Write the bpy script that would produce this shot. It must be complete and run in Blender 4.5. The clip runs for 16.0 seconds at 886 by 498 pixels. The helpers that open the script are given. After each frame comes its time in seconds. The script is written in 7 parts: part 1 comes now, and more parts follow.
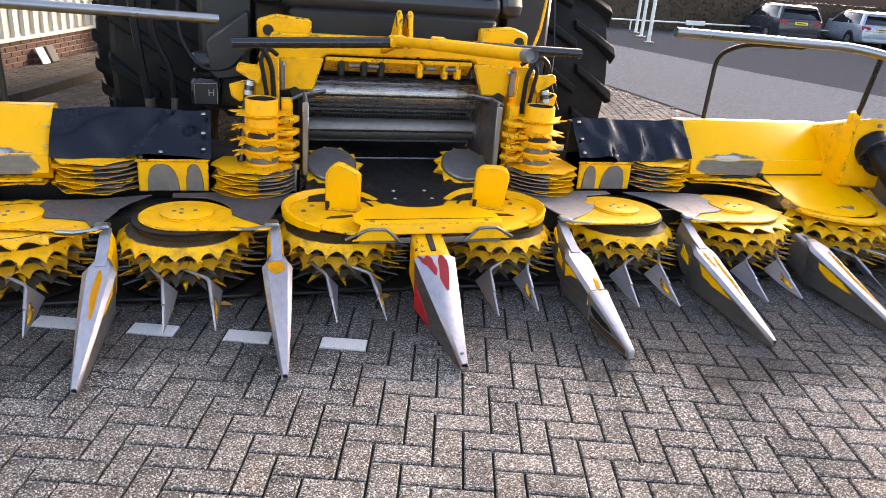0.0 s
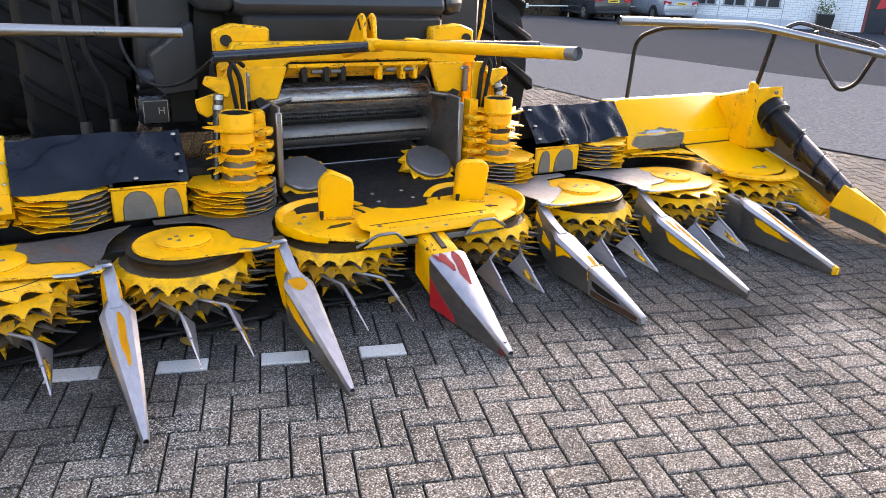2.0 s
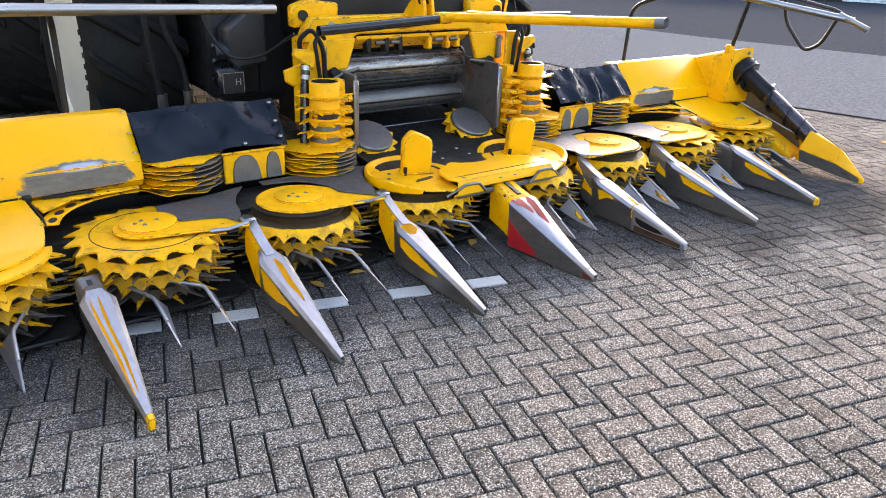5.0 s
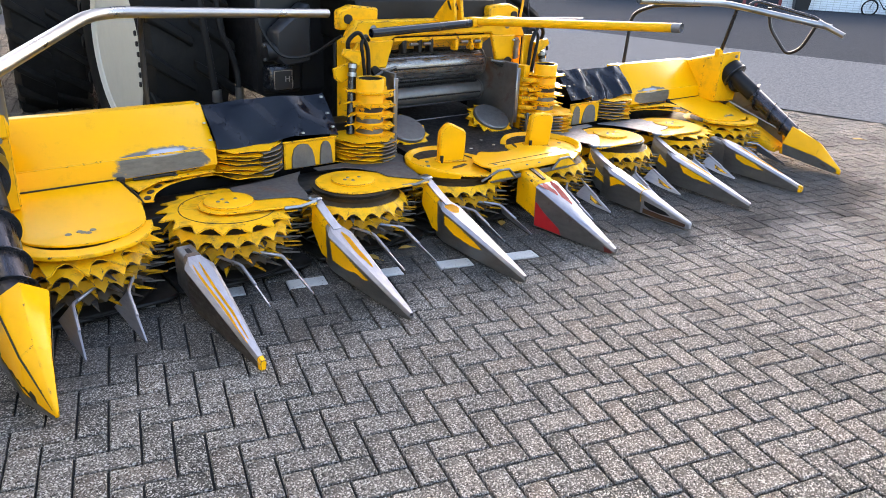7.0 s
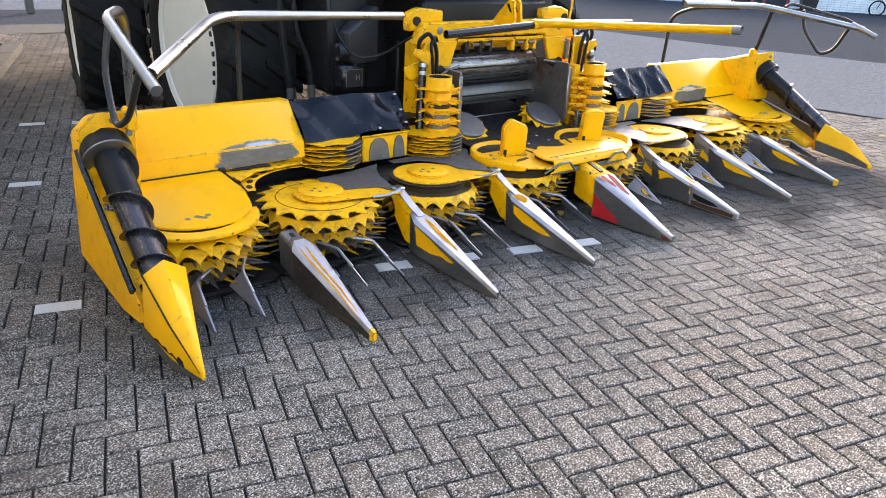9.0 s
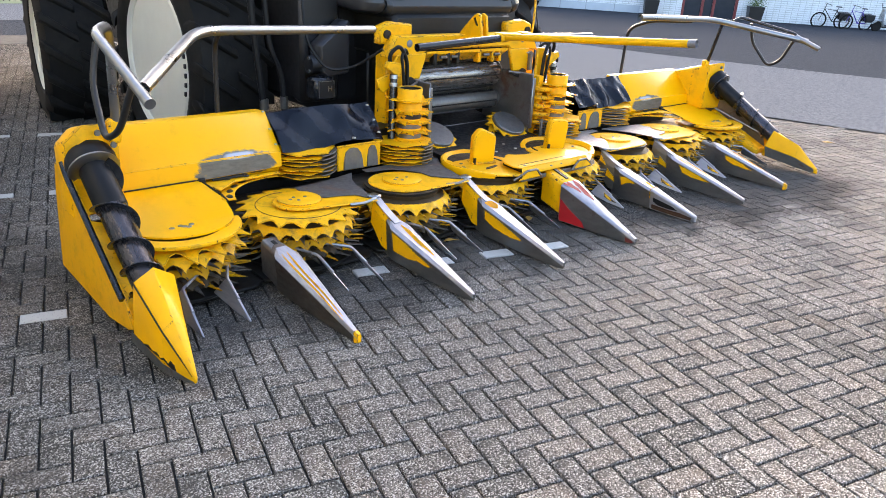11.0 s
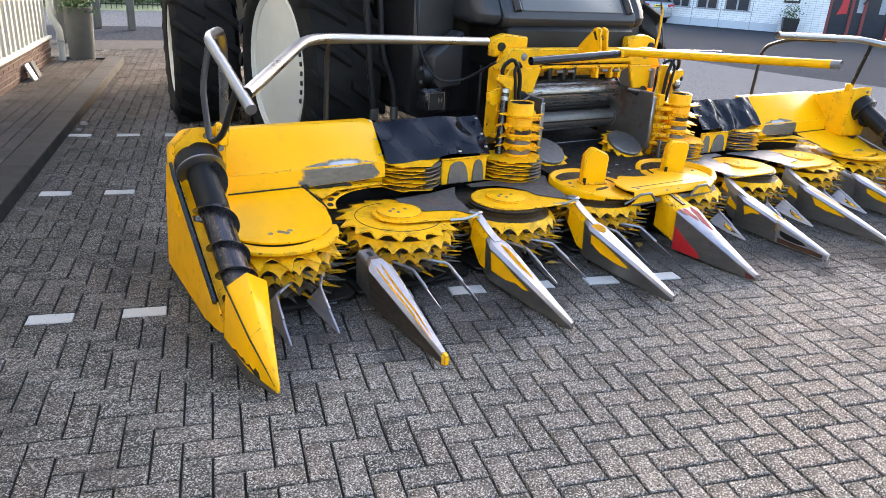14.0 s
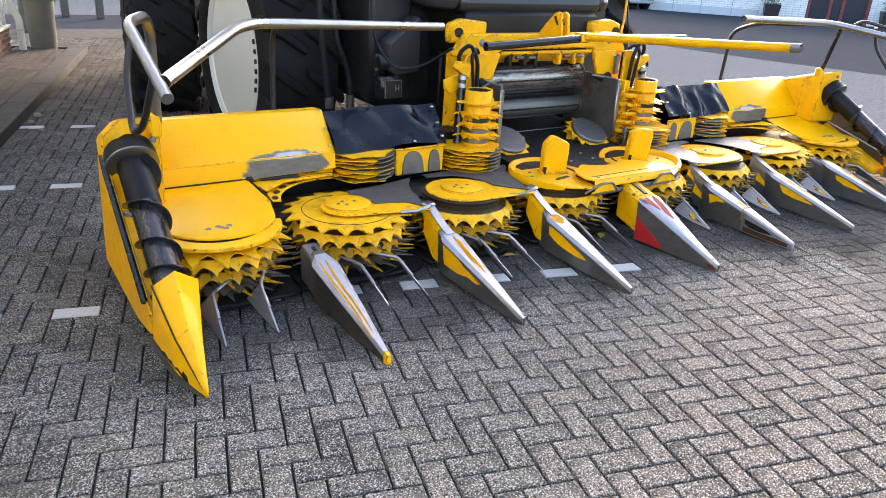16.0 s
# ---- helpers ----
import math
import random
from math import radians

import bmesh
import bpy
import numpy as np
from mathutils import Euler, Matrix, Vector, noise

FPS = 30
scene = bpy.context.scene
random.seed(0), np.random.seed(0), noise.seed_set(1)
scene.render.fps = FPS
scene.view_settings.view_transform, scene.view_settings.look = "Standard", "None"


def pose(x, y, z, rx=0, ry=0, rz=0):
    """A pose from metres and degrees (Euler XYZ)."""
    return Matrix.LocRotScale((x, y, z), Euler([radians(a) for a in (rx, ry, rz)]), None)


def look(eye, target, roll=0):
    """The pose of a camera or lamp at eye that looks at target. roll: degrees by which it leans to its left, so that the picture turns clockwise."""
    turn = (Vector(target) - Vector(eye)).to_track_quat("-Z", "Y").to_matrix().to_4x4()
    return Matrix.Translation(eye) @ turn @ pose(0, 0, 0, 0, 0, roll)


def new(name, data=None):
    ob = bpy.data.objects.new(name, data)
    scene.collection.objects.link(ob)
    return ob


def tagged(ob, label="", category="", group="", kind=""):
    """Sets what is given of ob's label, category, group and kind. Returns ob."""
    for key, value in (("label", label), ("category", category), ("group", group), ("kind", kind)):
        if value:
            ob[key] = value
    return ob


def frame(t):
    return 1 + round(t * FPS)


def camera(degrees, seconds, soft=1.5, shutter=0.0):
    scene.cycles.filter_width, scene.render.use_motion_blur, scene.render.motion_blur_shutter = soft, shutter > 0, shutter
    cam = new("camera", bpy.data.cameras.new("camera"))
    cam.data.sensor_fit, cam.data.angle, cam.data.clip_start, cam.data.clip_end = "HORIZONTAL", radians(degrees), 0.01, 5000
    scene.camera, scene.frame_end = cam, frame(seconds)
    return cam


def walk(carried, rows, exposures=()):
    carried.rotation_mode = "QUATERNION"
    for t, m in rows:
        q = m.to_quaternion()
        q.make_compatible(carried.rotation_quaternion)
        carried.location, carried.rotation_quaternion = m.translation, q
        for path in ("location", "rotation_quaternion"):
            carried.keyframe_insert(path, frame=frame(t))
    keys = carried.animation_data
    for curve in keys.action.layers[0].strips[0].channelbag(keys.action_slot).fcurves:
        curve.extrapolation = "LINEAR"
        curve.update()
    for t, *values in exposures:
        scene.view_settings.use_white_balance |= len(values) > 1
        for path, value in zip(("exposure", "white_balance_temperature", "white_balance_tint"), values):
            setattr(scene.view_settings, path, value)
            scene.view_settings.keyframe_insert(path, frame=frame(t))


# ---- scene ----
cam = camera(63.0, 16.0, 0.8)
PATH = [
    (0, (-0.871, -2.492, 1.576), (-0.354, -0.703, 0.846), 4.5),
    (0.5, (-1.022, -2.326, 1.567), (-0.394, -0.573, 0.837), 4.5),
    (1, (-1.236, -2.241, 1.571), (-0.496, -0.533, 0.84), 3.8),
    (1.5, (-1.442, -2.237, 1.58), (-0.605, -0.575, 0.848), 3.0),
    (2, (-1.65, -2.254, 1.59), (-0.731, -0.634, 0.859), 2.5),
    (2.5, (-1.863, -2.186, 1.586), (-0.877, -0.609, 0.851), 2.3),
    (3, (-2.034, -2.178, 1.62), (-1.003, -0.636, 0.872), 2.1),
    (3.5, (-2.2, -2.193, 1.622), (-1.136, -0.676, 0.869), 2.0),
    (4, (-2.35, -2.17, 1.621), (-1.262, -0.678, 0.854), 1.9),
    (4.5, (-2.549, -2.152, 1.617), (-1.442, -0.681, 0.835), 2.0),
    (5, (-2.715, -2.223, 1.631), (-1.598, -0.768, 0.835), 2.5),
    (7.5, (-3.473, -2.394, 1.67), (-2.285, -0.987, 0.889), 3.2),
    (8, (-3.626, -2.366, 1.684), (-2.436, -0.963, 0.899), 3.3),
    (8.5, (-3.755, -2.336, 1.684), (-2.574, -0.924, 0.901), 3.3),
    (9, (-3.839, -2.362, 1.681), (-2.662, -0.946, 0.899), 3.2),
    (11.5, (-4.017, -2.418, 1.72), (-2.739, -1.074, 0.971), 3.6),
    (12, (-3.927, -2.388, 1.722), (-2.701, -0.991, 0.983), 4.2),
    (12.5, (-3.81, -2.369, 1.716), (-2.66, -0.903, 0.988), 4.4),
    (13, (-3.827, -2.351, 1.722), (-2.737, -0.84, 0.996), 4.1),
    (13.5, (-3.861, -2.338, 1.71), (-2.805, -0.804, 0.981), 3.9),
    (14, (-3.864, -2.324, 1.689), (-2.829, -0.78, 0.952), 3.9),
    (14.5, (-3.853, -2.316, 1.697), (-2.825, -0.773, 0.948), 3.7),
    (15, (-3.822, -2.33, 1.711), (-2.784, -0.797, 0.954), 3.5),
    (15.5, (-3.723, -2.369, 1.716), (-2.674, -0.847, 0.952), 3.4),
    (16, (-3.62, -2.32, 1.672), (-2.561, -0.803, 0.908), 3.7),
]
walk(cam, [(t, look(eye, target, roll)) for t, eye, target, roll in PATH], exposures=[(0, 2.70, 7250, 20), (2.0, 2.75, 7050, 19), (3.5, 2.78, 6900, 17), (5.0, 2.79, 6800, 16), (8.5, 2.82, 6750, 15), (16, 2.87, 6750, 15)])

# ---- world, sun and exposure ----
SUN_AZ, SUN_EL = radians(46), radians(18)      # direction to the sun: from +y towards +x, and its height
world = bpy.data.worlds.new("sky")
scene.world = world
world.use_nodes = True
wn = world.node_tree.nodes
wl = world.node_tree.links
sky = wn.new("ShaderNodeTexSky")
sky.sky_type = "NISHITA"
sky.sun_disc = False
sky.sun_elevation = SUN_EL
sky.sun_rotation = SUN_AZ
sky.air_density, sky.dust_density, sky.ozone_density = 1.0, 3.0, 1.0
wl.new(sky.outputs[0], wn["Background"].inputs[0])
wn["Background"].inputs[1].default_value = 0.15
sun = new("sun", bpy.data.lights.new("sun", "SUN"))
sun.data.energy, sun.data.angle, sun.data.color = 0.8, radians(10), (1.0, 0.97, 0.94)
sun.matrix_world = look((0, 0, 0), (-math.sin(SUN_AZ) * math.cos(SUN_EL), -math.cos(SUN_AZ) * math.cos(SUN_EL), -math.sin(SUN_EL)))


# ---- materials ----
class Mat:
    """A node material under construction."""

    def __init__(self, name, rough=0.5, metal=0.0, colour=(0.5, 0.5, 0.5)):
        self.m = bpy.data.materials.new(name)
        self.m.use_nodes = True
        self.n, self.l = self.m.node_tree.nodes, self.m.node_tree.links
        self.b = self.n["Principled BSDF"]
        self.b.inputs["Base Color"].default_value = (*colour, 1)
        self.b.inputs["Roughness"].default_value = rough
        self.b.inputs["Metallic"].default_value = metal
        self.co = self.n.new("ShaderNodeTexCoord").outputs["Object"]

    def noise(self, scale, detail=4.0, rough=0.6, stretch=None, distort=0.0):
        co = self.co
        if stretch:
            mp = self.n.new("ShaderNodeMapping")
            mp.inputs["Scale"].default_value = stretch
            self.l.new(co, mp.inputs[0])
            co = mp.outputs[0]
        t = self.n.new("ShaderNodeTexNoise")
        t.inputs["Scale"].default_value, t.inputs["Detail"].default_value = scale, detail
        t.inputs["Roughness"].default_value, t.inputs["Distortion"].default_value = rough, distort
        self.l.new(co, t.inputs["Vector"])
        return t.outputs["Fac"]

    def step(self, fac, lo, hi, a=0.0, b=1.0):
        r = self.n.new("ShaderNodeMapRange")
        r.inputs["From Min"].default_value, r.inputs["From Max"].default_value = lo, hi
        r.inputs["To Min"].default_value, r.inputs["To Max"].default_value = a, b
        self.l.new(fac, r.inputs["Value"])
        return r.outputs[0]

    def math(self, op, a, b):
        q = self.n.new("ShaderNodeMath")
        q.operation = op
        for k, v in ((0, a), (1, b)):
            if isinstance(v, (int, float)):
                q.inputs[k].default_value = v
            else:
                self.l.new(v, q.inputs[k])
        return q.outputs[0]

    def mix(self, fac, a, b):
        q = self.n.new("ShaderNodeMix")
        q.data_type = "RGBA"
        for k, v in ((0, fac), (6, a), (7, b)):
            if isinstance(v, tuple):
                q.inputs[k].default_value = (*v, 1)
            elif isinstance(v, (int, float)):
                q.inputs[k].default_value = v
            else:
                self.l.new(v, q.inputs[k])
        return q.outputs[2]

    def to(self, socket, out):
        self.l.new(out, self.b.inputs[socket])
        return self

    def bump(self, fac, strength=0.2, distance=0.002):
        q = self.n.new("ShaderNodeBump")
        q.inputs["Strength"].default_value, q.inputs["Distance"].default_value = strength, distance
        self.l.new(fac, q.inputs["Height"])
        return self.to("Normal", q.outputs[0])

    def cells(self, scale):
        """Aggregate: a random grey for each grain, and the distance from the grain's middle."""
        v = self.n.new("ShaderNodeTexVoronoi")
        v.inputs["Scale"].default_value = scale
        self.l.new(self.co, v.inputs["Vector"])
        s = self.n.new("ShaderNodeSeparateColor")
        self.l.new(v.outputs["Color"], s.inputs[0])
        return s.outputs[0], v.outputs["Distance"]

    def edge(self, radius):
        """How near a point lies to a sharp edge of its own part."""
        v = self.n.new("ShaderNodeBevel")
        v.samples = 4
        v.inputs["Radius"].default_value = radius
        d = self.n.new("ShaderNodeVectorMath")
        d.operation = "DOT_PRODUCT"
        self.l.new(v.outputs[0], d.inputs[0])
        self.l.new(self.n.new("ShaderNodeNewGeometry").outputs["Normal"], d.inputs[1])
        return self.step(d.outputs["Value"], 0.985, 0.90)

    def random(self):
        return self.n.new("ShaderNodeObjectInfo").outputs["Random"]

    def island(self):
        return self.n.new("ShaderNodeNewGeometry").outputs["Random Per Island"]


YELLOW = (0.95, 0.458, 0.001)


def yellow_paint(name, worn, colour=YELLOW, rough=0.48, dirt=0.35, scale=7.0, rim=0.75):
    """Machine paint: worn is the share of the surface rubbed down to bare steel, rim the share of its edges."""
    m = Mat(name, rough)
    m.b.inputs["Specular IOR Level"].default_value = 0.22
    tone = m.mix(m.noise(2.3, 3), colour, tuple(c * 0.84 for c in colour))
    grime = m.step(m.noise(11, 6, 0.7), 0.5, 0.72, 0, dirt)
    tone = m.mix(grime, tone, (0.13, 0.085, 0.03))
    chips = m.step(m.noise(scale, 9, 0.70, distort=1.1), 0.73 - 0.36 * worn, 0.75 - 0.36 * worn)
    scuff = m.step(m.noise(scale * 1.7, 8, 0.75, (1.0, 0.35, 2.2)), 0.72 - 0.25 * worn, 0.80 - 0.25 * worn, 0, 0.8)
    tone = m.mix(scuff, tone, (0.24, 0.145, 0.055))
    fine = m.step(m.noise(70, 5, 0.75), 0.66, 0.70)
    bare = m.math("MAXIMUM", chips, m.math("MULTIPLY", fine, min(1.0, 1.6 * worn)))
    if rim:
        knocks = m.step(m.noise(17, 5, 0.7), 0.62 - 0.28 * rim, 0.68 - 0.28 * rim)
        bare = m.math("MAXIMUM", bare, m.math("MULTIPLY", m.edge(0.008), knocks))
    steel = m.mix(m.noise(23, 5, 0.7), (0.085, 0.072, 0.062), (0.016, 0.011, 0.008))
    m.to("Base Color", m.mix(bare, tone, steel))
    m.to("Roughness", m.step(bare, 0, 1, rough, 0.42)).to("Metallic", m.step(bare, 0, 1, 0.0, 0.45))
    m.bump(m.math("ADD", m.math("MULTIPLY", bare, -0.6), m.noise(35, 3)), 0.16, 0.0012)
    return m.m


def bare_steel(name, light, dark, rough=0.32, rust=0.3, stretch=(1, 1, 1), scale=9.0):
    m = Mat(name, rough, 0.85)
    t = m.mix(m.noise(scale, 6, 0.7, stretch), dark, light)
    rusty = m.step(m.noise(6, 6, 0.72, distort=0.5), 0.62 - 0.2 * rust, 0.74 - 0.2 * rust)
    t = m.mix(rusty, t, (0.10, 0.055, 0.035))
    m.to("Base Color", t).to("Metallic", m.step(rusty, 0, 1, 0.85, 0.15))
    m.to("Roughness", m.step(m.noise(30, 4, 0.7, stretch), 0.3, 0.7, rough - 0.1, rough + 0.22))
    m.bump(m.noise(80, 4, 0.7, stretch), 0.06, 0.0005)
    return m.m


def plain(name, colour, rough=0.5, metal=0.0, vary=0.25, scale=6.0, bump=0.1):
    m = Mat(name, rough, metal)
    t = m.mix(m.noise(scale, 5, 0.65), tuple(c * (1 - vary) for c in colour), tuple(min(1, c * (1 + vary)) for c in colour))
    t = m.mix(m.step(m.noise(scale * 9, 4, 0.7), 0.5, 0.75, 0, vary), t, tuple(c * 0.6 for c in colour))
    m.to("Base Color", t).to("Roughness", m.step(m.noise(scale * 3, 4), 0.3, 0.7, max(0.03, rough - 0.08), min(1, rough + 0.1)))
    m.bump(m.noise(scale * 12, 4), bump, 0.001)
    return m.m


def dusty_rubber():
    m = Mat("tyre_rubber", 0.8)
    t = m.mix(m.noise(9, 5), (0.006, 0.0057, 0.0054), (0.012, 0.0115, 0.011))
    t = m.mix(m.step(m.noise(4.5, 6, 0.7, distort=0.4), 0.50, 0.76, 0, 0.35), t, (0.038, 0.035, 0.030))
    m.b.inputs["Specular IOR Level"].default_value = 0.2
    m.to("Base Color", t).bump(m.noise(60, 4), 0.3, 0.002)
    return m.m


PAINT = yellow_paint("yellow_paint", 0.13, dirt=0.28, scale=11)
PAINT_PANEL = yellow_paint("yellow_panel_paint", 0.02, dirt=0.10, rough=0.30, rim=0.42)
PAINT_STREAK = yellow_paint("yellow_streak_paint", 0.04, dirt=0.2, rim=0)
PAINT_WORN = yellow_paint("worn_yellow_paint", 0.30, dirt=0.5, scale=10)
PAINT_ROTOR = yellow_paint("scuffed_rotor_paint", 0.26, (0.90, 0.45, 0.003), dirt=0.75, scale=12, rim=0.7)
PALE_PLATE = bare_steel("rubbed_pale_steel", (0.34, 0.33, 0.34), (0.17, 0.165, 0.17), 0.52, 0.05, scale=14)
PAINT_EDGE = yellow_paint("chipped_edge_paint", 0.44, dirt=0.75, scale=38, rim=0)
PANEL_EDGE = yellow_paint("panel_edge_paint", 0.36, dirt=0.4, scale=38, rim=0)
GRIMY = yellow_paint("grimy_rotor_paint", 0.46, (0.56, 0.27, 0.006), dirt=0.95, scale=10, rim=0)
PITTED = bare_steel("pitted_deck_steel", (0.17, 0.165, 0.165), (0.07, 0.066, 0.063), 0.60, 0.30, scale=40)
PAINT_PATCHY = yellow_paint("patchy_plate_paint", 0.60, dirt=0.35, scale=3.2)
STEEL_BRIGHT = bare_steel("scoured_steel", (0.47, 0.462, 0.49), (0.25, 0.25, 0.275), 0.42, -0.30, (2.6, 0.30, 2.6), 14.0)
STEEL_SIDE = bare_steel("scraped_divider_steel", (0.30, 0.285, 0.27), (0.115, 0.103, 0.093), 0.40, 0.18, (1.5, 0.5, 1.5), 9.0)
STEEL_BROWN = bare_steel("brown_divider_steel", (0.19, 0.165, 0.14), (0.065, 0.050, 0.040), 0.44, 0.45, (1.5, 0.5, 1.5), 9.0)
STEEL_DARK = bare_steel("dull_steel", (0.26, 0.25, 0.24), (0.12, 0.115, 0.11), 0.45, 0.3)
STEEL_ROLLER = bare_steel("roller_steel", (0.48, 0.46, 0.45), (0.11, 0.10, 0.095), 0.22, 0.30, (0.3, 3, 3))
STEEL_TUBE = plain("galvanised_tube", (0.28, 0.283, 0.288), 0.33, 1.0, 0.22, 2.5, 0.015)
STEEL_AUGER = bare_steel("worn_auger_steel", (0.115, 0.108, 0.118), (0.032, 0.027, 0.030), 0.24, 0.25, (2, 2, 0.4))
BLACK = plain("black_paint", (0.010, 0.010, 0.0115), 0.42, 0, 0.3)
BLACK_GLOSS = plain("black_gloss_paint", (0.012, 0.013, 0.016), 0.22, 0, 0.25)
RUBBER = dusty_rubber()
HOSE = plain("hose_rubber", (0.008, 0.008, 0.009), 0.42, 0, 0.2)
HOSE.node_tree.nodes["Principled BSDF"].inputs["Specular IOR Level"].default_value = 0.22
FLAP = plain("rubber_flap", (0.010, 0.014, 0.026), 0.13, 0, 0.35, 5, 0.25)
DULL_RED = plain("worn_red_paint", (0.17, 0.035, 0.028), 0.6, 0.2, 0.6, 30)
RED = plain("red_paint", (0.42, 0.014, 0.018), 0.4, 0, 0.25)
WHITE_RIM = plain("white_rim_paint", (0.62, 0.62, 0.56), 0.4, 0, 0.08, 4)
ZINC = plain("zinc_bolt", (0.42, 0.41, 0.38), 0.35, 0.8, 0.3)
# near-black iron; where it fills gaps, their darkness is put into the colour
DARK_CAVITY = plain("near_black_iron", (0.011, 0.010, 0.0095), 0.5, 0.3, 0.4)
COWL = plain("grey_black_plastic", (0.017, 0.018, 0.021), 0.40, 0, 0.2, 3)
DRUM_CORE = plain("greasy_brown_drum", (0.060, 0.036, 0.014), 0.55, 0.2, 0.6, 14, 0.3)
FLOOR_STEEL = bare_steel("dark_floor_steel", (0.055, 0.055, 0.058), (0.018, 0.018, 0.019), 0.42, 0.1)


def rubbed_panel():
    """Panel paint that the crop has polished off in a ragged patch about the lower fold, with a pale highlight painted
    above it.
    """
    m = Mat("rubbed_panel_paint", 0.30)
    m.b.inputs["Specular IOR Level"].default_value = 0.22
    tone = m.mix(m.noise(2.3, 3), YELLOW, tuple(c * 0.86 for c in YELLOW))
    tone = m.mix(m.step(m.noise(13, 6, 0.7), 0.56, 0.74, 0, 0.16), tone, (0.16, 0.10, 0.03))
    xyz = m.n.new("ShaderNodeSeparateXYZ")
    m.l.new(m.co, xyz.inputs[0])
    across, height = m.math("ABSOLUTE", xyz.outputs[0], 0), xyz.outputs[2]
    rag = m.math("MULTIPLY", m.math("SUBTRACT", m.noise(7, 8, 0.7, (1, 1, 2.2), 0.5), 0.5), 2.4)

    def patch(x, z, wide, high, soft):
        a = m.math("POWER", m.math("ABSOLUTE", m.math("DIVIDE", m.math("SUBTRACT", across, x), wide), 0), 2.6)
        b = m.math("POWER", m.math("ABSOLUTE", m.math("DIVIDE", m.math("SUBTRACT", height, z), high), 0), 2.6)
        return m.step(m.math("ADD", m.math("ADD", a, b), rag), 1.0 + soft, 1.0 - soft)

    # low: paint rubbed bare; high: a bluish highlight put into the colour
    low, high = patch(2.125, 0.506, 0.245, 0.075, 0.12), patch(2.10, 0.558, 0.090, 0.016, 0.5)
    bare = m.math("MAXIMUM", low, m.math("MULTIPLY", high, 0.6))
    steel = m.mix(m.noise(16, 6, 0.7, (1, 1, 3)), (0.24, 0.222, 0.20), (0.075, 0.065, 0.056))
    steel = m.mix(high, steel, (0.40, 0.40, 0.45))
    m.to("Base Color", m.mix(bare, tone, steel))
    m.to("Roughness", m.step(bare, 0, 1, 0.30, 0.40)).to("Metallic", m.step(bare, 0, 1, 0.0, 0.7))
    m.bump(m.math("ADD", m.math("MULTIPLY", bare, -0.5), m.noise(30, 3)), 0.12, 0.001)
    return m.m


RUBBED_PANEL = rubbed_panel()


# painted parts lose their paint along the edges and on the rims of plates
EDGE_OF = {PAINT.name: PAINT_EDGE, PAINT_WORN.name: PAINT_EDGE, PAINT_ROTOR.name: PAINT_EDGE, GRIMY.name: PAINT_EDGE, PAINT_PANEL.name: PANEL_EDGE, RUBBED_PANEL.name: PANEL_EDGE}


# ---- mesh kit ----
def finish(bm, smooth=40):
    bmesh.ops.recalc_face_normals(bm, faces=bm.faces)
    me = bpy.data.meshes.new("mesh")
    bm.to_mesh(me)
    bm.free()
    if smooth:
        me.shade_smooth()
        me.set_sharp_from_angle(angle=radians(smooth))
    return me


def part(name, shape, material, parent=None, label="", m=None):
    """Links a bmesh or a mesh as one object under a thing or a part."""
    me = shape if isinstance(shape, bpy.types.Mesh) else finish(shape)
    if material and not me.materials:
        me.materials.append(material)
        me.materials.append(EDGE_OF.get(material.name, material))
    ob = new(name, me)
    if material and me.materials[0] != material:
        for slot, own in zip(ob.material_slots, (material, EDGE_OF.get(material.name, material))):
            slot.link = "OBJECT"
            slot.material = own
    ob.parent = parent
    if m is not None:
        ob.matrix_basis = m
    if label:
        ob["label"] = label
    return ob


def thing(name, label, category, group="", kind="", at=(0, 0, 0), rz=0):
    ob = new(name)
    ob.matrix_basis = pose(*at, 0, 0, rz)
    return tagged(ob, label, category, group, kind)


def bevel(bm, w, seg=1):
    if w:
        bmesh.ops.bevel(bm, geom=list(bm.edges), offset=w * 1.5, segments=seg, affect="EDGES", clamp_overlap=True, material=1)
    return bm


def box(x0, x1, y0, y1, z0, z1, w=0.004, bm=None):
    own = bmesh.new()
    bmesh.ops.create_cube(own, size=1, matrix=Matrix.LocRotScale(((x0 + x1) / 2, (y0 + y1) / 2, (z0 + z1) / 2), None, (x1 - x0, y1 - y0, z1 - z0)))
    bevel(own, w)
    return join(bm, own)


def join(bm, own, m=None):
    if m is not None:
        own.transform(m)
    if bm is None:
        return own
    me = bpy.data.meshes.new("tmp")
    own.to_mesh(me)
    own.free()
    bm.from_mesh(me)
    bpy.data.meshes.remove(me)
    return bm


def prism(poly, lo, hi, axis="z", w=0.003, bm=None):
    """A flat outline, swept from lo to hi along an axis. The outline is in the other two axes, in order."""
    own = bmesh.new()
    put = {"z": lambda a, b, c: (a, b, c), "x": lambda a, b, c: (c, a, b), "y": lambda a, b, c: (a, c, b)}[axis]
    low = [own.verts.new(put(a, b, lo)) for a, b in poly]
    top = [own.verts.new(put(a, b, hi)) for a, b in poly]
    own.faces.new(low[::-1])
    own.faces.new(top)
    for k in range(len(poly)):
        own.faces.new((low[k - 1], low[k], top[k], top[k - 1])).material_index = 1
    bmesh.ops.recalc_face_normals(own, faces=own.faces)
    bevel(own, w)
    return join(bm, own)


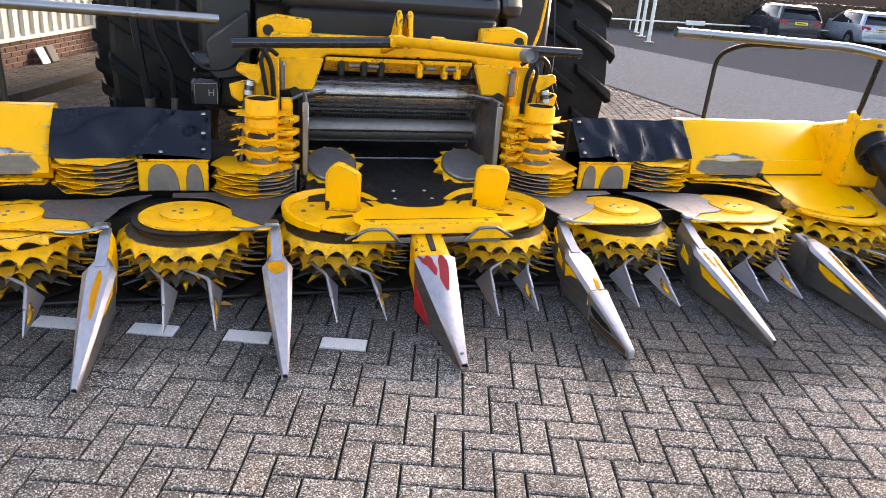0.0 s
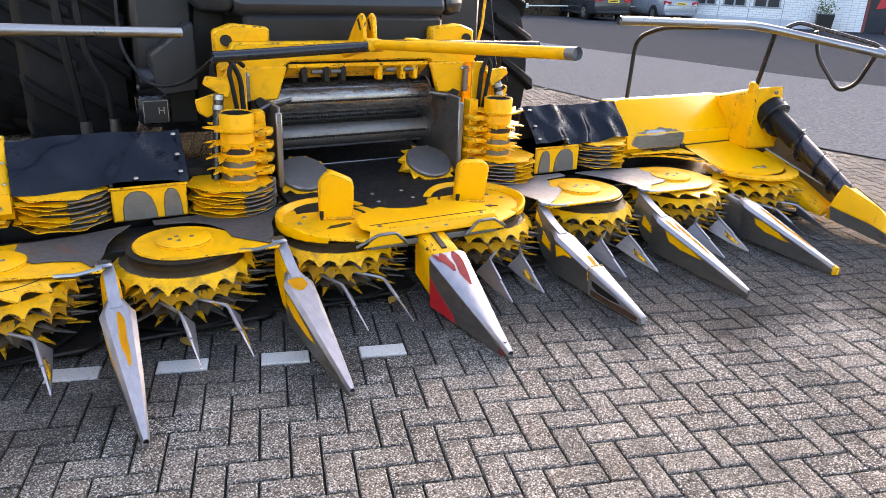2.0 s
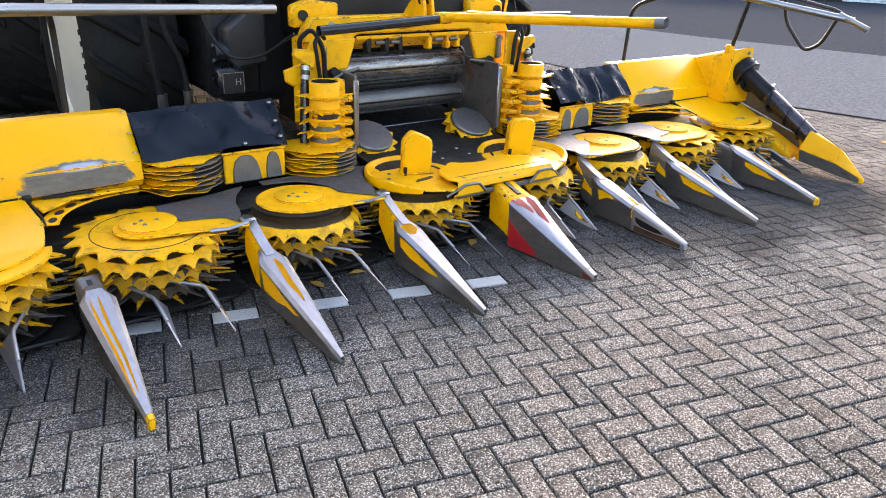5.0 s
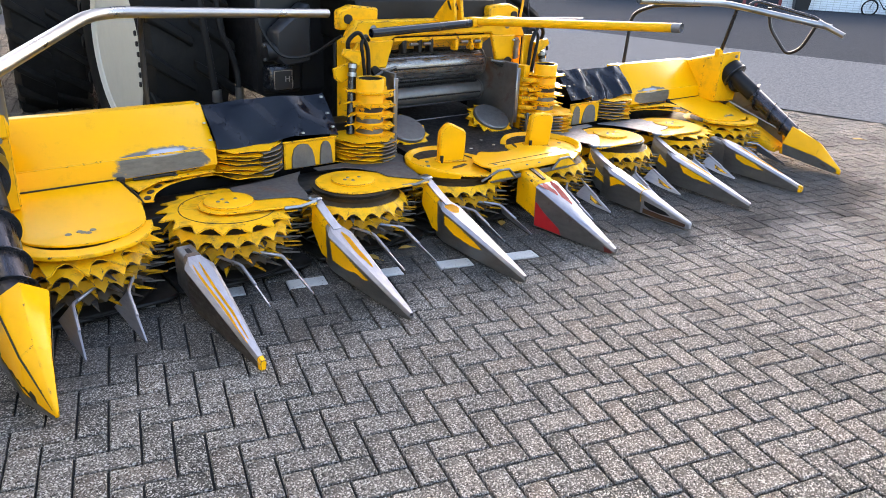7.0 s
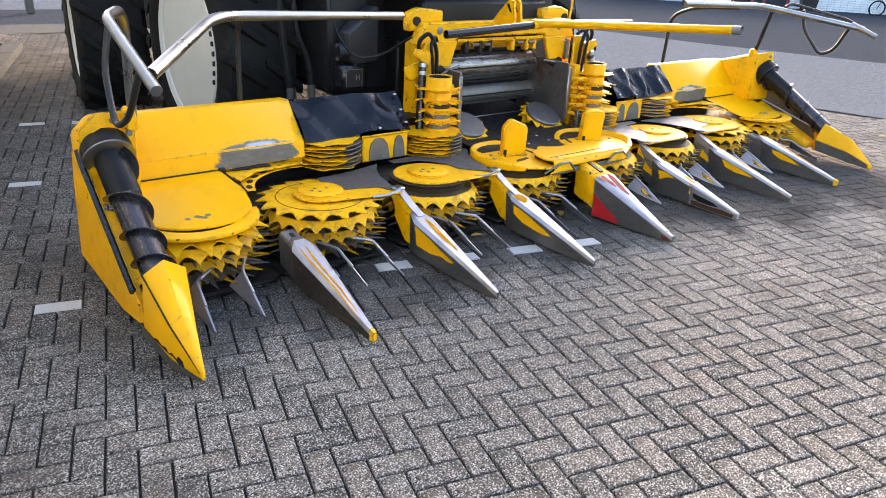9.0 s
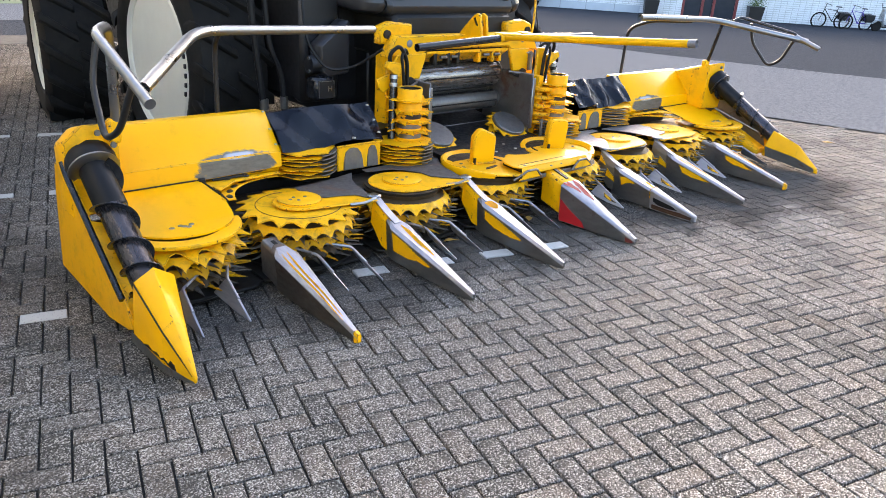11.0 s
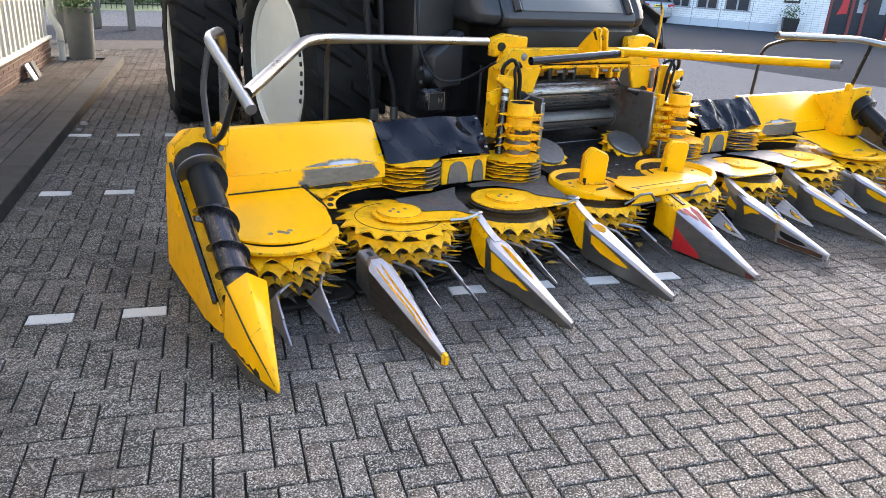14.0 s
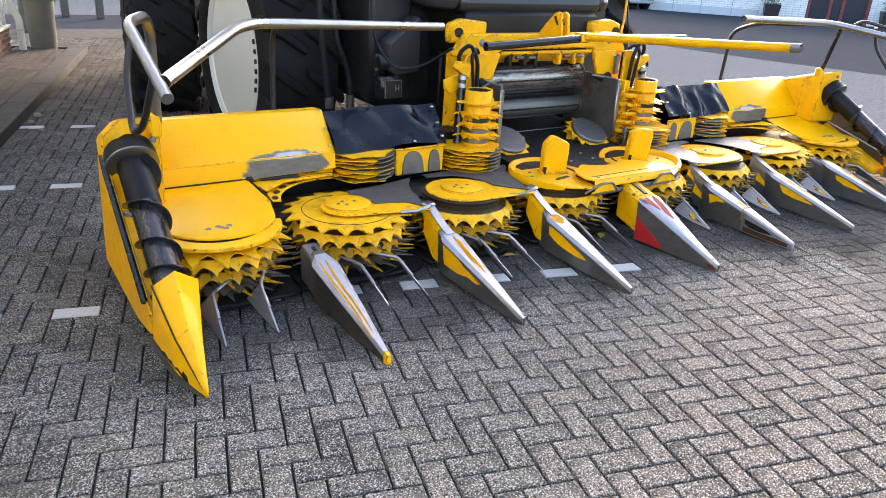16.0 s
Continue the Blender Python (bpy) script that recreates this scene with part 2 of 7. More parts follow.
def cyl(a, b, r, r2=None, n=20, bm=None, w=0.0):
    a, b = Vector(a), Vector(b)
    own = bmesh.new()
    d = b - a
    bmesh.ops.create_cone(own, cap_ends=True, segments=n, radius1=r, radius2=r if r2 is None else r2, depth=d.length)
    own.transform(Matrix.Translation((a + b) / 2) @ d.to_track_quat("Z", "Y").to_matrix().to_4x4())
    if w:
        rim = [e for e in own.edges if len(e.link_faces) == 2 and max(len(f.verts) for f in e.link_faces) > 4]
        bmesh.ops.bevel(own, geom=rim, offset=w, segments=2, affect="EDGES")
    return join(bm, own)


def lathe(profile, n=32, m=None, bm=None):
    """Turns (radius, height) pairs round z."""
    own = bmesh.new()
    rings = []
    for r, z in profile:
        rings.append([own.verts.new((r * math.cos(2 * math.pi * k / n), r * math.sin(2 * math.pi * k / n), z)) for k in range(n)])
    for p, q in zip(rings, rings[1:]):
        for k in range(n):
            own.faces.new((p[k - 1], p[k], q[k], q[k - 1]))
    for ring in (rings[0], rings[-1]):
        if profile[rings.index(ring)][0] > 1e-5:
            own.faces.new(ring)
    bmesh.ops.remove_doubles(own, verts=own.verts, dist=1e-6)
    bmesh.ops.recalc_face_normals(own, faces=own.faces)
    return join(bm, own, m)


def rounded(points, r, steps=5):
    """A polyline with its corners turned to arcs."""
    pts = [Vector(p) for p in points]
    out = [pts[0]]
    for a, b, c in zip(pts, pts[1:], pts[2:]):
        k = min(r, (a - b).length * 0.45, (c - b).length * 0.45)
        p, q = b + (a - b).normalized() * k, b + (c - b).normalized() * k
        for s in range(steps + 1):
            u = s / steps
            out.append(p * (1 - u) ** 2 + b * 2 * u * (1 - u) + q * u * u)
    return out + [pts[-1]]


def tube(points, r, n=12, bend=0.0, bm=None, hollow=False):
    pts = rounded(points, bend) if bend else [Vector(p) for p in points]
    own = bmesh.new()
    rings, side = [], None
    for k, p in enumerate(pts):
        d = (pts[min(k + 1, len(pts) - 1)] - pts[max(k - 1, 0)]).normalized()
        side = d.orthogonal().normalized() if side is None else (side - d * side.dot(d)).normalized()
        up = d.cross(side)
        rings.append([own.verts.new(p + r * (side * math.cos(2 * math.pi * q / n) + up * math.sin(2 * math.pi * q / n))) for q in range(n)])
    for a, b in zip(rings, rings[1:]):
        for q in range(n):
            own.faces.new((a[q - 1], a[q], b[q], b[q - 1]))
    ends = [own.faces.new(rings[0]), own.faces.new(rings[-1])]
    bmesh.ops.recalc_face_normals(own, faces=own.faces)
    if hollow:
        got = bmesh.ops.inset_individual(own, faces=ends, thickness=r * 0.18)
        for f in ends:
            bmesh.ops.translate(own, verts=f.verts, vec=-f.normal * r * 0.9)
    return join(bm, own)


def toothed(r0, r1, r2, teeth, z, thick, bend=0.0, skew=0.0, sub=2, seed=1, bm=None):
    """A flat ring from r0 with saw teeth between r1 and r2; bend: how far the tooth tips drop; skew: how far they lean round."""
    rnd = random.Random(seed)
    own = bmesh.new()
    low, top, n = [], [], teeth * sub
    for k in range(n):
        a = 2 * math.pi * k / n
        tip = k % sub == 0
        r = (r2 * rnd.uniform(0.96, 1.02)) if tip else r1
        b = a + (skew / r2 if tip else 0)
        drop = bend * rnd.uniform(0.8, 1.15) if tip else 0
        inner = (r0 * math.cos(a), r0 * math.sin(a))
        outer = (r * math.cos(b), r * math.sin(b))
        top.append((own.verts.new((*inner, z)), own.verts.new((*outer, z - drop))))
        low.append((own.verts.new((*inner, z - thick)), own.verts.new((*outer, z - thick - drop))))
    for k in range(n):
        (a, b), (c, d) = top[k - 1], top[k]
        (e, f), (g, h) = low[k - 1], low[k]
        own.faces.new((a, b, d, c))
        own.faces.new((e, g, h, f))
        own.faces.new((b, f, h, d)).material_index = 1
        own.faces.new((a, c, g, e))
    return join(bm, own)


def spikes(r0, r1, count, z, wide, thick, seed=1, bm=None):
    """Thin pointed knives that stand out from a drum."""
    rnd = random.Random(seed)
    own = bmesh.new()
    for k in range(count):
        a = 2 * math.pi * (k + rnd.uniform(-0.12, 0.12)) / count
        r = r1 * rnd.uniform(0.95, 1.02)
        c, s = math.cos(a), math.sin(a)
        base = [(r0, -wide), (r0, wide), (r, wide * 0.4)]
        t = [own.verts.new((x * c - y * s, x * s + y * c, z + thick / 2)) for x, y in base]
        b = [own.verts.new((x * c - y * s, x * s + y * c, z - thick / 2)) for x, y in base]
        own.faces.new(t)
        own.faces.new(b[::-1])
        for q in range(3):
            own.faces.new((t[q - 1], b[q - 1], b[q], t[q]))
    return join(bm, own)


def loft(sections, bm=None, w=0.0):
    """Joins closed rings of equal count into a skin with capped ends."""
    own = bmesh.new()
    rings = [[own.verts.new(p) for p in s] for s in sections]
    for a, b in zip(rings, rings[1:]):
        for q in range(len(a)):
            own.faces.new((a[q - 1], a[q], b[q], b[q - 1]))
    own.faces.new(rings[0])
    own.faces.new(rings[-1])
    bmesh.ops.recalc_face_normals(own, faces=own.faces)
    bevel(own, w)
    return join(bm, own)


# ---- ground ----
PAVE = radians(-15.75)                       # the way the paving courses run
UNIT = 0.10475                               # width of one paving block with its joint
PAVE_AT = Vector((-0.9265, -0.1131, 0))      # middle of one block
pave_m = Matrix.Translation(PAVE_AT) @ Matrix.Rotation(PAVE, 4, "Z")

KERB_A, KERB_D = Vector((-3.84, 2.75, 0)), Vector((0.29, 1.0, 0)).normalized()
KERB_N = Vector((-KERB_D.y, KERB_D.x, 0))


def paver_material(name, white=False, random_by="object", tone=1.0, gutter=False):
    m = Mat(name, 0.8)
    r = m.random() if random_by == "object" else m.island()
    base = m.mix(r, (0.082, 0.073, 0.064), (0.150, 0.133, 0.115))
    base = m.mix(m.step(m.noise(0.9, 4, 0.6), 0.42, 0.62), base, m.mix(r, (0.134, 0.120, 0.105), (0.208, 0.183, 0.159)))
    tint = m.math("MODULO", m.math("MULTIPLY", r, 7.3), 1.0)
    base = m.mix(m.step(tint, 0.62, 0.90, 0, 0.45), base, (0.140, 0.110, 0.086))
    base = m.mix(m.step(tint, 0.34, 0.10, 0, 0.5), base, (0.050, 0.049, 0.043))
    grain, away = m.cells(215)
    pit = m.step(grain, 0.0, 0.42, 0.95, 0.0)
    base = m.mix(pit, base, (0.022, 0.020, 0.018))
    worn = m.step(m.noise(1.7, 5, 0.7), 0.40, 0.60, 0.55, 1.0)
    base = m.mix(m.math("MULTIPLY", m.step(grain, 0.66, 0.92, 0.0, 0.90), worn), base, (0.64, 0.585, 0.525))
    fine, _ = m.cells(330)
    base = m.mix(m.step(fine, 0.80, 1.0, 0.0, 0.45), base, (0.30, 0.29, 0.27))
    stain = m.step(m.noise(2.6, 6, 0.7), 0.52, 0.70, 0, 0.6)
    base = m.mix(stain, base, (0.060, 0.055, 0.050))
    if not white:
        # ragged darkening round the header: its shade, with grime, put into the colour
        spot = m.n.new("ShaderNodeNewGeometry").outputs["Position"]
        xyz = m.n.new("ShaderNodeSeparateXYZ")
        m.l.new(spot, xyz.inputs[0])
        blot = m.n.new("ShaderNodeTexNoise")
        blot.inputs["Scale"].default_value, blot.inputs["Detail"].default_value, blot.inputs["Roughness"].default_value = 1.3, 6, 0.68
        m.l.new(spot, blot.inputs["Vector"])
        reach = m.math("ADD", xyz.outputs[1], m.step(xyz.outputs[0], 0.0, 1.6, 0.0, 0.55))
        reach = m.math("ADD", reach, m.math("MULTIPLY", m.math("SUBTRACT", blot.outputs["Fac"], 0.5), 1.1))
        shaded = m.math("MULTIPLY", m.step(reach, 0.02, 0.34), m.step(m.math("ABSOLUTE", xyz.outputs[0], 0), 2.9, 3.5, 0.62, 0.0))
        shaded = m.math("MULTIPLY", shaded, m.step(xyz.outputs[1], 1.6, 2.4, 1.0, 0.0))
        base = m.mix(shaded, base, (0.030, 0.028, 0.027))
    if white:
        base = m.mix(m.step(m.noise(60, 5, 0.7), 0.30, 0.44, 0.0, 0.95), base, (0.50, 0.49, 0.47))
    if gutter:
        # ragged tongues beside the kerb: gutter dirt and shade put into the colour
        xyz = m.n.new("ShaderNodeSeparateXYZ")
        m.l.new(m.co, xyz.inputs[0])
        away_from = m.math("ADD", m.math("MULTIPLY", xyz.outputs[0], KERB_N.x), m.math("MULTIPLY", xyz.outputs[1], KERB_N.y))
        away_from = m.math("SUBTRACT", KERB_A.dot(KERB_N), away_from)
        ragged = m.math("ADD", away_from, m.math("MULTIPLY", m.math("SUBTRACT", m.noise(1.1, 5, 0.65), 0.5), 1.6))
        base = m.mix(m.step(ragged, 0.4, 1.4, 0.45, 0.0), base, (0.022, 0.020, 0.018))
    if tone != 1.0:
        base = m.mix(1.0 - tone, base, (0.020, 0.018, 0.017))
    m.to("Base Color", base).to("Roughness", m.step(m.noise(3, 4), 0.35, 0.65, 0.7, 0.9))
    m.b.inputs["Specular IOR Level"].default_value = 0.0
    m.bump(m.math("ADD", m.math("MULTIPLY", away, -1.2), m.noise(60, 3, 0.8)), 0.65, 0.004)
    return m.m


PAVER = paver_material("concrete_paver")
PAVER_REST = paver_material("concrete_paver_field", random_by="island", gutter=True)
PAVER_WHITE = paver_material("white_painted_paver", True)


def joint_sand():
    m = Mat("joint_sand", 0.95)
    t = m.mix(m.noise(30, 5), (0.012, 0.011, 0.010), (0.026, 0.023, 0.020))
    t = m.mix(m.step(m.noise(1.3, 5), 0.58, 0.7), t, (0.03, 0.045, 0.015))
    m.to("Base Color", t).bump(m.noise(120, 3), 0.5, 0.003)
    return m.m


def asphalt(name, lo, hi, grit=0.5, rough=0.85):
    m = Mat(name, rough)
    m.b.inputs["Specular IOR Level"].default_value = 0.0
    t = m.mix(m.noise(7.0, 5, 0.75), lo, hi)
    grain, away = m.cells(95)
    t = m.mix(m.step(grain, 0.0, 0.35, 0.6, 0.0), t, (0.014, 0.016, 0.019))
    t = m.mix(m.math("MULTIPLY", m.step(grain, 0.62, 0.95), grit), t, (0.23, 0.25, 0.29))
    t = m.mix(m.step(m.noise(3.2, 6, 0.8, distort=0.4), 0.56, 0.74, 0, 0.25), t, tuple(0.5 * c for c in lo))
    t = m.mix(m.step(m.noise(60, 3, 0.8), 0.4, 0.6, 0.3, 0), t, (0.030, 0.034, 0.041))
    t = m.mix(m.step(m.noise(16, 5, 0.85), 0.40, 0.56, 0.55, 0), t, tuple(0.35 * c for c in lo))
    t = m.mix(m.step(m.noise(24, 5, 0.85), 0.52, 0.64, 0, 0.4), t, tuple(min(1, 1.7 * c) for c in hi))
    m.to("Base Color", t).to("Roughness", m.step(m.noise(1.2, 4), 0.3, 0.7, rough, 1.0))
    m.bump(m.noise(120, 3, 0.8), 0.4, 0.004)
    return m.m


ASPHALT = asphalt("old_asphalt", (0.046, 0.0485, 0.054), (0.063, 0.0665, 0.073), 0.13)
ASPHALT_LIGHT = asphalt("gritty_light_asphalt", (0.125, 0.130, 0.140), (0.165, 0.172, 0.184), 0.25)
KERB = plain("concrete_kerb", (0.042, 0.040, 0.038), 0.8, 0, 0.3, 5, 0.4)


# the street falls away gently towards the building
FALL_DIR, FALL_FROM, FALL_TO = Vector((0.75, 0.66, 0)).normalized(), 13.0, 41.0


def fall(x, y):
    return -0.020 * min(max(FALL_DIR.x * x + FALL_DIR.y * y - FALL_FROM, 0.0), FALL_TO - FALL_FROM)


def sheet(name, poly, z, material, label, thick=0.0):
    bm = bmesh.new()
    if thick:
        bm = prism(poly, z - thick, z, w=0)
    else:
        bm.faces.new([bm.verts.new((x, y, z)) for x, y in poly])
        bmesh.ops.triangulate(bm, faces=bm.faces[:])
        for reach in (FALL_FROM, FALL_TO):
            bmesh.ops.bisect_plane(bm, geom=bm.verts[:] + bm.edges[:] + bm.faces[:], plane_co=FALL_DIR * reach, plane_no=FALL_DIR)
        for v in bm.verts:
            v.co.z += fall(v.co.x, v.co.y)
    return tagged(part(name, finish(bm, 0), material), label, "ground", kind="structure")


sheet("ground", [(-600, -600), (600, -600), (600, 600), (-600, 600)], -0.016, joint_sand(), "dark sandy joints and soil below the paving")

# street: a light gritty strip and dark old asphalt beyond it
EDGE = [(16.0, -30), (6.8, -2.0), (5.75, 1.0), (5.35, 2.2), (4.95, 4.5), (4.75, 7.0), (4.5, 11.0), (2.2, 30)]
MID = [(26.0, -30), (13.4, -1.0), (11.3, 3.5), (10.2, 6.5), (9.3, 10.5), (8.6, 17.0), (8.0, 30)]
sheet("road", EDGE + [(7.9, 34), (80, 60), (80, -60)], -0.008, ASPHALT, "dark grey worn asphalt street and yard")
sheet("road", EDGE + MID[::-1], -0.003, ASPHALT_LIGHT, "light grey gritty asphalt strip beside the paving")


def paver_mesh(long, wide):
    h = 0.0045
    bm = bmesh.new()
    a, b = long / 2, wide / 2
    rings = []
    for x, y, z in ((a, b, -0.05), (a, b, -h), (a - h, b - h, 0)):
        rings.append([bm.verts.new(p) for p in ((-x, -y, z), (x, -y, z), (x, y, z), (-x, y, z))])
    for p, q in zip(rings, rings[1:]):
        for k in range(4):
            bm.faces.new((p[k - 1], p[k], q[k], q[k - 1]))
    bm.faces.new(rings[-1])
    return bm


def edge_x(y, line):
    for (x0, y0), (x1, y1) in zip(line, line[1:]):
        if y0 <= y <= y1:
            return x0 + (x1 - x0) * (y - y0) / (y1 - y0)
    return 0.0


def lay_paving():
    """Herringbone paving: the blocks near the machine one by one, the rest as one field."""
    rnd = random.Random(4)
    floor = tagged(new("pavement"), "grey concrete block paving laid in herringbone", "pavement", kind="structure")
    one = finish(paver_mesh(2 * UNIT - 0.0085, UNIT - 0.0085), 0)
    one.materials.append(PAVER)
    white = one.copy()
    white.materials.clear()
    white.materials.append(PAVER_WHITE)
    verts, faces = [], []
    shape = [v.co.copy() for v in one.vertices]
    polys = [tuple(p.vertices) for p in one.polygons]
    whites = {(3 - 4 * k, 5) for k in range(0, 9)} | {(-4 * k - 24, 24) for k in range(0, 6)} | {(-4 * k - 25, 41) for k in range(-1, 5)} | {(-36, 56)}
    singles = 0
    for j in range(-70, 130):
        for i in range(-85, 85):
            kind = (i + j) % 4
            if kind not in (0, 2):
                continue
            centre = Vector(((i + 0.5) * UNIT - 0.5 * UNIT, j * UNIT, 0)) if kind == 0 else Vector(((i - 0.5) * UNIT, (j + 0.5) * UNIT, 0))
            m = pave_m @ Matrix.Translation(centre)
            if kind == 2:
                m = m @ Matrix.Rotation(math.pi / 2, 4, "Z")
            p = m.translation
            if p.x > edge_x(p.y, EDGE) - 0.12 or p.x < -6.5 or p.y < -4.5 or p.y > 11:
                continue
            if (p - KERB_A).dot(KERB_N) > 0.04 and (p - KERB_A).dot(KERB_D) < 6.98:
                continue
            m = Matrix.Translation((0, 0, rnd.gauss(0, 0.0012))) @ m @ pose(0, 0, 0, rnd.gauss(0, 0.35), rnd.gauss(0, 0.35), rnd.gauss(0, 0.4))
            if kind == 0 and (i, j) in whites:
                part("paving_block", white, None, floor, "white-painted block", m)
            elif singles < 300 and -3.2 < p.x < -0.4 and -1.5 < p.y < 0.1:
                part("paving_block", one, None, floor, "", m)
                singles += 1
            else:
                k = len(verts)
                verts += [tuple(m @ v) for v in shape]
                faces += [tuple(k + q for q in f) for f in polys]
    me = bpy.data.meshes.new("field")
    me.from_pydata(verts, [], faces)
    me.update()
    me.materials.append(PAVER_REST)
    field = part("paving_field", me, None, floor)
    field["kind"] = "stuff"


# ---- maize header ----
header = thing("maize_header", "yellow eight-row maize header with worn steel row dividers", "harvester header")
ROW = 0.75
DRUM_X = (0.42, 1.17, 1.93, 2.66)
DRUM_Y = 1.04


def side_point(rings, y, v, s, off=0.0015):
    """A point on the side of a divider: v runs from its top edge (0) to its keel (1)."""
    for (y0, t0, b0, wt0, wb0), (y1, t1, b1, wt1, wb1) in zip(rings, rings[1:]):
        if y0 <= y <= y1:
            q = (y - y0) / (y1 - y0)
            top, keel, wt, wb = t0 + (t1 - t0) * q - 0.012, b0 + (b1 - b0) * q, wt0 + (wt1 - wt0) * q, wb0 + (wb1 - wb0) * q
            return (s * (wt + (wb - wt) * v + off), y, top + (keel - top) * v)


def side_patch(rings, outline, s):
    """A thin remnant of paint that lies on the side of a divider."""
    bm = bmesh.new()
    out = [bm.verts.new(side_point(rings, y, v, s, 0.0016)) for y, v in outline]
    ins = [bm.verts.new(side_point(rings, y, v, s, -0.002)) for y, v in outline]
    bm.faces.new(out)
    for k in range(len(out)):
        bm.faces.new((out[k - 1], out[k], ins[k], ins[k - 1]))
    return bm


def top_streak(y0, y1, x0, x1, z_at):
    """A long streak of paint on the ridge."""
    n = 6
    bm = bmesh.new()
    a, b = [], []
    for k in range(n + 1):
        q = k / n
        y = y0 + (y1 - y0) * q
        wob = 0.003 * math.sin(9 * q + y0 * 40)
        taper = min(1.0, 0.25 + 2.2 * q, 0.3 + 5 * (1 - q))
        mid, half = (x0 + x1) / 2 * (0.45 + 0.55 * q), (x1 - x0) / 2 * taper
        a.append(bm.verts.new((mid - half + wob, y, z_at(y) + 0.0012)))
        b.append(bm.verts.new((mid + half + wob, y, z_at(y) + 0.0012)))
    for k in range(n):
        bm.faces.new((a[k], b[k], b[k + 1], a[k + 1]))
    bmesh.ops.solidify(bm, geom=list(bm.faces), thickness=0.0015)
    return bm


RUSTY = plain("rusty_steel", (0.075, 0.034, 0.016), 0.7, 0.2, 0.5, 12, 0.3)
RINGS = [(-0.005, 0.05, 0.016, 0.010, 0.007), (0.04, 0.066, 0.010, 0.016, 0.012), (0.30, 0.145, 0.016, 0.040, 0.030),
         (0.55, 0.218, 0.030, 0.060, 0.046), (0.635, 0.242, 0.036, 0.066, 0.050), (0.72, 0.266, 0.05, 0.036, 0.036)]
MID_RINGS = [(-0.02, 0.05, 0.016, 0.014, 0.010), (0.04, 0.075, 0.010, 0.022, 0.016), (0.30, 0.18, 0.014, 0.060, 0.05), (0.57, 0.292, 0.02, 0.098, 0.085)]


def keel_ring(y, zt, zb, wt, wb):
    return [(-wb, y, zb), (-wt, y, zt - 0.012), (-wt * 0.72, y, zt), (wt * 0.72, y, zt), (wt, y, zt - 0.012), (wb, y, zb)]


def ridge(rings, lip=0.0025):
    """The hard-faced plate along the top of a divider."""
    return loft([[(-wt - lip, y - (0.004 if k == 0 else 0), zt - 0.017), (-wt - lip, y, zt - 0.011), (-wt * 0.70, y, zt + 0.004), (wt * 0.70, y, zt + 0.004), (wt + lip, y, zt - 0.011), (wt + lip, y, zt - 0.017)]
                 for k, (y, zt, zb, wt, wb) in enumerate(rings)])


def ridge_height(rings):
    def z_at(y):
        for (y0, t0, *_), (y1, t1, *_) in zip(rings, rings[1:]):
            if y0 <= y <= y1:
                return t0 + (t1 - t0) * (y - y0) / (y1 - y0) + 0.004
        return rings[-1][1]
    return z_at


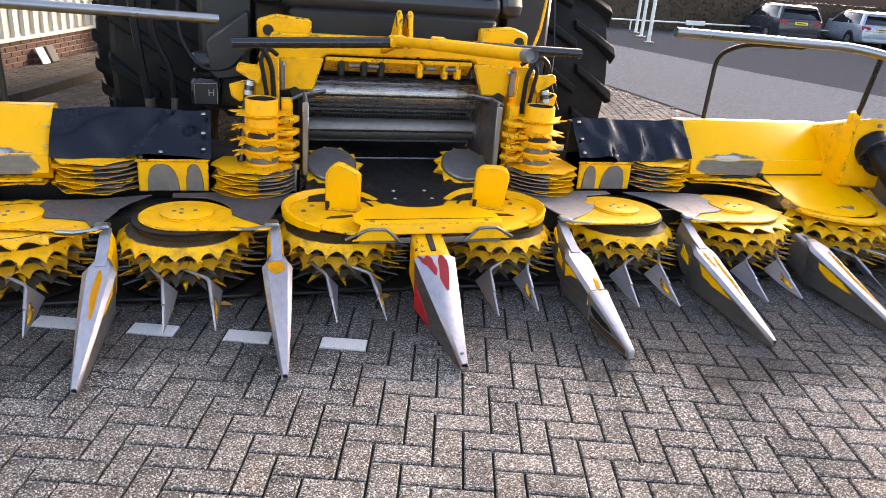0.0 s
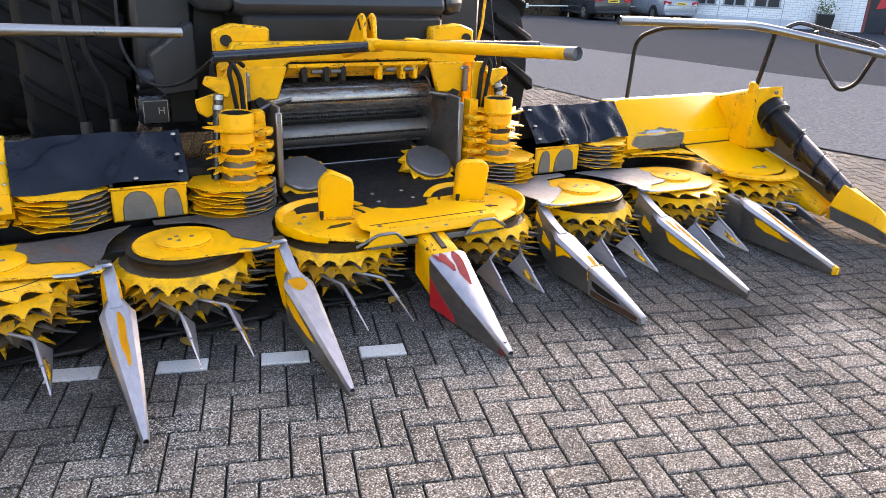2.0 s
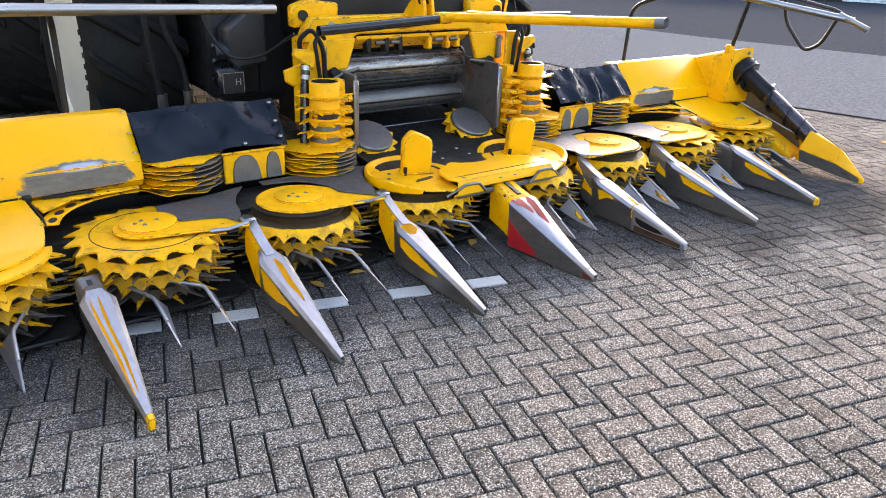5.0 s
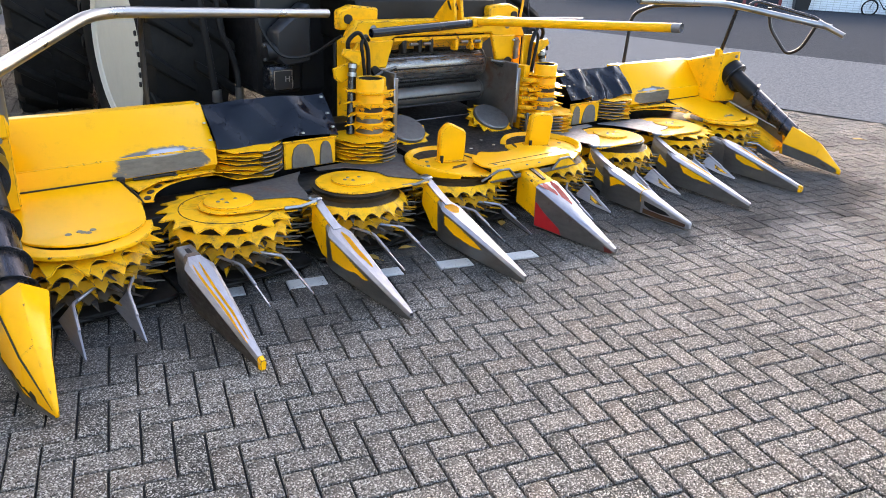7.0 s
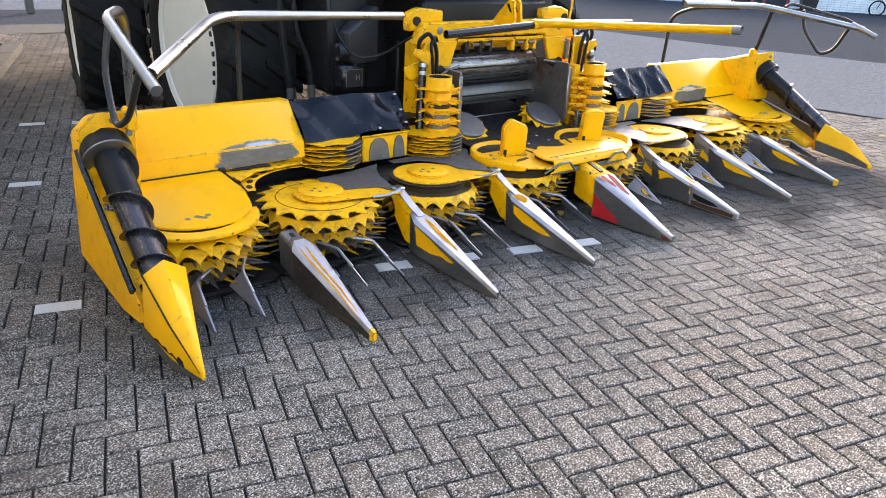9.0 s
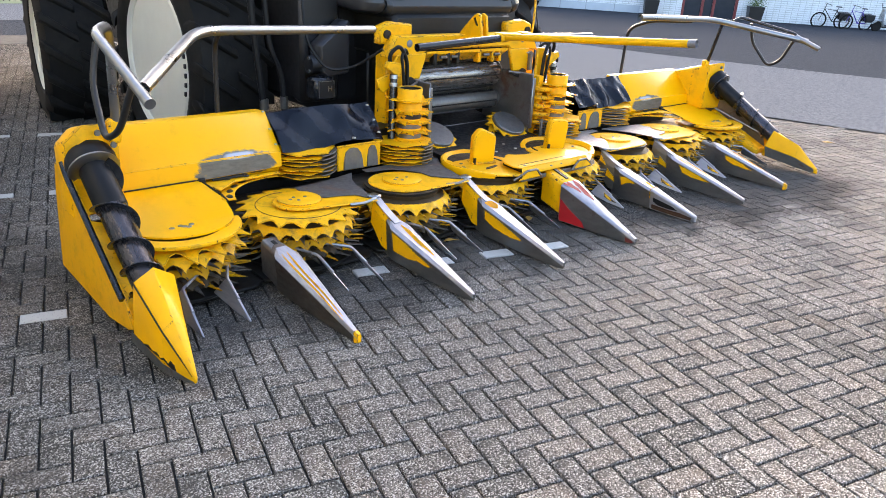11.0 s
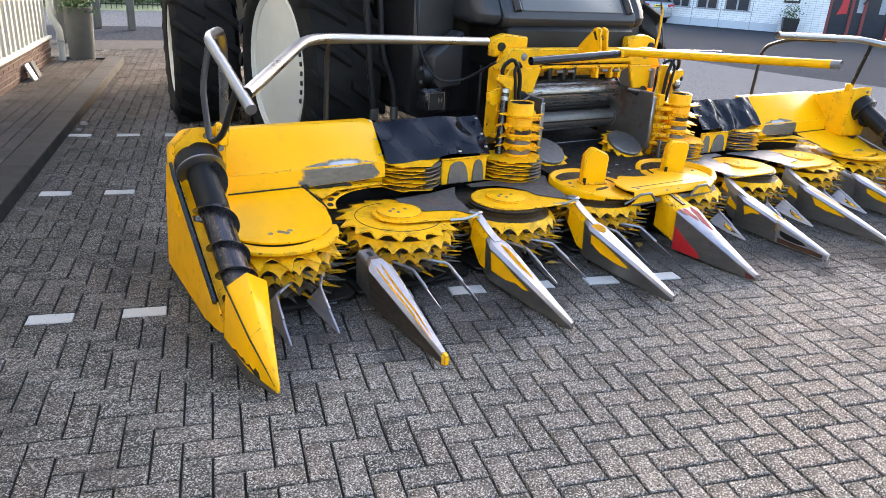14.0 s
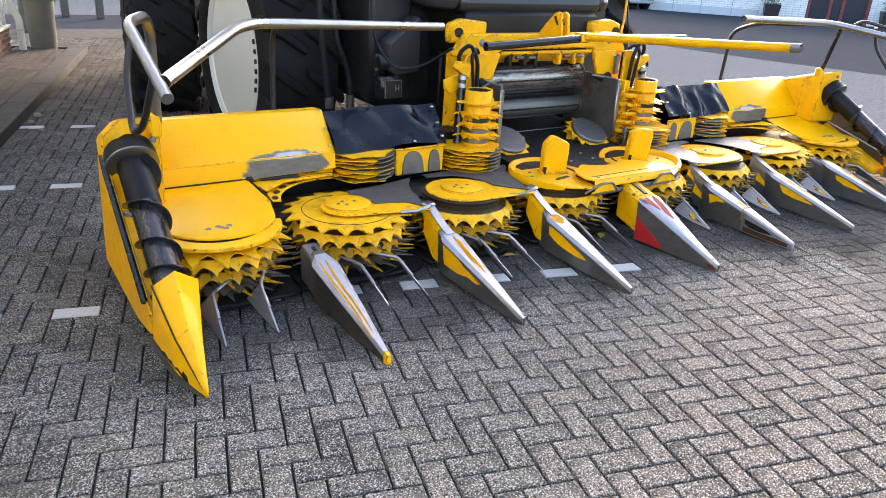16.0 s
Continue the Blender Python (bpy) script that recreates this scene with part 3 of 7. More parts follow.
def build_dividers():
    body = finish(loft([keel_ring(*r) for r in RINGS]), 30)
    cap = finish(ridge(RINGS[:5] + [(0.69, 0.257, 0, 0.040, 0)]), 30)
    neck = finish(loft([[(-0.038, 0.66, 0.06), (-0.036, 0.66, 0.225), (-0.022, 0.66, 0.250), (0.022, 0.66, 0.250), (0.036, 0.66, 0.225), (0.038, 0.66, 0.06)],
                        [(-0.040, 0.76, 0.08), (-0.036, 0.76, 0.25), (-0.022, 0.76, 0.290), (0.022, 0.76, 0.290), (0.036, 0.76, 0.25), (0.040, 0.76, 0.08)],
                        [(-0.040, 0.87, 0.20), (-0.036, 0.87, 0.30), (-0.022, 0.87, 0.345), (0.022, 0.87, 0.345), (0.036, 0.87, 0.30), (0.040, 0.87, 0.20)]], w=0.003), 30)
    neck_top = finish(loft([[(-0.024, 0.655, 0.248), (-0.024, 0.655, 0.2555), (0.024, 0.655, 0.2555), (0.024, 0.655, 0.248)],
                            [(-0.024, 0.76, 0.289), (-0.024, 0.76, 0.2965), (0.024, 0.76, 0.2965), (0.024, 0.76, 0.289)],
                            [(-0.024, 0.872, 0.344), (-0.024, 0.872, 0.3515), (0.024, 0.872, 0.3515), (0.024, 0.872, 0.344)]]), 30)
    low_neck = finish(loft([[(-0.046, y, zb), (-0.050, y, zt - 0.02), (-0.036, y, zt), (0.036, y, zt), (0.050, y, zt - 0.02), (0.046, y, zb)] for y, zb, zt in ((0.655, 0.05, 0.243), (0.82, 0.08, 0.268))], w=0.003), 30)
    low_slot = finish(loft([[(-0.010, y, z), (0.010, y, z), (0.010, y, z + 0.006), (-0.010, y, z + 0.006)] for y, z in ((0.70, 0.2475), (0.78, 0.260))]), 30)
    z_at = ridge_height(RINGS)
    # paint left on each side, as share of the length and of the depth below the ridge
    patches = {-3: (None, [(0.63, 0.30), (0.57, 0.22), (0.53, 0.40), (0.60, 0.62)]),
               -2: ([(0.63, 0.05), (0.54, 0.05), (0.42, 0.16), (0.30, 0.24), (0.335, 0.40), (0.42, 0.44), (0.50, 0.62), (0.62, 0.66)], [(0.60, 0.04), (0.48, 0.03), (0.36, 0.06), (0.42, 0.20), (0.55, 0.26)]),
               -1: ([(0.62, 0.08), (0.55, 0.07), (0.42, 0.16), (0.33, 0.26), (0.31, 0.36), (0.40, 0.52), (0.54, 0.52), (0.62, 0.38)], [(0.62, 0.20), (0.56, 0.12), (0.52, 0.22), (0.58, 0.42)]),
               1: ([(0.64, 0.12), (0.58, 0.03), (0.52, 0.02), (0.50, 0.10), (0.56, 0.22), (0.62, 0.46)], [(0.60, 0.10), (0.50, 0.08), (0.46, 0.26), (0.56, 0.34)]),
               2: ([(0.58, 0.05), (0.49, 0.04), (0.38, 0.05), (0.29, 0.10), (0.32, 0.20), (0.45, 0.36), (0.54, 0.34)], [(0.55, 0.10), (0.45, 0.08), (0.40, 0.22), (0.52, 0.30)]),
               3: ([(0.56, 0.10), (0.48, 0.05), (0.38, 0.10), (0.30, 0.24), (0.36, 0.34), (0.48, 0.40), (0.55, 0.30)], None)}
    streaks = {-3: ((0.10, 0.63, -0.038, -0.026), (0.12, 0.64, -0.006, 0.006)), -2: ((0.33, 0.63, -0.010, 0.018),), -1: ((0.57, 0.66, -0.045, 0.030),), 1: ((0.36, 0.46, 0.005, 0.030),),
               2: ((0.28, 0.60, 0.012, 0.030), (0.50, 0.63, -0.030, -0.012)), 3: ((0.16, 0.60, 0.010, 0.032),)}
    for k in range(-3, 4):
        if k == 0:
            continue
        d = part("divider", body, STEEL_BROWN if k == -3 else STEEL_SIDE, header, "dark brown row divider with yellow streaks" if k == -3 else "worn steel row divider with yellow paint remnants", Matrix.Translation((k * ROW, 0, 0)))
        part("ridge_plate", cap, STEEL_BRIGHT, d, "bright scoured steel")
        if k in (-3, 3):
            part("neck", low_neck, STEEL_DARK, d, "dull steel neck")
            part("slot", low_slot, DARK_CAVITY, d)
        else:
            part("neck", neck, PAINT if k < 0 else STEEL_SIDE, d, "chipped yellow neck" if k < 0 else "bare scraped steel neck")
            if k > 0:
                for y0, y1, z0, z1 in ((0.70, 0.79, 0.14, 0.20), (0.80, 0.866, 0.25, 0.29))[:3 - k]:
                    part("paint_remnant", prism([(y0, z0), (y1, z0 + 0.03), (y1 - 0.01, z1 + 0.03), ((y0 + y1) / 2, z1), (y0 + 0.01, z1 - 0.02)], -0.0425, -0.034, "x", 0), PAINT, d, "yellow paint remnant")
            part("neck_plate", neck_top, STEEL_BRIGHT, d)
        if k == 1:
            part("nose_sleeve", loft([keel_ring(y, zt + 0.007, zb, wt + 0.006, wb + 0.004) for y, zt, zb, wt, wb in ((-0.012, 0.05, 0.014, 0.010, 0.007), (0.04, 0.066, 0.010, 0.016, 0.012), (0.30, 0.147, 0.016, 0.040, 0.030), (0.36, 0.166, 0.020, 0.046, 0.034))], w=0.001), STEEL_BRIGHT, d, "bright steel nose sleeve")
            part("rust_hole", finish(side_patch([(y, zt + 0.007, zb, wt + 0.006, wb + 0.004) for y, zt, zb, wt, wb in RINGS], [(0.335, 0.28), (0.25, 0.24), (0.17, 0.20), (0.13, 0.34), (0.20, 0.56), (0.29, 0.62), (0.33, 0.50)], -1), 0), DARK_CAVITY, d, "black torn hole in the side")
            part("rust_stain", finish(side_patch([(y, zt + 0.007, zb, wt + 0.0055, wb + 0.0035) for y, zt, zb, wt, wb in RINGS], [(0.34, 0.70), (0.20, 0.62), (0.10, 0.42), (0.015, 0.30), (0.02, 0.90), (0.20, 0.95), (0.34, 0.95)], -1), 0), RUSTY, d, "rust stain along the lower edge")
            part("weld_line", tube([(-0.049, 0.362, 0.10), (-0.055, 0.364, 0.158), (-0.040, 0.366, 0.176), (0.040, 0.366, 0.176), (0.055, 0.364, 0.158)], 0.003, 6), PAINT_WORN, d, "chipped yellow line along the sleeve")
        for s, left in zip((-1, 1), patches[k]):
            if left:
                part("paint_remnant", finish(side_patch(RINGS, left, s), 0), PAINT, d, "yellow paint remnant")
        for y0, y1, x0, x1 in streaks[k]:
            part("paint_streak", finish(top_streak(y0, y1, x0, x1, z_at), 0), PAINT_STREAK, d, "yellow paint streak")
        if k in (-3, 3):
            part("tip_cap", loft([keel_ring(-0.010, 0.056, 0.012, 0.013, 0.010), keel_ring(0.018, 0.065, 0.006, 0.016, 0.013)]), PAINT, d, "yellow tip")
    # middle divider: wider, with red marks
    mid = part("divider", loft([keel_ring(*r) for r in MID_RINGS]), STEEL_SIDE, header, "wide steel middle divider with red paint marks", Matrix.Translation((-0.024, 0, 0)))
    part("ridge_plate", ridge(MID_RINGS), STEEL_BRIGHT, mid, "bright scoured steel")
    z_mid = ridge_height(MID_RINGS)
    for y0, y1, x0, x1 in ((0.45, 0.569, -0.062, -0.022), (0.36, 0.569, 0.008, 0.054), (0.49, 0.569, -0.092, -0.072)):
        part("paint_mark", finish(top_streak(y0, y1, x0, x1, z_mid), 0), RED, mid, "red paint")
    part("side_plate", finish(side_patch(MID_RINGS, [(0.565, 0.36), (0.50, 0.52), (0.38, 0.78), (0.36, 0.98), (0.565, 0.98)], -1), 0), RED, mid, "red-painted side plate")
    part("tip_mark", finish(side_patch(MID_RINGS, [(0.052, 0.35), (0.01, 0.30), (-0.010, 0.45), (0.0, 0.88), (0.045, 0.92)], -1), 0), DULL_RED, mid, "dull red paint at the tip")
    part("tip_bolt", cyl((0, 0.03, 0.068), (0, 0.03, 0.078), 0.008, n=8), STEEL_DARK, mid)
    part("neck", loft([[(-0.080, 0.555, 0.06), (-0.088, 0.555, 0.265), (-0.07, 0.555, 0.290), (0.07, 0.555, 0.290), (0.088, 0.555, 0.265), (0.080, 0.555, 0.06)],
                       [(-0.075, 0.76, 0.12), (-0.08, 0.76, 0.33), (-0.06, 0.76, 0.352), (0.06, 0.76, 0.352), (0.08, 0.76, 0.33), (0.075, 0.76, 0.12)]], w=0.004), PAINT_WORN, mid, "yellow neck with worn edges")
    part("slot", loft([[(-0.012, 0.60, 0.300), (0.014, 0.60, 0.300), (0.014, 0.60, 0.312), (-0.012, 0.60, 0.312)], [(-0.014, 0.75, 0.345), (0.016, 0.75, 0.345), (0.016, 0.75, 0.3565), (-0.014, 0.75, 0.3565)]]), DARK_CAVITY, mid, "dark rusty slot")


def build_prongs():
    """Two feelers under each drum: a rod that runs forward and bends down into a pointed blade."""
    rnd = random.Random(3)
    # start of the rod, its bend and the tip of the blade, counted outwards from the middle of the drum
    for x in DRUM_X:
        for s in (-1, 1):
            out = -s if x > 2.5 else s
            for n, (ax, ay, bx, by, cx) in enumerate(((0.05, 0.82, -0.12, 0.69, -0.155), (0.215, 0.92, 0.095, 0.69, 0.075))):
                jig = rnd.uniform(-0.012, 0.012)
                a, b, c = (Vector((s * x + out * px + jig, py, pz)) for px, py, pz in ((ax, ay, 0.185), (bx, by, 0.160), (cx, 0.42 + rnd.uniform(-0.02, 0.02), 0.045)))
                g = part("stalk_guide", tube([a + (a - b) * 0.25, b, b + (c - b) * 0.5], 0.0085, 8, 0.02), STEEL_BRIGHT, header, "bent steel feeler rod with a pointed blade")
                low = b + Vector((-out * 0.055, 0.030, -0.075))
                side = Vector((0.0045, -0.0035 * out, 0))
                mid = b + (c - b) * 0.55
                part("blade", loft([[b - side, b + side, low + side, low - side], [mid - side, mid + side, low.lerp(c, 0.55) + side * 0.6 + Vector((0, 0, -0.012)), low.lerp(c, 0.55) - side * 0.6 + Vector((0, 0, -0.012))],
                                    [c - side * 0.7, c + side * 0.7, c + side * 0.5 + Vector((0, 0.002, -0.008)), c - side * 0.5 + Vector((0, 0.002, -0.008))]]), STEEL_BRIGHT, g, "pointed steel blade")
                if n == (s > 0) and x < 2:
                    q = [b.lerp(c, 0.30) + (low - b) * 0.18, b.lerp(c, 0.62) + (low - b) * 0.14, b.lerp(c, 0.78) + (low - b) * 0.12, b.lerp(c, 0.60) + (low - b) * 0.32, b.lerp(c, 0.40) + (low - b) * 0.42]
                    for e in (-1, 1):
                        part("paint_remnant", loft([[p + side * e * 0.6 for p in q], [p + side * e * 1.25 for p in q]]), PAINT, g, "yellow paint remnant")


def scallop(r0, r1, r2, teeth, z, thick, bend, skew=0.0, seed=1):
    """A plate ring whose broad hooked teeth are parted by round hollows and bent down."""
    rnd = random.Random(seed)
    own = bmesh.new()
    steps = ((0.00, 0.0), (0.16, 0.10), (0.34, 0.55), (0.50, 1.0), (0.60, 0.80), (0.78, 0.22))
    ring = []
    for k in range(teeth):
        grow = rnd.uniform(0.88, 1.06)
        for q, f in steps:
            a = 2 * math.pi * (k + q) / teeth
            r = r1 + (r2 - r1) * f * grow
            d = bend * f * rnd.uniform(0.85, 1.1)
            pts = [(r0, z, 0), (r1 * 0.97, z, 0), (r, z - d, skew * f)]
            ring.append([own.verts.new((rr * math.cos(a + lean), rr * math.sin(a + lean), zz - t)) for t in (0, thick) for rr, zz, lean in pts])
    for p, q in zip(ring, ring[1:] + ring[:1]):
        for k in (0, 1):
            own.faces.new((p[k], p[k + 1], q[k + 1], q[k]))
            own.faces.new((p[k + 3], q[k + 3], q[k + 4], p[k + 4]))
        own.faces.new((p[2], p[5], q[5], q[2])).material_index = 1
        own.faces.new((p[0], q[0], q[3], p[3]))
    return own


def skirt(r0, z0, r1, z1, teeth, deep, seed):
    """A conical band whose lower edge is cut into fine teeth."""
    rnd = random.Random(seed)
    own = bmesh.new()
    rows = []
    grow = 1.0
    for k in range(teeth * 6):
        a = math.pi * k / teeth / 3
        if k % 6 == 3:
            grow = rnd.uniform(0.75, 1.15)
        d = deep * grow * (1.0, 0.42, 0.10, 0.0, 0.10, 0.42)[k % 6]
        r = r1 + d * 0.5
        pts = ((r0, z0), (r, z1 - d), (r - 0.007, z1 - d), (r0 - 0.007, z0))
        rows.append([own.verts.new((q * math.cos(a), q * math.sin(a), z)) for q, z in pts])
    for p, q in zip(rows, rows[1:] + rows[:1]):
        for k in range(4):
            own.faces.new((p[k - 1], q[k - 1], q[k], p[k])).material_index = int(k == 2)
    return own


def drum_meshes():
    body = lathe([(0.22, 0.05), (0.225, 0.10), (0.240, 0.125), (0.240, 0.136), (0.225, 0.15), (0.255, 0.190), (0.255, 0.203), (0.225, 0.22), (0.274, 0.272), (0.274, 0.287), (0.235, 0.300), (0.245, 0.324), (0.0, 0.324)], 36)
    crown = scallop(0.02, 0.298, 0.362, 17, 0.334, 0.007, 0.012, 0.03, 2)
    upper = skirt(0.280, 0.288, 0.314, 0.262, 21, 0.040, 3)
    mid = skirt(0.262, 0.212, 0.292, 0.190, 23, 0.034, 5)
    low = skirt(0.250, 0.144, 0.274, 0.124, 25, 0.030, 7)
    pan = lathe([(0.10, 0.028), (0.28, 0.03), (0.315, 0.055), (0.315, 0.068), (0.20, 0.075)], 32)
    groove = tube([(0.245 * math.cos(q * 0.2), 0.245 * math.sin(q * 0.2), 0.3345) for q in range(26)], 0.0022, 6)
    return [finish(b, 35) for b in (body, crown, upper, mid, low, pan, groove)]


def build_drums():
    body, crown, upper, mid, low, pan, groove = drum_meshes()
    long_crown = finish(scallop(0.02, 0.296, 0.385, 15, 0.322, 0.007, 0.034, 0.05, 12), 35)
    knife = finish(spikes(0.24, 0.392, 1, 0.0, 0.019, 0.007, 4), 30)
    rnd = random.Random(8)
    for s in (-1, 1):
        for k, x in enumerate(DRUM_X):
            a = rnd.uniform(0, 360)
            d = part("cutting_drum", body, DRUM_CORE, header, "scuffed yellow toothed drum", pose(s * x, DRUM_Y, 0, 0, 0, a))
            if k == 3:
                part("toothed_crown", long_crown, PAINT_ROTOR, d, "yellow disc with long pointed teeth")
            if k == 2:
                part("toothed_crown", crown, PAINT_ROTOR, d, "flat yellow disc with hooked teeth")
                part("crown_groove", groove, DARK_CAVITY, d)
            part("toothed_skirt", upper, PAINT_ROTOR, d)
            part("toothed_skirt", mid, GRIMY, d, "", pose(0, 0, 0, 0, 0, 7))
            part("toothed_skirt", low, DRUM_CORE, d, "", pose(0, 0, 0, 0, 0, 13))
            for row, (z, count) in enumerate(((0.232, 24), (0.166, 26), (0.108, 24))):
                for q in range(count):
                    part("knife", knife, (STEEL_SIDE, PAINT_ROTOR, STEEL_DARK, GRIMY)[(q + row) % 4], d, "", pose(0, 0, z, 0, 0, 360 * (q + rnd.uniform(-0.15, 0.15)) / count + 8 * row))
            # near-black pan and plate: the shade below the drums is in their colour
            part("skid_pan", pan, DARK_CAVITY, d, "dark pan under the drum")
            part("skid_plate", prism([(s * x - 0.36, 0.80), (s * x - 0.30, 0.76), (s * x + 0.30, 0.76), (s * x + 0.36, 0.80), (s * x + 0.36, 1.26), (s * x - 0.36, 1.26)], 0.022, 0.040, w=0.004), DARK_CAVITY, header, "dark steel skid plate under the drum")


def teardrop(cx, cy, r, tx, ty, n=22, tip=0.035):
    """Outline of a disc with a tongue drawn out to one point."""
    d = Vector((tx - cx, ty - cy))
    a0 = math.atan2(d.y, d.x)
    open_by = math.acos(min(0.95, (r - tip) / d.length))
    pts = [(cx + r * math.cos(a0 + open_by + (2 * math.pi - 2 * open_by) * k / n), cy + r * math.sin(a0 + open_by + (2 * math.pi - 2 * open_by) * k / n)) for k in range(n + 1)]
    side = Vector((-d.y, d.x)).normalized() * tip
    return pts + [(tx - side.x, ty - side.y), (tx + side.x, ty + side.y)]


def bolts(parent, places, r=0.011, h=0.007, m=None, material=None):
    me = finish(cyl((0, 0, 0), (0, 0, h), r, r * 0.85, 8), 30)
    for p in places:
        part("bolt", me, material or ZINC, parent, "", (m or Matrix()) @ Matrix.Translation(p))


def build_guards():
    for s in (-1, 1):
        # third drum: drawn-out plate with a raised disc on a dark ring; second drum: bare toothed crown with a small disc and an arm
        for k, x in ((1, DRUM_X[1]), (2, DRUM_X[2])):
            tx = ROW * k + 0.015
            r = (0.150 if s < 0 else 0.255) if k == 2 else (0.215 if s < 0 else 0.240)
            g = part("guard_plate", prism(teardrop(s * x, DRUM_Y, r, s * tx, 0.845), 0.343, 0.354, w=0.003), PAINT, header, "yellow guard plate with chipped rim")
            part("raised_cap", lathe([(0.0, 0.370), (0.122, 0.370), (0.128, 0.366), (0.128, 0.352)], 30), PAINT, g, "", pose(s * (x - 0.01), DRUM_Y + 0.01, 0))
            bolts(g, [(s * x + 0.05 * math.cos(q), DRUM_Y + 0.03 * math.sin(q), 0.370) for q in (0.3, 1.9, 3.0, 4.4)], 0.011, 0.003, None, STEEL_DARK)
            if k == 1:
                part("dark_collar", lathe([(0.05, 0.326), (0.240, 0.326), (0.243, 0.3425), (0.05, 0.3425)], 32), DARK_CAVITY, g, "dark steel collar", pose(s * x, DRUM_Y - 0.01, 0))
            part("edge_bar", tube([(s * (tx + 0.19), 0.845, 0.346), (s * (tx + 0.11), 0.818, 0.350), (s * (tx + 0.01), 0.838, 0.356)], 0.010, 8), STEEL_DARK if k == 1 else STEEL_TUBE, g, "scuffed steel edge")
            part("joint_block", box(s * tx - 0.035, s * tx + 0.035, 0.835, 0.905, 0.352, 0.372, 0.008), STEEL_TUBE, g, "scraped steel joint")
        # bare metal tongues from the rear wall to the divider necks, hollowed round the drums
        for k, x in ((1, ROW), (2, 2 * ROW)):
            edge = [(-0.15, 1.335), (-0.07, 1.22), (-0.025, 1.12), (0.0, 1.0), (0.03, 0.90), (0.06, 0.86)]
            if k == 1:
                rest = [(0.14, 0.94), (0.20, 1.01), (0.205, 1.11), (0.26, 1.21), (0.33, 1.275), (0.50, 1.30), (0.50, 1.36), (0.10, 1.37)] if s < 0 else [(0.15, 0.93), (0.25, 1.02), (0.31, 1.09), (0.25, 1.13), (0.30, 1.20), (0.33, 1.275), (0.50, 1.30), (0.50, 1.36), (0.10, 1.37)]
            else:
                rest = [(0.10, 0.95), (0.20, 0.985), (0.28, 1.0), (0.335, 1.09), (0.34, 1.18), (0.33, 1.25), (0.10, 1.27)] if s < 0 else [(0.14, 0.93), (0.26, 0.95), (0.35, 1.0), (0.32, 1.06), (0.38, 1.12), (0.33, 1.20), (0.35, 1.28), (0.10, 1.33)]
            part("deck_tongue", prism([(s * (x + dx), y) for dx, y in edge + rest], 0.3555, 0.3625, w=0.0015), PITTED if s < 0 else PALE_PLATE, header, "rubbed grey steel deck plate")
        # yellow rim plate round the back of the second drum
        x = DRUM_X[2]
        arc = [(s * x - s * 0.0 + r * -s * -math.cos(q), DRUM_Y + r * math.sin(q)) for r, qs in ((0.352, [0.22 + 1.55 * n / 12 for n in range(13)]), (0.43, [0.22 + 1.55 * n / 12 for n in range(12, -1, -1)])) for q in qs]
        rim = part("rim_plate", prism(arc, 0.398, 0.408, w=0.002), PAINT_WORN, header, "chipped curved yellow rim plate")
        hole = finish(lathe([(0, 0.0012), (0.9, 0.0012), (1.0, 0.0)], 14), 30)
        for n in range(6):
            q = 0.34 + 0.25 * n
            part("slot_hole", hole, DARK_CAVITY, rim, "dark oval slot", Matrix.Translation((s * x + 0.381 * s * math.cos(q), DRUM_Y + 0.381 * math.sin(q), 0.4085)) @ Matrix.Rotation(s * q if s > 0 else math.pi - q, 4, "Z") @ Matrix.Diagonal((0.018, 0.034, 1.0, 1.0)))
        # end cover over the outer drum, sloping down to the front
        x = DRUM_X[3]
        def lid(px, py):
            return 0.374 + 0.082 * max(0.0, (py - 0.98) / 0.41)
        arc = [(s * 2.63 + 0.285 * s * math.cos(q), 1.07 + 0.265 * math.sin(q)) for q in [math.pi * (1.06 + 0.80 * n / 14) for n in range(15)]]
        outline = [(s * 2.365, 1.385), (s * 2.335, 1.19), (s * 2.335, 1.11)] + arc + [(s * 2.93, 1.10), (s * 2.93, 1.385)]
        bm = bmesh.new()
        top = [bm.verts.new((px, py, lid(px, py))) for px, py in outline]
        low = [bm.verts.new((px, py, lid(px, py) - 0.010)) for px, py in outline]
        mid_t, mid_l = bm.verts.new((s * 2.62, 0.98, 0.374)), bm.verts.new((s * 2.62, 0.98, 0.364))
        for q in range(len(outline)):
            bm.faces.new((top[q - 1], top[q], mid_t))
            bm.faces.new((low[q], low[q - 1], mid_l))
            bm.faces.new((top[q - 1], low[q - 1], low[q], top[q]))
        cover = part("end_cover", finish(bm, 12), PAINT_PANEL, header, "smooth yellow cover plate with bolts")
        bolts(cover, [(s * x + dx, 0.95 + dy, 0.374) for dx, dy in ((-0.05, 0), (0.0, 0.012), (0.012, -0.005), (0.055, 0.008), (0.03, -0.02))], 0.015, 0.003, None, STEEL_DARK)
        rim = [(s * 2.655 + 0.325 * s * math.cos(q), 1.03 + 0.325 * math.sin(q)) for q in [math.pi * (1.04 + 0.90 * n / 16) for n in range(17)]]
        inner = [(s * 2.655 + 0.24 * s * math.cos(q), 1.03 + 0.24 * math.sin(q)) for q in [math.pi * (1.04 + 0.90 * n / 16) for n in range(16, -1, -1)]]
        part("cover_rim", prism(rim + inner, 0.344, 0.3625, w=0.002), PAINT, cover, "chipped yellow rim")
        part("slit", box(s * 2.19 - 0.10, s * 2.19 + 0.10, 1.368, 1.384, 0.440, 0.452, 0.002), DARK_CAVITY, cover)
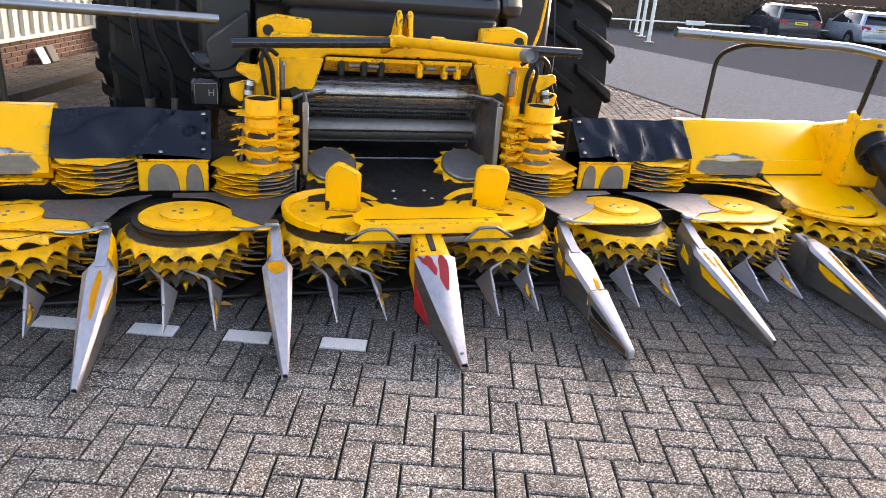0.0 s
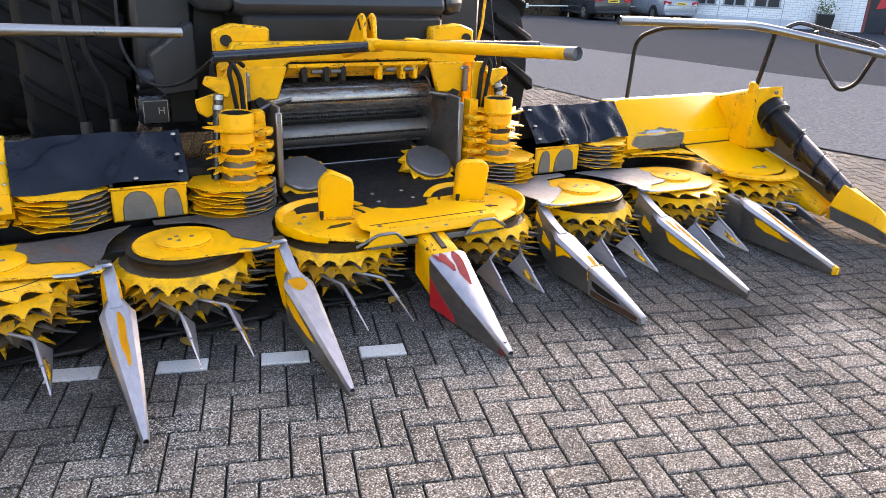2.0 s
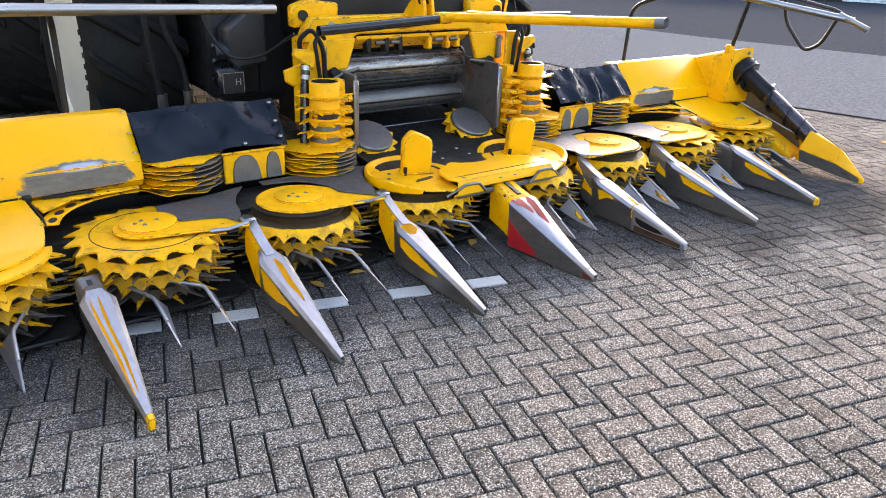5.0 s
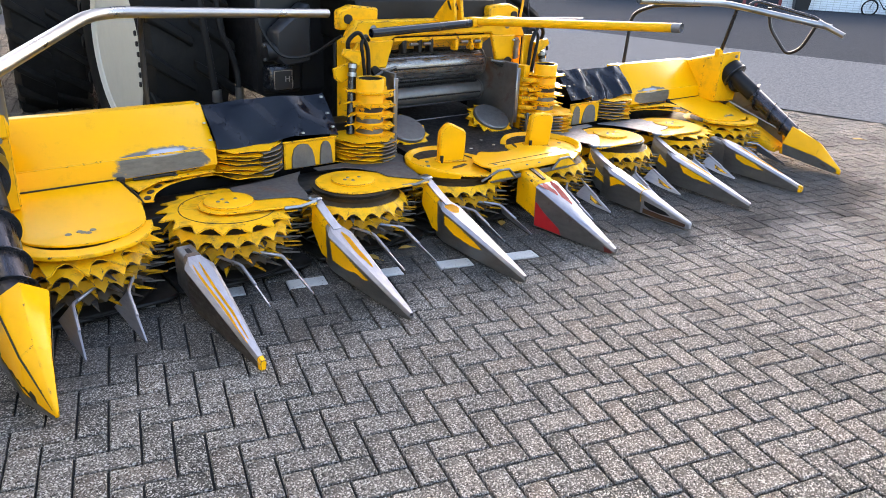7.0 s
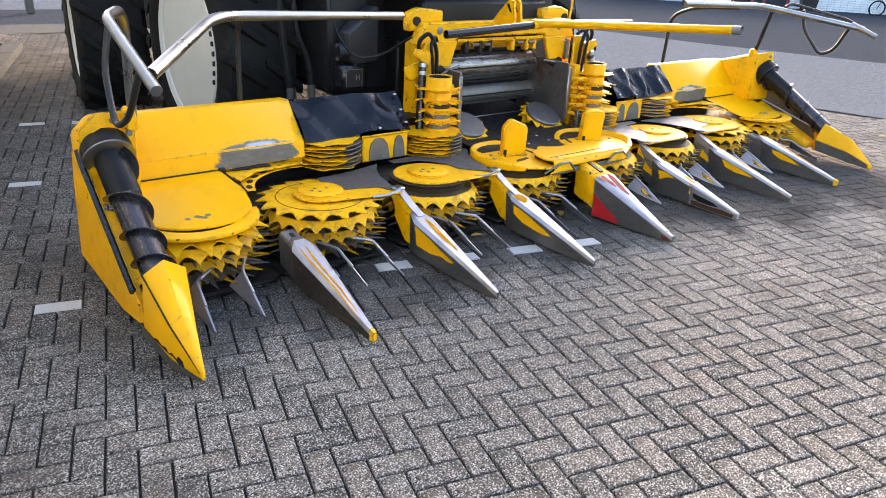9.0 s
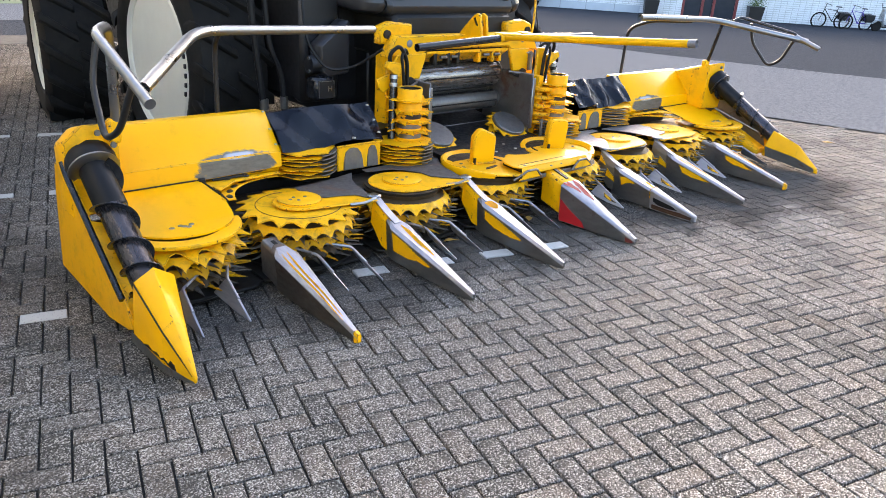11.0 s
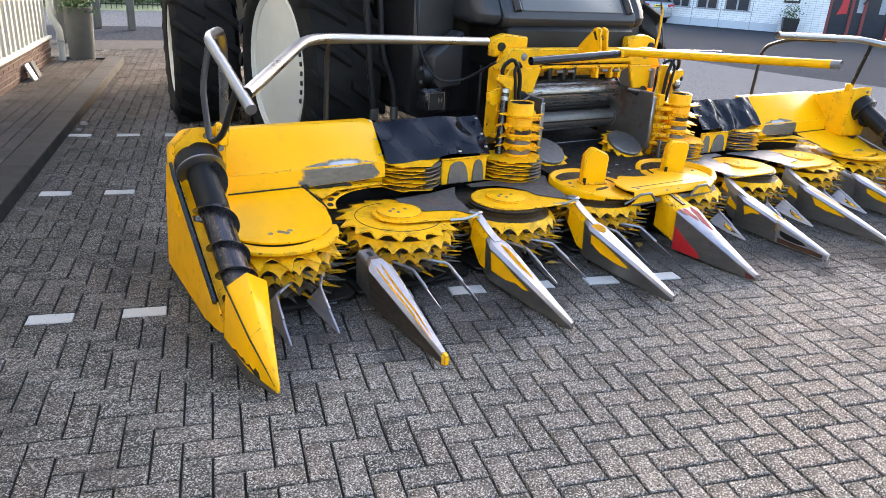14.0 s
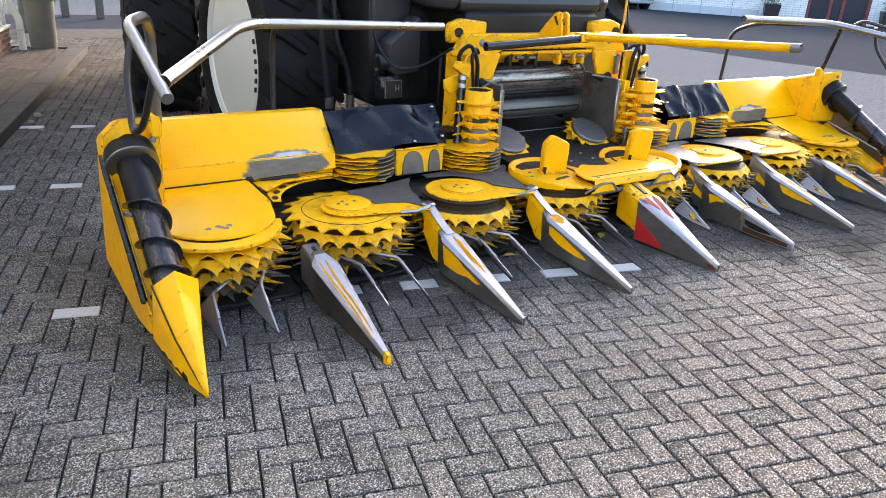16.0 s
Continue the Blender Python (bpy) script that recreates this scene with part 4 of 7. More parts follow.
        part("cover_gap", tube([(s * 2.385, 1.383, 0.457), (s * 2.875, 1.383, 0.457)], 0.005, 6), DARK_CAVITY, cover, "dark gap below the rear strip")
        # yellow filler between the cover and the rear strip
        part("cover_seam", tube([(s * 2.38, 1.384, 0.456), (s * 2.352, 1.384, 0.45), (s * 2.325, 1.19, 0.418), (s * 2.325, 1.11, 0.402)], 0.005, 6), DARK_CAVITY, cover, "dark open seam")
        part("filler_plate", prism([(s * 2.345, 1.39), (s * 2.315, 1.22), (s * 2.17, 1.335), (s * 1.86, 1.36), (s * 1.86, 1.39)], 0.425, 0.437, w=0.002), PAINT_WORN, header, "chipped yellow filler plate")
    # middle cover over both inner drums
    c = 0.42
    def lobe(sx, a0, a1, r=0.285, n=14):
        return [(sx * c + r * math.cos(radians(a0 + (a1 - a0) * q / n)), DRUM_Y + 0.03 + r * math.sin(radians(a0 + (a1 - a0) * q / n))) for q in range(n + 1)]
    outline = lobe(-1, 50, 245) + [(-0.40, 0.73), (0.40, 0.73)] + lobe(1, -65, 130) + [(0.17, 1.17), (0.13, 1.02), (0.0, 0.985), (-0.13, 1.02), (-0.17, 1.17)]
    mid = part("middle_cover", prism(outline, 0.342, 0.356, w=0.003), PAINT, header, "yellow centre cover with two upright paddles")
    bridge = [(-0.355, 0.742), (0.355, 0.742), (0.385, 0.80), (0.365, 0.90), (0.315, 0.975), (0.235, 1.015), (0.205, 1.045), (0.165, 1.055), (0.13, 1.02), (0.07, 0.995), (0.0, 0.985), (-0.07, 0.995), (-0.13, 1.02), (-0.165, 1.055), (-0.205, 1.045), (-0.235, 1.015), (-0.315, 0.975), (-0.365, 0.90), (-0.385, 0.80)]
    part("bridge_plate", prism(bridge, 0.386, 0.396, w=0.0025), PAINT_PANEL, mid, "smooth yellow bridge plate")
    part("front_fold", loft([[(-0.352, 0.745, 0.3945), (0.352, 0.745, 0.3945), (0.352, 0.745, 0.386), (-0.352, 0.745, 0.386)],
                             [(-0.372, 0.716, 0.352), (0.372, 0.716, 0.352), (0.372, 0.722, 0.346), (-0.372, 0.722, 0.346)]], w=0.001), PAINT_PANEL, mid, "yellow folded front edge")
    part("fold_line", tube([(-0.33, 0.80, 0.397), (0.33, 0.80, 0.397)], 0.0022, 6), DARK_CAVITY, mid, "dark scratched fold line")
    # dark block standing in for the shaded gap below the bridge plate
    part("bridge_rib", prism([(-0.34, 0.76), (0.34, 0.76), (0.31, 0.96), (0.12, 0.95), (0.0, 0.93), (-0.12, 0.95), (-0.31, 0.96)], 0.356, 0.3855, w=0), DARK_CAVITY, mid, "dark filler in the gap under the bridge plate")
    part("under_band", box(-0.36, 0.36, 0.727, 0.745, 0.296, 0.326, 0.003), STEEL_DARK, mid, "dull steel band below the lip")
    for s in (-1, 1):
        turns = [radians((35 if s < 0 else -65) + 210 * q / 30) for q in range(31)]
        rise = [min(1.0, 0.05 + min(k, 30 - k) / 5) for k in range(31)]
        part("rim_lip", loft([[(s * c + r * math.cos(q), DRUM_Y + 0.03 + r * math.sin(q), z) for r, z in ((0.287, 0.332), (0.291, 0.356 + 0.024 * e), (0.286, 0.360 + 0.028 * e), (0.276, 0.360 + 0.028 * e), (0.248, 0.360), (0.248, 0.353))] for q, e in zip(turns, rise)]), PAINT_PANEL, mid, "rolled yellow rim")
        crest = [(-0.088, 0), (0.086, 0), (0.090, 0.175), (0.080, 0.205), (-0.018, 0.248), (-0.045, 0.244), (-0.082, 0.205), (-0.090, 0.18)] if s < 0 else [(-0.088, 0), (0.086, 0), (0.094, 0.195), (0.082, 0.222), (0.055, 0.238), (-0.055, 0.232), (-0.080, 0.215), (-0.088, 0.19)]
        pad = part("paddle", prism(crest, -0.030, 0.030, "y", 0.007), PAINT_PANEL, mid, "upright yellow paddle", pose(s * 0.395, 1.09, 0.356, 0, 0 if s < 0 else 4, -18 if s < 0 else -14))
        part("paddle_foot", box(-0.095, 0.095, -0.045, 0.045, 0.0, 0.012, 0.003), PAINT_WORN, pad)
        part("paddle_stub", cyl((-0.075, -0.036, 0.0), (-0.075, -0.036, 0.045), 0.011, n=10), DARK_CAVITY, pad)
        part("ear_plate", prism([(s * 0.18, 0.318), (s * 0.235, 0.374), (s * 0.32, 0.374), (s * 0.40, 0.318)], 0.712, 0.720, "y", 0.001), PAINT, mid, "yellow ear plate")
        part("web", tube([(s * 0.165, 0.713, 0.312), (s * 0.232, 0.709, 0.377), (s * 0.322, 0.710, 0.379), (s * 0.425, 0.745, 0.316)], 0.008, 8, 0.012), STEEL_DARK, mid, "dull steel loop")
        bolts(mid, [(s * 0.29, 0.775, 0.394), (s * 0.55, 1.14, 0.356), (s * 0.60, 1.06, 0.356), (s * 0.055, 0.735, 0.372)], 0.013, 0.005, None, STEEL_DARK)
        part("recess_edge", prism([(s * c + s * r * math.cos(q), DRUM_Y + 0.05 + r * math.sin(q)) for r, ks in ((0.195, range(13)), (0.180, range(12, -1, -1))) for q in [radians(40 + 13 * k) for k in ks]], 0.3545, 0.3600, w=0), DARK_CAVITY, mid, "dark chipped edge of the recess")
        part("scar", prism([(s * 0.36, 0.99), (s * 0.47, 0.97), (s * 0.50, 0.94), (s * 0.42, 0.945), (s * 0.36, 0.965)], 0.355, 0.3585, w=0), DARK_CAVITY, mid, "dark worn scar")


def stack_drum(x, y, z0, z1, r, count, parent, seed):
    """Rear transport drum: thin ragged discs above each other round a dark core, with steel stripper plates between them on the inner side."""
    side = -1 if x > 0 else 1
    rnd = random.Random(seed)
    d = part("transport_drum", lathe([(0, z0), (r * 0.74, z0), (r * 0.74, z1 - 0.008), (0, z1 - 0.008)], 28), DARK_CAVITY, parent, "stack of worn toothed transport discs", pose(x, y, 0))
    for k in range(count):
        z = z0 + (z1 - z0) * (k + 1) / count
        part("toothed_disc", scallop(0.02, r * 0.93, r * 1.035, 7, z, 0.005, rnd.uniform(0.0, 0.005), 0.10, seed + k), PAINT if k in (2, count - 1) else (PAINT_WORN if k % 2 else GRIMY), d, "", pose(0, 0, 0, rnd.uniform(-0.9, 0.9) if k < count - 1 else 0, rnd.uniform(-0.9, 0.9) if k < count - 1 else 0, 17 * k))
        if k:
            turns = [radians(-84 + 92 * q / 10) for q in range(11)]
            ring = [(side * r * 1.06 * math.cos(q), r * 1.06 * math.sin(q)) for q in turns] + [(side * r * 0.5 * math.cos(q), r * 0.5 * math.sin(q)) for q in turns[::-1]]
            part("stripper_fin", prism(ring, z - 0.020, z - 0.014, w=0.001), STEEL_SIDE if k % 2 else STEEL_DARK, d, "thin steel stripper plate")
    post = side * r * 1.03
    part("stripper_bracket", box(post - 0.010, post + 0.010, -0.05, -0.025, z0, z1 + 0.004, 0.003), STEEL_DARK, d, "worn steel bracket")
    return d


def build_rear():
    for s in (-1, 1):
        # sloping rear panel, its lower strip and the rubber flap beside it
        wall = part("rear_panel", loft([[(s * 1.825, 1.405, 0.553), (s * 1.825, 1.590, 0.764), (s * 1.825, 1.70, 0.755), (s * 1.825, 1.70, 0.42), (s * 1.825, 1.43, 0.42)],
                                        [(s * 2.86, 1.405, 0.553), (s * 2.90, 1.590, 0.764), (s * 2.90, 1.70, 0.755), (s * 2.90, 1.70, 0.42), (s * 2.86, 1.43, 0.42)]], w=0.004), RUBBED_PANEL, header, "smooth yellow sloping rear panel")
        part("lower_strip", loft([[(s * 1.83, 1.398, 0.552), (s * 1.83, 1.385, 0.46), (s * 1.83, 1.41, 0.46), (s * 1.83, 1.42, 0.552)],
                                  [(s * 2.88, 1.398, 0.552), (s * 2.88, 1.385, 0.44), (s * 2.88, 1.41, 0.44), (s * 2.88, 1.42, 0.552)]], w=0.002), RUBBED_PANEL, wall, "yellow strip rubbed bare")
        bolts(wall, [(s * 1.845, 1.41 + 0.185 * q, 0.562 + 0.211 * q) for q in (0.12, 0.5, 0.93)], 0.011, 0.006)
        for hx in (2.35, 2.20, 2.08):
            part("clip", box(s * hx - 0.02, s * hx + 0.02, 1.366, 1.392, 0.436 if hx > 2.3 else 0.425, 0.468 if hx > 2.3 else 0.446), DARK_CAVITY, wall)
        # flap: a hanging sheet with a few folds
        bm = bmesh.new()
        nx, nz = 60, 12
        grid = []
        for q in range(nz + 1):
            v = q / nz
            row = []
            for k in range(nx + 1):
                u = k / nx
                x = 1.055 + 0.77 * u
                fold = (0.012 * math.sin(u * 6 + 1.2) + 0.050 * (math.exp(-((u - 0.24 - 0.06 * v) / 0.075) ** 2) + 0.9 * math.exp(-((u - 0.52 - 0.07 * v) / 0.060) ** 2) + 0.8 * math.exp(-((u - 0.80 - 0.05 * v) / 0.070) ** 2)) * (1.1 - 0.75 * v) + 0.006 * math.sin(u * 31 + 6 * v)) if s > 0 else (0.018 * math.sin(u * 7 + 4 * v) + 0.008 * math.sin(u * 17 - 5 * v) + 0.030 * math.exp(-((u - 0.42 + 0.18 * v) / 0.09) ** 2) * (0.3 + v * (1 - v) * 3))
                row.append(bm.verts.new((s * x, 1.40 + 0.185 * v - 0.012 - fold * 0.6, 0.545 + 0.215 * v + 0.012 * math.sin(u * 7 + s) * (1 - v) + fold * 0.5)))
            grid.append(row)
        for a, b in zip(grid, grid[1:]):
            for k in range(nx):
                bm.faces.new((a[k], a[k + 1], b[k + 1], b[k]))
        bmesh.ops.solidify(bm, geom=list(bm.faces), thickness=0.006)
        flap = part("rubber_flap", finish(bm, 60), FLAP, header, "creased black rubber flap with bolts")
        part("support_plate", box(min(s * 1.06, s * 1.82), max(s * 1.06, s * 1.82), 1.60, 1.64, 0.30, 0.74), DARK_CAVITY, flap)
        bolts(flap, [(s * x, 1.402 + 0.185 * q - 0.028, 0.553 + 0.215 * q + 0.008) for x, q in ((1.09, 0.85), (1.09, 0.45), (1.09, 0.12), (1.30, 0.06))], 0.013, 0.008)
        # low rear wall: discs, worn arch plate, discs
        stack_drum(s * 1.63, 1.50, 0.36, 0.535, 0.215, 7, header, 20)
        stack_drum(s * 0.84, 1.46, 0.345, 0.50, 0.215, 7, header, 40)
        arch = part("arch_plate", box(min(s * 1.07, s * 1.42), max(s * 1.07, s * 1.42), 1.395, 1.41, 0.36, 0.525), PAINT, header, "yellow plate with two worn grey arches")
        for a, b in ((1.375, 1.215), (1.185, 1.095)):
            mid_x, half = (a + b) / 2, (a - b) / 2
            curve = [(s * (mid_x + half * c), 0.365 + 0.145 * v) for c, v in ((1.0, 0), (0.97, 0.45), (0.80, 0.82), (0.45, 0.98), (0.0, 1.0), (-0.40, 0.94), (-0.72, 0.72), (-0.90, 0.40), (-1.0, 0))]
            part("worn_arch", prism(curve, 1.386, 1.397, "y", 0.002), STEEL_DARK, arch, "bare grey arch")
        part("arch_rail", box(min(s * 1.06, s * 1.43), max(s * 1.06, s * 1.43), 1.383, 1.400, 0.52, 0.535), PAINT, arch)
        # upright spiked roller beside the intake
        r = part("spiked_roller", lathe([(0.0, 0.40), (0.086, 0.40), (0.086, 0.852), (0.084, 0.856), (0.078, 0.856), (0.076, 0.850), (0.076, 0.74), (0, 0.74)], 32), PAINT, header, "upright yellow roller with star-shaped plates", pose(s * 0.79, 1.445, 0))
        # dark lining: the shade inside the hollow roller is put into its colour
        part("roller_bore", lathe([(0, 0.742), (0.074, 0.742), (0.0755, 0.851), (0.0740, 0.851), (0.0725, 0.744), (0, 0.744)], 28), DARK_CAVITY, r, "dark hollow bore")
        for k in range(5):
            z = 0.778 - 0.068 * k
            part("star_plate", toothed(0.080, 0.112, 0.168, 9, z, 0.007, -0.010 if k == 0 else 0.012, 0.045, seed=60 + k), PAINT, r, "", pose(0, 0, 0, 0, 0, 23 * k))
            part("weld_collar", lathe([(0.085, z - 0.022), (0.094, z - 0.018), (0.099, z - 0.007), (0.085, z - 0.004)], 24), PAINT, r)
            if k > 1:
                part("worn_band", lathe([(0.085, z + 0.010), (0.0875, z + 0.012), (0.0875, z + 0.040), (0.085, z + 0.042)], 28), PAINT_PATCHY if k == 2 else STEEL_DARK, r, "bare rubbed steel band")
        # fixed strippers and the post behind the roller
        post = part("stripper_post", box(s * 0.655 - 0.03, s * 0.655 + 0.03, 1.50, 1.58, 0.36, 0.84), PAINT_WORN, header, "yellow stripper bars on a post")
        for k in range(5):
            part("stripper_bar", prism([(s * 0.585, 1.50), (s * 0.62, 1.425), (s * 0.725, 1.415), (s * 0.72, 1.52), (s * 0.66, 1.57)], 0.725 - 0.068 * k, 0.756 - 0.068 * k, w=0.004), PAINT_WORN, post)
        part("side_plate", box(min(s * 0.545, s * 0.56), max(s * 0.545, s * 0.56), 1.50, 2.05, 0.38, 0.86), STEEL_DARK, header, "grey intake side plate")
        part("plate_edge", box(min(s * 0.54, s * 0.575), max(s * 0.54, s * 0.575), 1.485, 1.505, 0.42, 0.83), STEEL_TUBE, header, "bright worn plate edge")
        # small inner feed drums
        f = part("feed_drum", lathe([(0, 0.43), (0.135, 0.43), (0.142, 0.422), (0.142, 0.405), (0.12, 0.40), (0.12, 0.30), (0, 0.30)], 28), STEEL_DARK, header, "grey feed drum with yellow teeth", pose(s * 0.40, 1.77, 0.085, 26, 0, 0))
        for k in range(2):
            part("toothed_ring", toothed(0.11, 0.150, 0.190, 12, 0.405 - 0.05 * k, 0.008, 0.012, 0.03, seed=70 + k), PAINT_ROTOR, f, "", pose(0, 0, 0, 0, 0, 15 * k))
    floor = part("intake_floor", loft([[(-0.56, 1.00, 0.30), (0.56, 1.00, 0.30), (0.56, 1.00, 0.335), (-0.56, 1.00, 0.335)],
                                       [(-0.56, 2.2, 0.42), (0.56, 2.2, 0.42), (0.56, 2.2, 0.455), (-0.56, 2.2, 0.455)]]), FLOOR_STEEL, header, "dark steel intake floor")
    part("floor_edge", box(-0.50, 0.50, 1.868, 1.876, 0.420, 0.4265, 0.001), STEEL_BRIGHT, floor, "bright edge across the floor")
    bolts(floor, [(x, y, 0.336 + (y - 1.0) * 0.1) for x, y in ((-0.08, 1.35), (0.10, 1.35), (-0.09, 1.24), (0.12, 1.24))], 0.012, 0.004)
    # near-black, so the shade between the drums is in its colour
    part("deck", box(-2.95, 2.95, 1.12, 1.42, 0.20, 0.318), DARK_CAVITY, header, "dark main beam")
    # unseen block, added to stop light from behind reaching the paving below
    part("underframe", box(-2.9, 2.9, 1.25, 1.62, 0.03, 0.20, 0.01), DARK_CAVITY, header, "added dark underframe that keeps light off the paving")
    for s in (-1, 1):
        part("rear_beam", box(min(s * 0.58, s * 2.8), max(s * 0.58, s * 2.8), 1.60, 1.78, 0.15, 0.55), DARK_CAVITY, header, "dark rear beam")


def build_ends():
    for s in (-1, 1):
        # end housing with the mouth of the auger, joined to the rear panel by a slanting plate
        h = part("end_housing", loft([[(s * 2.83, 1.22, 0.43), (s * 3.095, 1.16, 0.43), (s * 3.095, 1.20, 0.80), (s * 3.02, 1.15, 0.885), (s * 2.87, 1.15, 0.885), (s * 2.83, 1.22, 0.84)],
                                      [(s * 2.83, 1.38, 0.43), (s * 3.095, 1.34, 0.43), (s * 3.095, 1.34, 0.76), (s * 3.02, 1.34, 0.835), (s * 2.87, 1.36, 0.835), (s * 2.83, 1.38, 0.80)],
                                      [(s * 2.83, 1.68, 0.43), (s * 2.95, 1.66, 0.43), (s * 2.95, 1.64, 0.70), (s * 2.93, 1.64, 0.735), (s * 2.86, 1.65, 0.745), (s * 2.83, 1.68, 0.72)]], w=0.007), PAINT, header, "yellow end housing round the auger mouth")
        bolts(h, [(0, 0, 0), (0.06, -0.06, 0.02)], 0.016, 0.012, Matrix.Translation((s * 2.945, 1.150, 0.842)) @ Matrix.Rotation(math.pi / 2, 4, "X"), STEEL_DARK)
        bolts(h, [(0, 0, 0), (0.05, -0.08, 0), (0.09, -0.08, 0)], 0.010, 0.008, Matrix.Translation((s * 2.845, 1.50, 0.66)) @ Matrix.Rotation(-s * math.pi / 2, 4, "Y"), STEEL_DARK)
        # auger: axis from the housing down to the outer point
        a, b = Vector((s * 2.98, 1.17, 0.685)), Vector((s * 2.995, 0.50, 0.275))
        d = (b - a).normalized()
        turn = Matrix.Translation(a) @ d.to_track_quat("Z", "Y").to_matrix().to_4x4()
        long = (b - a).length
        ag = part("auger", lathe([(0, -0.02), (0.062, -0.02), (0.062, long * 0.35), (0.066, long * 0.36), (0.066, long), (0, long)], 28), STEEL_AUGER, header, "worn steel auger with a black spiral flight", turn)
        part("mouth_ring", lathe([(0.075, -0.05), (0.110, -0.06), (0.118, -0.02), (0.115, 0.03), (0.092, 0.035), (0.084, 0.0), (0.075, -0.01)], 32), HOSE, ag, "black rubber ring with a pale worn lip")
        part("ring_lip", lathe([(0.110, 0.028), (0.117, 0.024), (0.119, 0.034), (0.111, 0.038)], 32), STEEL_TUBE if s < 0 else BLACK_GLOSS, ag)
        bm = bmesh.new()
        n = 180
        ring = []
        for k in range(n + 1):
            q = k / n
            z = 0.06 + q * (long - 0.08)
            t = s * 2 * math.pi * (z / 0.32 + 1.5 * q ** 3) + 2.3
            c, si = math.cos(t), math.sin(t)
            out = 0.112 - 0.020 * min(1.0, q / 0.35) - 0.004 * q
            ring.append([bm.verts.new(p) for p in ((0.060 * c, 0.060 * si, z - 0.0035), (out * c, out * si, z - 0.0022), (out * c, out * si, z + 0.0022), (0.060 * c, 0.060 * si, z + 0.0035))])
        for p, q in zip(ring, ring[1:]):
            for k in range(4):
                bm.faces.new((p[k - 1], p[k], q[k], q[k - 1]))
        part("flight", bm, BLACK_GLOSS, ag, "black spiral flight")
        part("sleeve", lathe([(0.063, 0.02), (0.072, 0.03), (0.072, long * 0.36), (0.063, long * 0.38)], 24), HOSE, ag, "black shaft sleeve")
        # outer point: a yellow pyramid whose inner side is bare steel
        ty, tz, tx = (0.095, 0.062, 2.995) if s < 0 else (0.045, 0.065, 3.012)
        up, back = (1.0, 0.0) if s < 0 else (0.84, 0.03)
        side_low, side_high = (0.205, 0.340) if s < 0 else (0.145, 0.205)
        pt = part("outer_divider", loft([[(s * (tx + 0.006), ty, 0.02), (s * (tx + 0.008), ty, tz - 0.012), (s * tx, ty, tz), (s * (tx - 0.008), ty, tz - 0.012), (s * (tx - 0.006), ty, 0.02)],
                                         [(s * 3.065, 0.25, 0.035), (s * 3.058, 0.25, 0.215), (s * (3.008 if s < 0 else 2.985), 0.25, 0.250), (s * 2.955, 0.25, side_low), (s * 2.965, 0.25, 0.05)],
                                         [(s * 3.095, 0.50 + back, 0.08), (s * 3.085, 0.46 + back, 0.365 * up), (s * (2.99 if s < 0 else 2.945), 0.47 + back, 0.412 * up), (s * 2.890, 0.50 + back, side_high), (s * 2.91, 0.52 + back, 0.10)]], w=0.003), PAINT_PANEL, header, "yellow pointed end divider with scraped lower edge")
        part("inner_face", loft([[(s * (tx - 0.007), ty + 0.01, 0.02), (s * (tx - 0.0095), ty + 0.01, tz - 0.010), (s * (tx - 0.004), ty + 0.01, 0.02)],
                                 [(s * 2.9635, 0.25, 0.05), (s * 2.9515, 0.25, side_low - 0.008), (s * 2.97, 0.25, 0.05)],
                                 [(s * 2.908, 0.515, 0.10), (s * 2.8875, 0.495 + back, side_high - 0.010), (s * 2.92, 0.515, 0.10)]]), STEEL_DARK, pt, "bare grey steel inner face")
        def outer_side(y, f, off=0.0025):
            rows = ((ty, tx + 0.006, 0.02, tx + 0.008, tz - 0.012), (0.25, 3.065, 0.035, 3.058, 0.215), (0.48, 3.090, 0.075, 3.086, 0.36 * up))
            for (y0, a0, b0, c0, d0), (y1, a1, b1, c1, d1) in zip(rows, rows[1:]):
                if y <= y1 or y1 == 0.48:
                    q = (y - y0) / (y1 - y0)
                    low, top = (a0 + (a1 - a0) * q, b0 + (b1 - b0) * q), (c0 + (c1 - c0) * q, d0 + (d1 - d0) * q)
                    return (s * (low[0] + (top[0] - low[0]) * f + off), y, low[1] + (top[1] - low[1]) * f)
        ragged = [(0.47, -0.02), (0.36, -0.03), (0.20, -0.04), (0.185, 0.10), (0.195, 0.36), (0.215, 0.40), (0.225, 0.26), (0.25, 0.33), (0.275, 0.22), (0.30, 0.27), (0.335, 0.19), (0.37, 0.21), (0.41, 0.12), (0.44, 0.13), (0.47, 0.06)]
        part("torn_edge", loft([[outer_side(y, f, -0.002) for y, f in ragged], [outer_side(y, f) for y, f in ragged]]), DARK_CAVITY, pt, "dark scraped steel where the yellow sheet is torn")
        part("crease", tube([(s * (tx + 0.009), ty + 0.012, tz - 0.010), (s * 3.0595, 0.25, 0.2165), (s * 3.0865, 0.458 + back, 0.366 * up)], 0.0035, 6), DARK_CAVITY, pt, "dark scraped crease")
        part("wear_strip", loft([[(s * (tx + 0.010), ty + 0.005, 0.015), (s * (tx + 0.012), ty + 0.005, 0.03), (s * tx, ty + 0.005, 0.03)], [(s * 3.070, 0.25, 0.026), (s * 3.071, 0.25, 0.07), (s * 3.05, 0.25, 0.05)],
                                 [(s * 3.102, 0.50, 0.07), (s * 3.100, 0.50, 0.12), (s * 3.08, 0.50, 0.09)]]), STEEL_DARK, pt, "scraped dark steel edge")
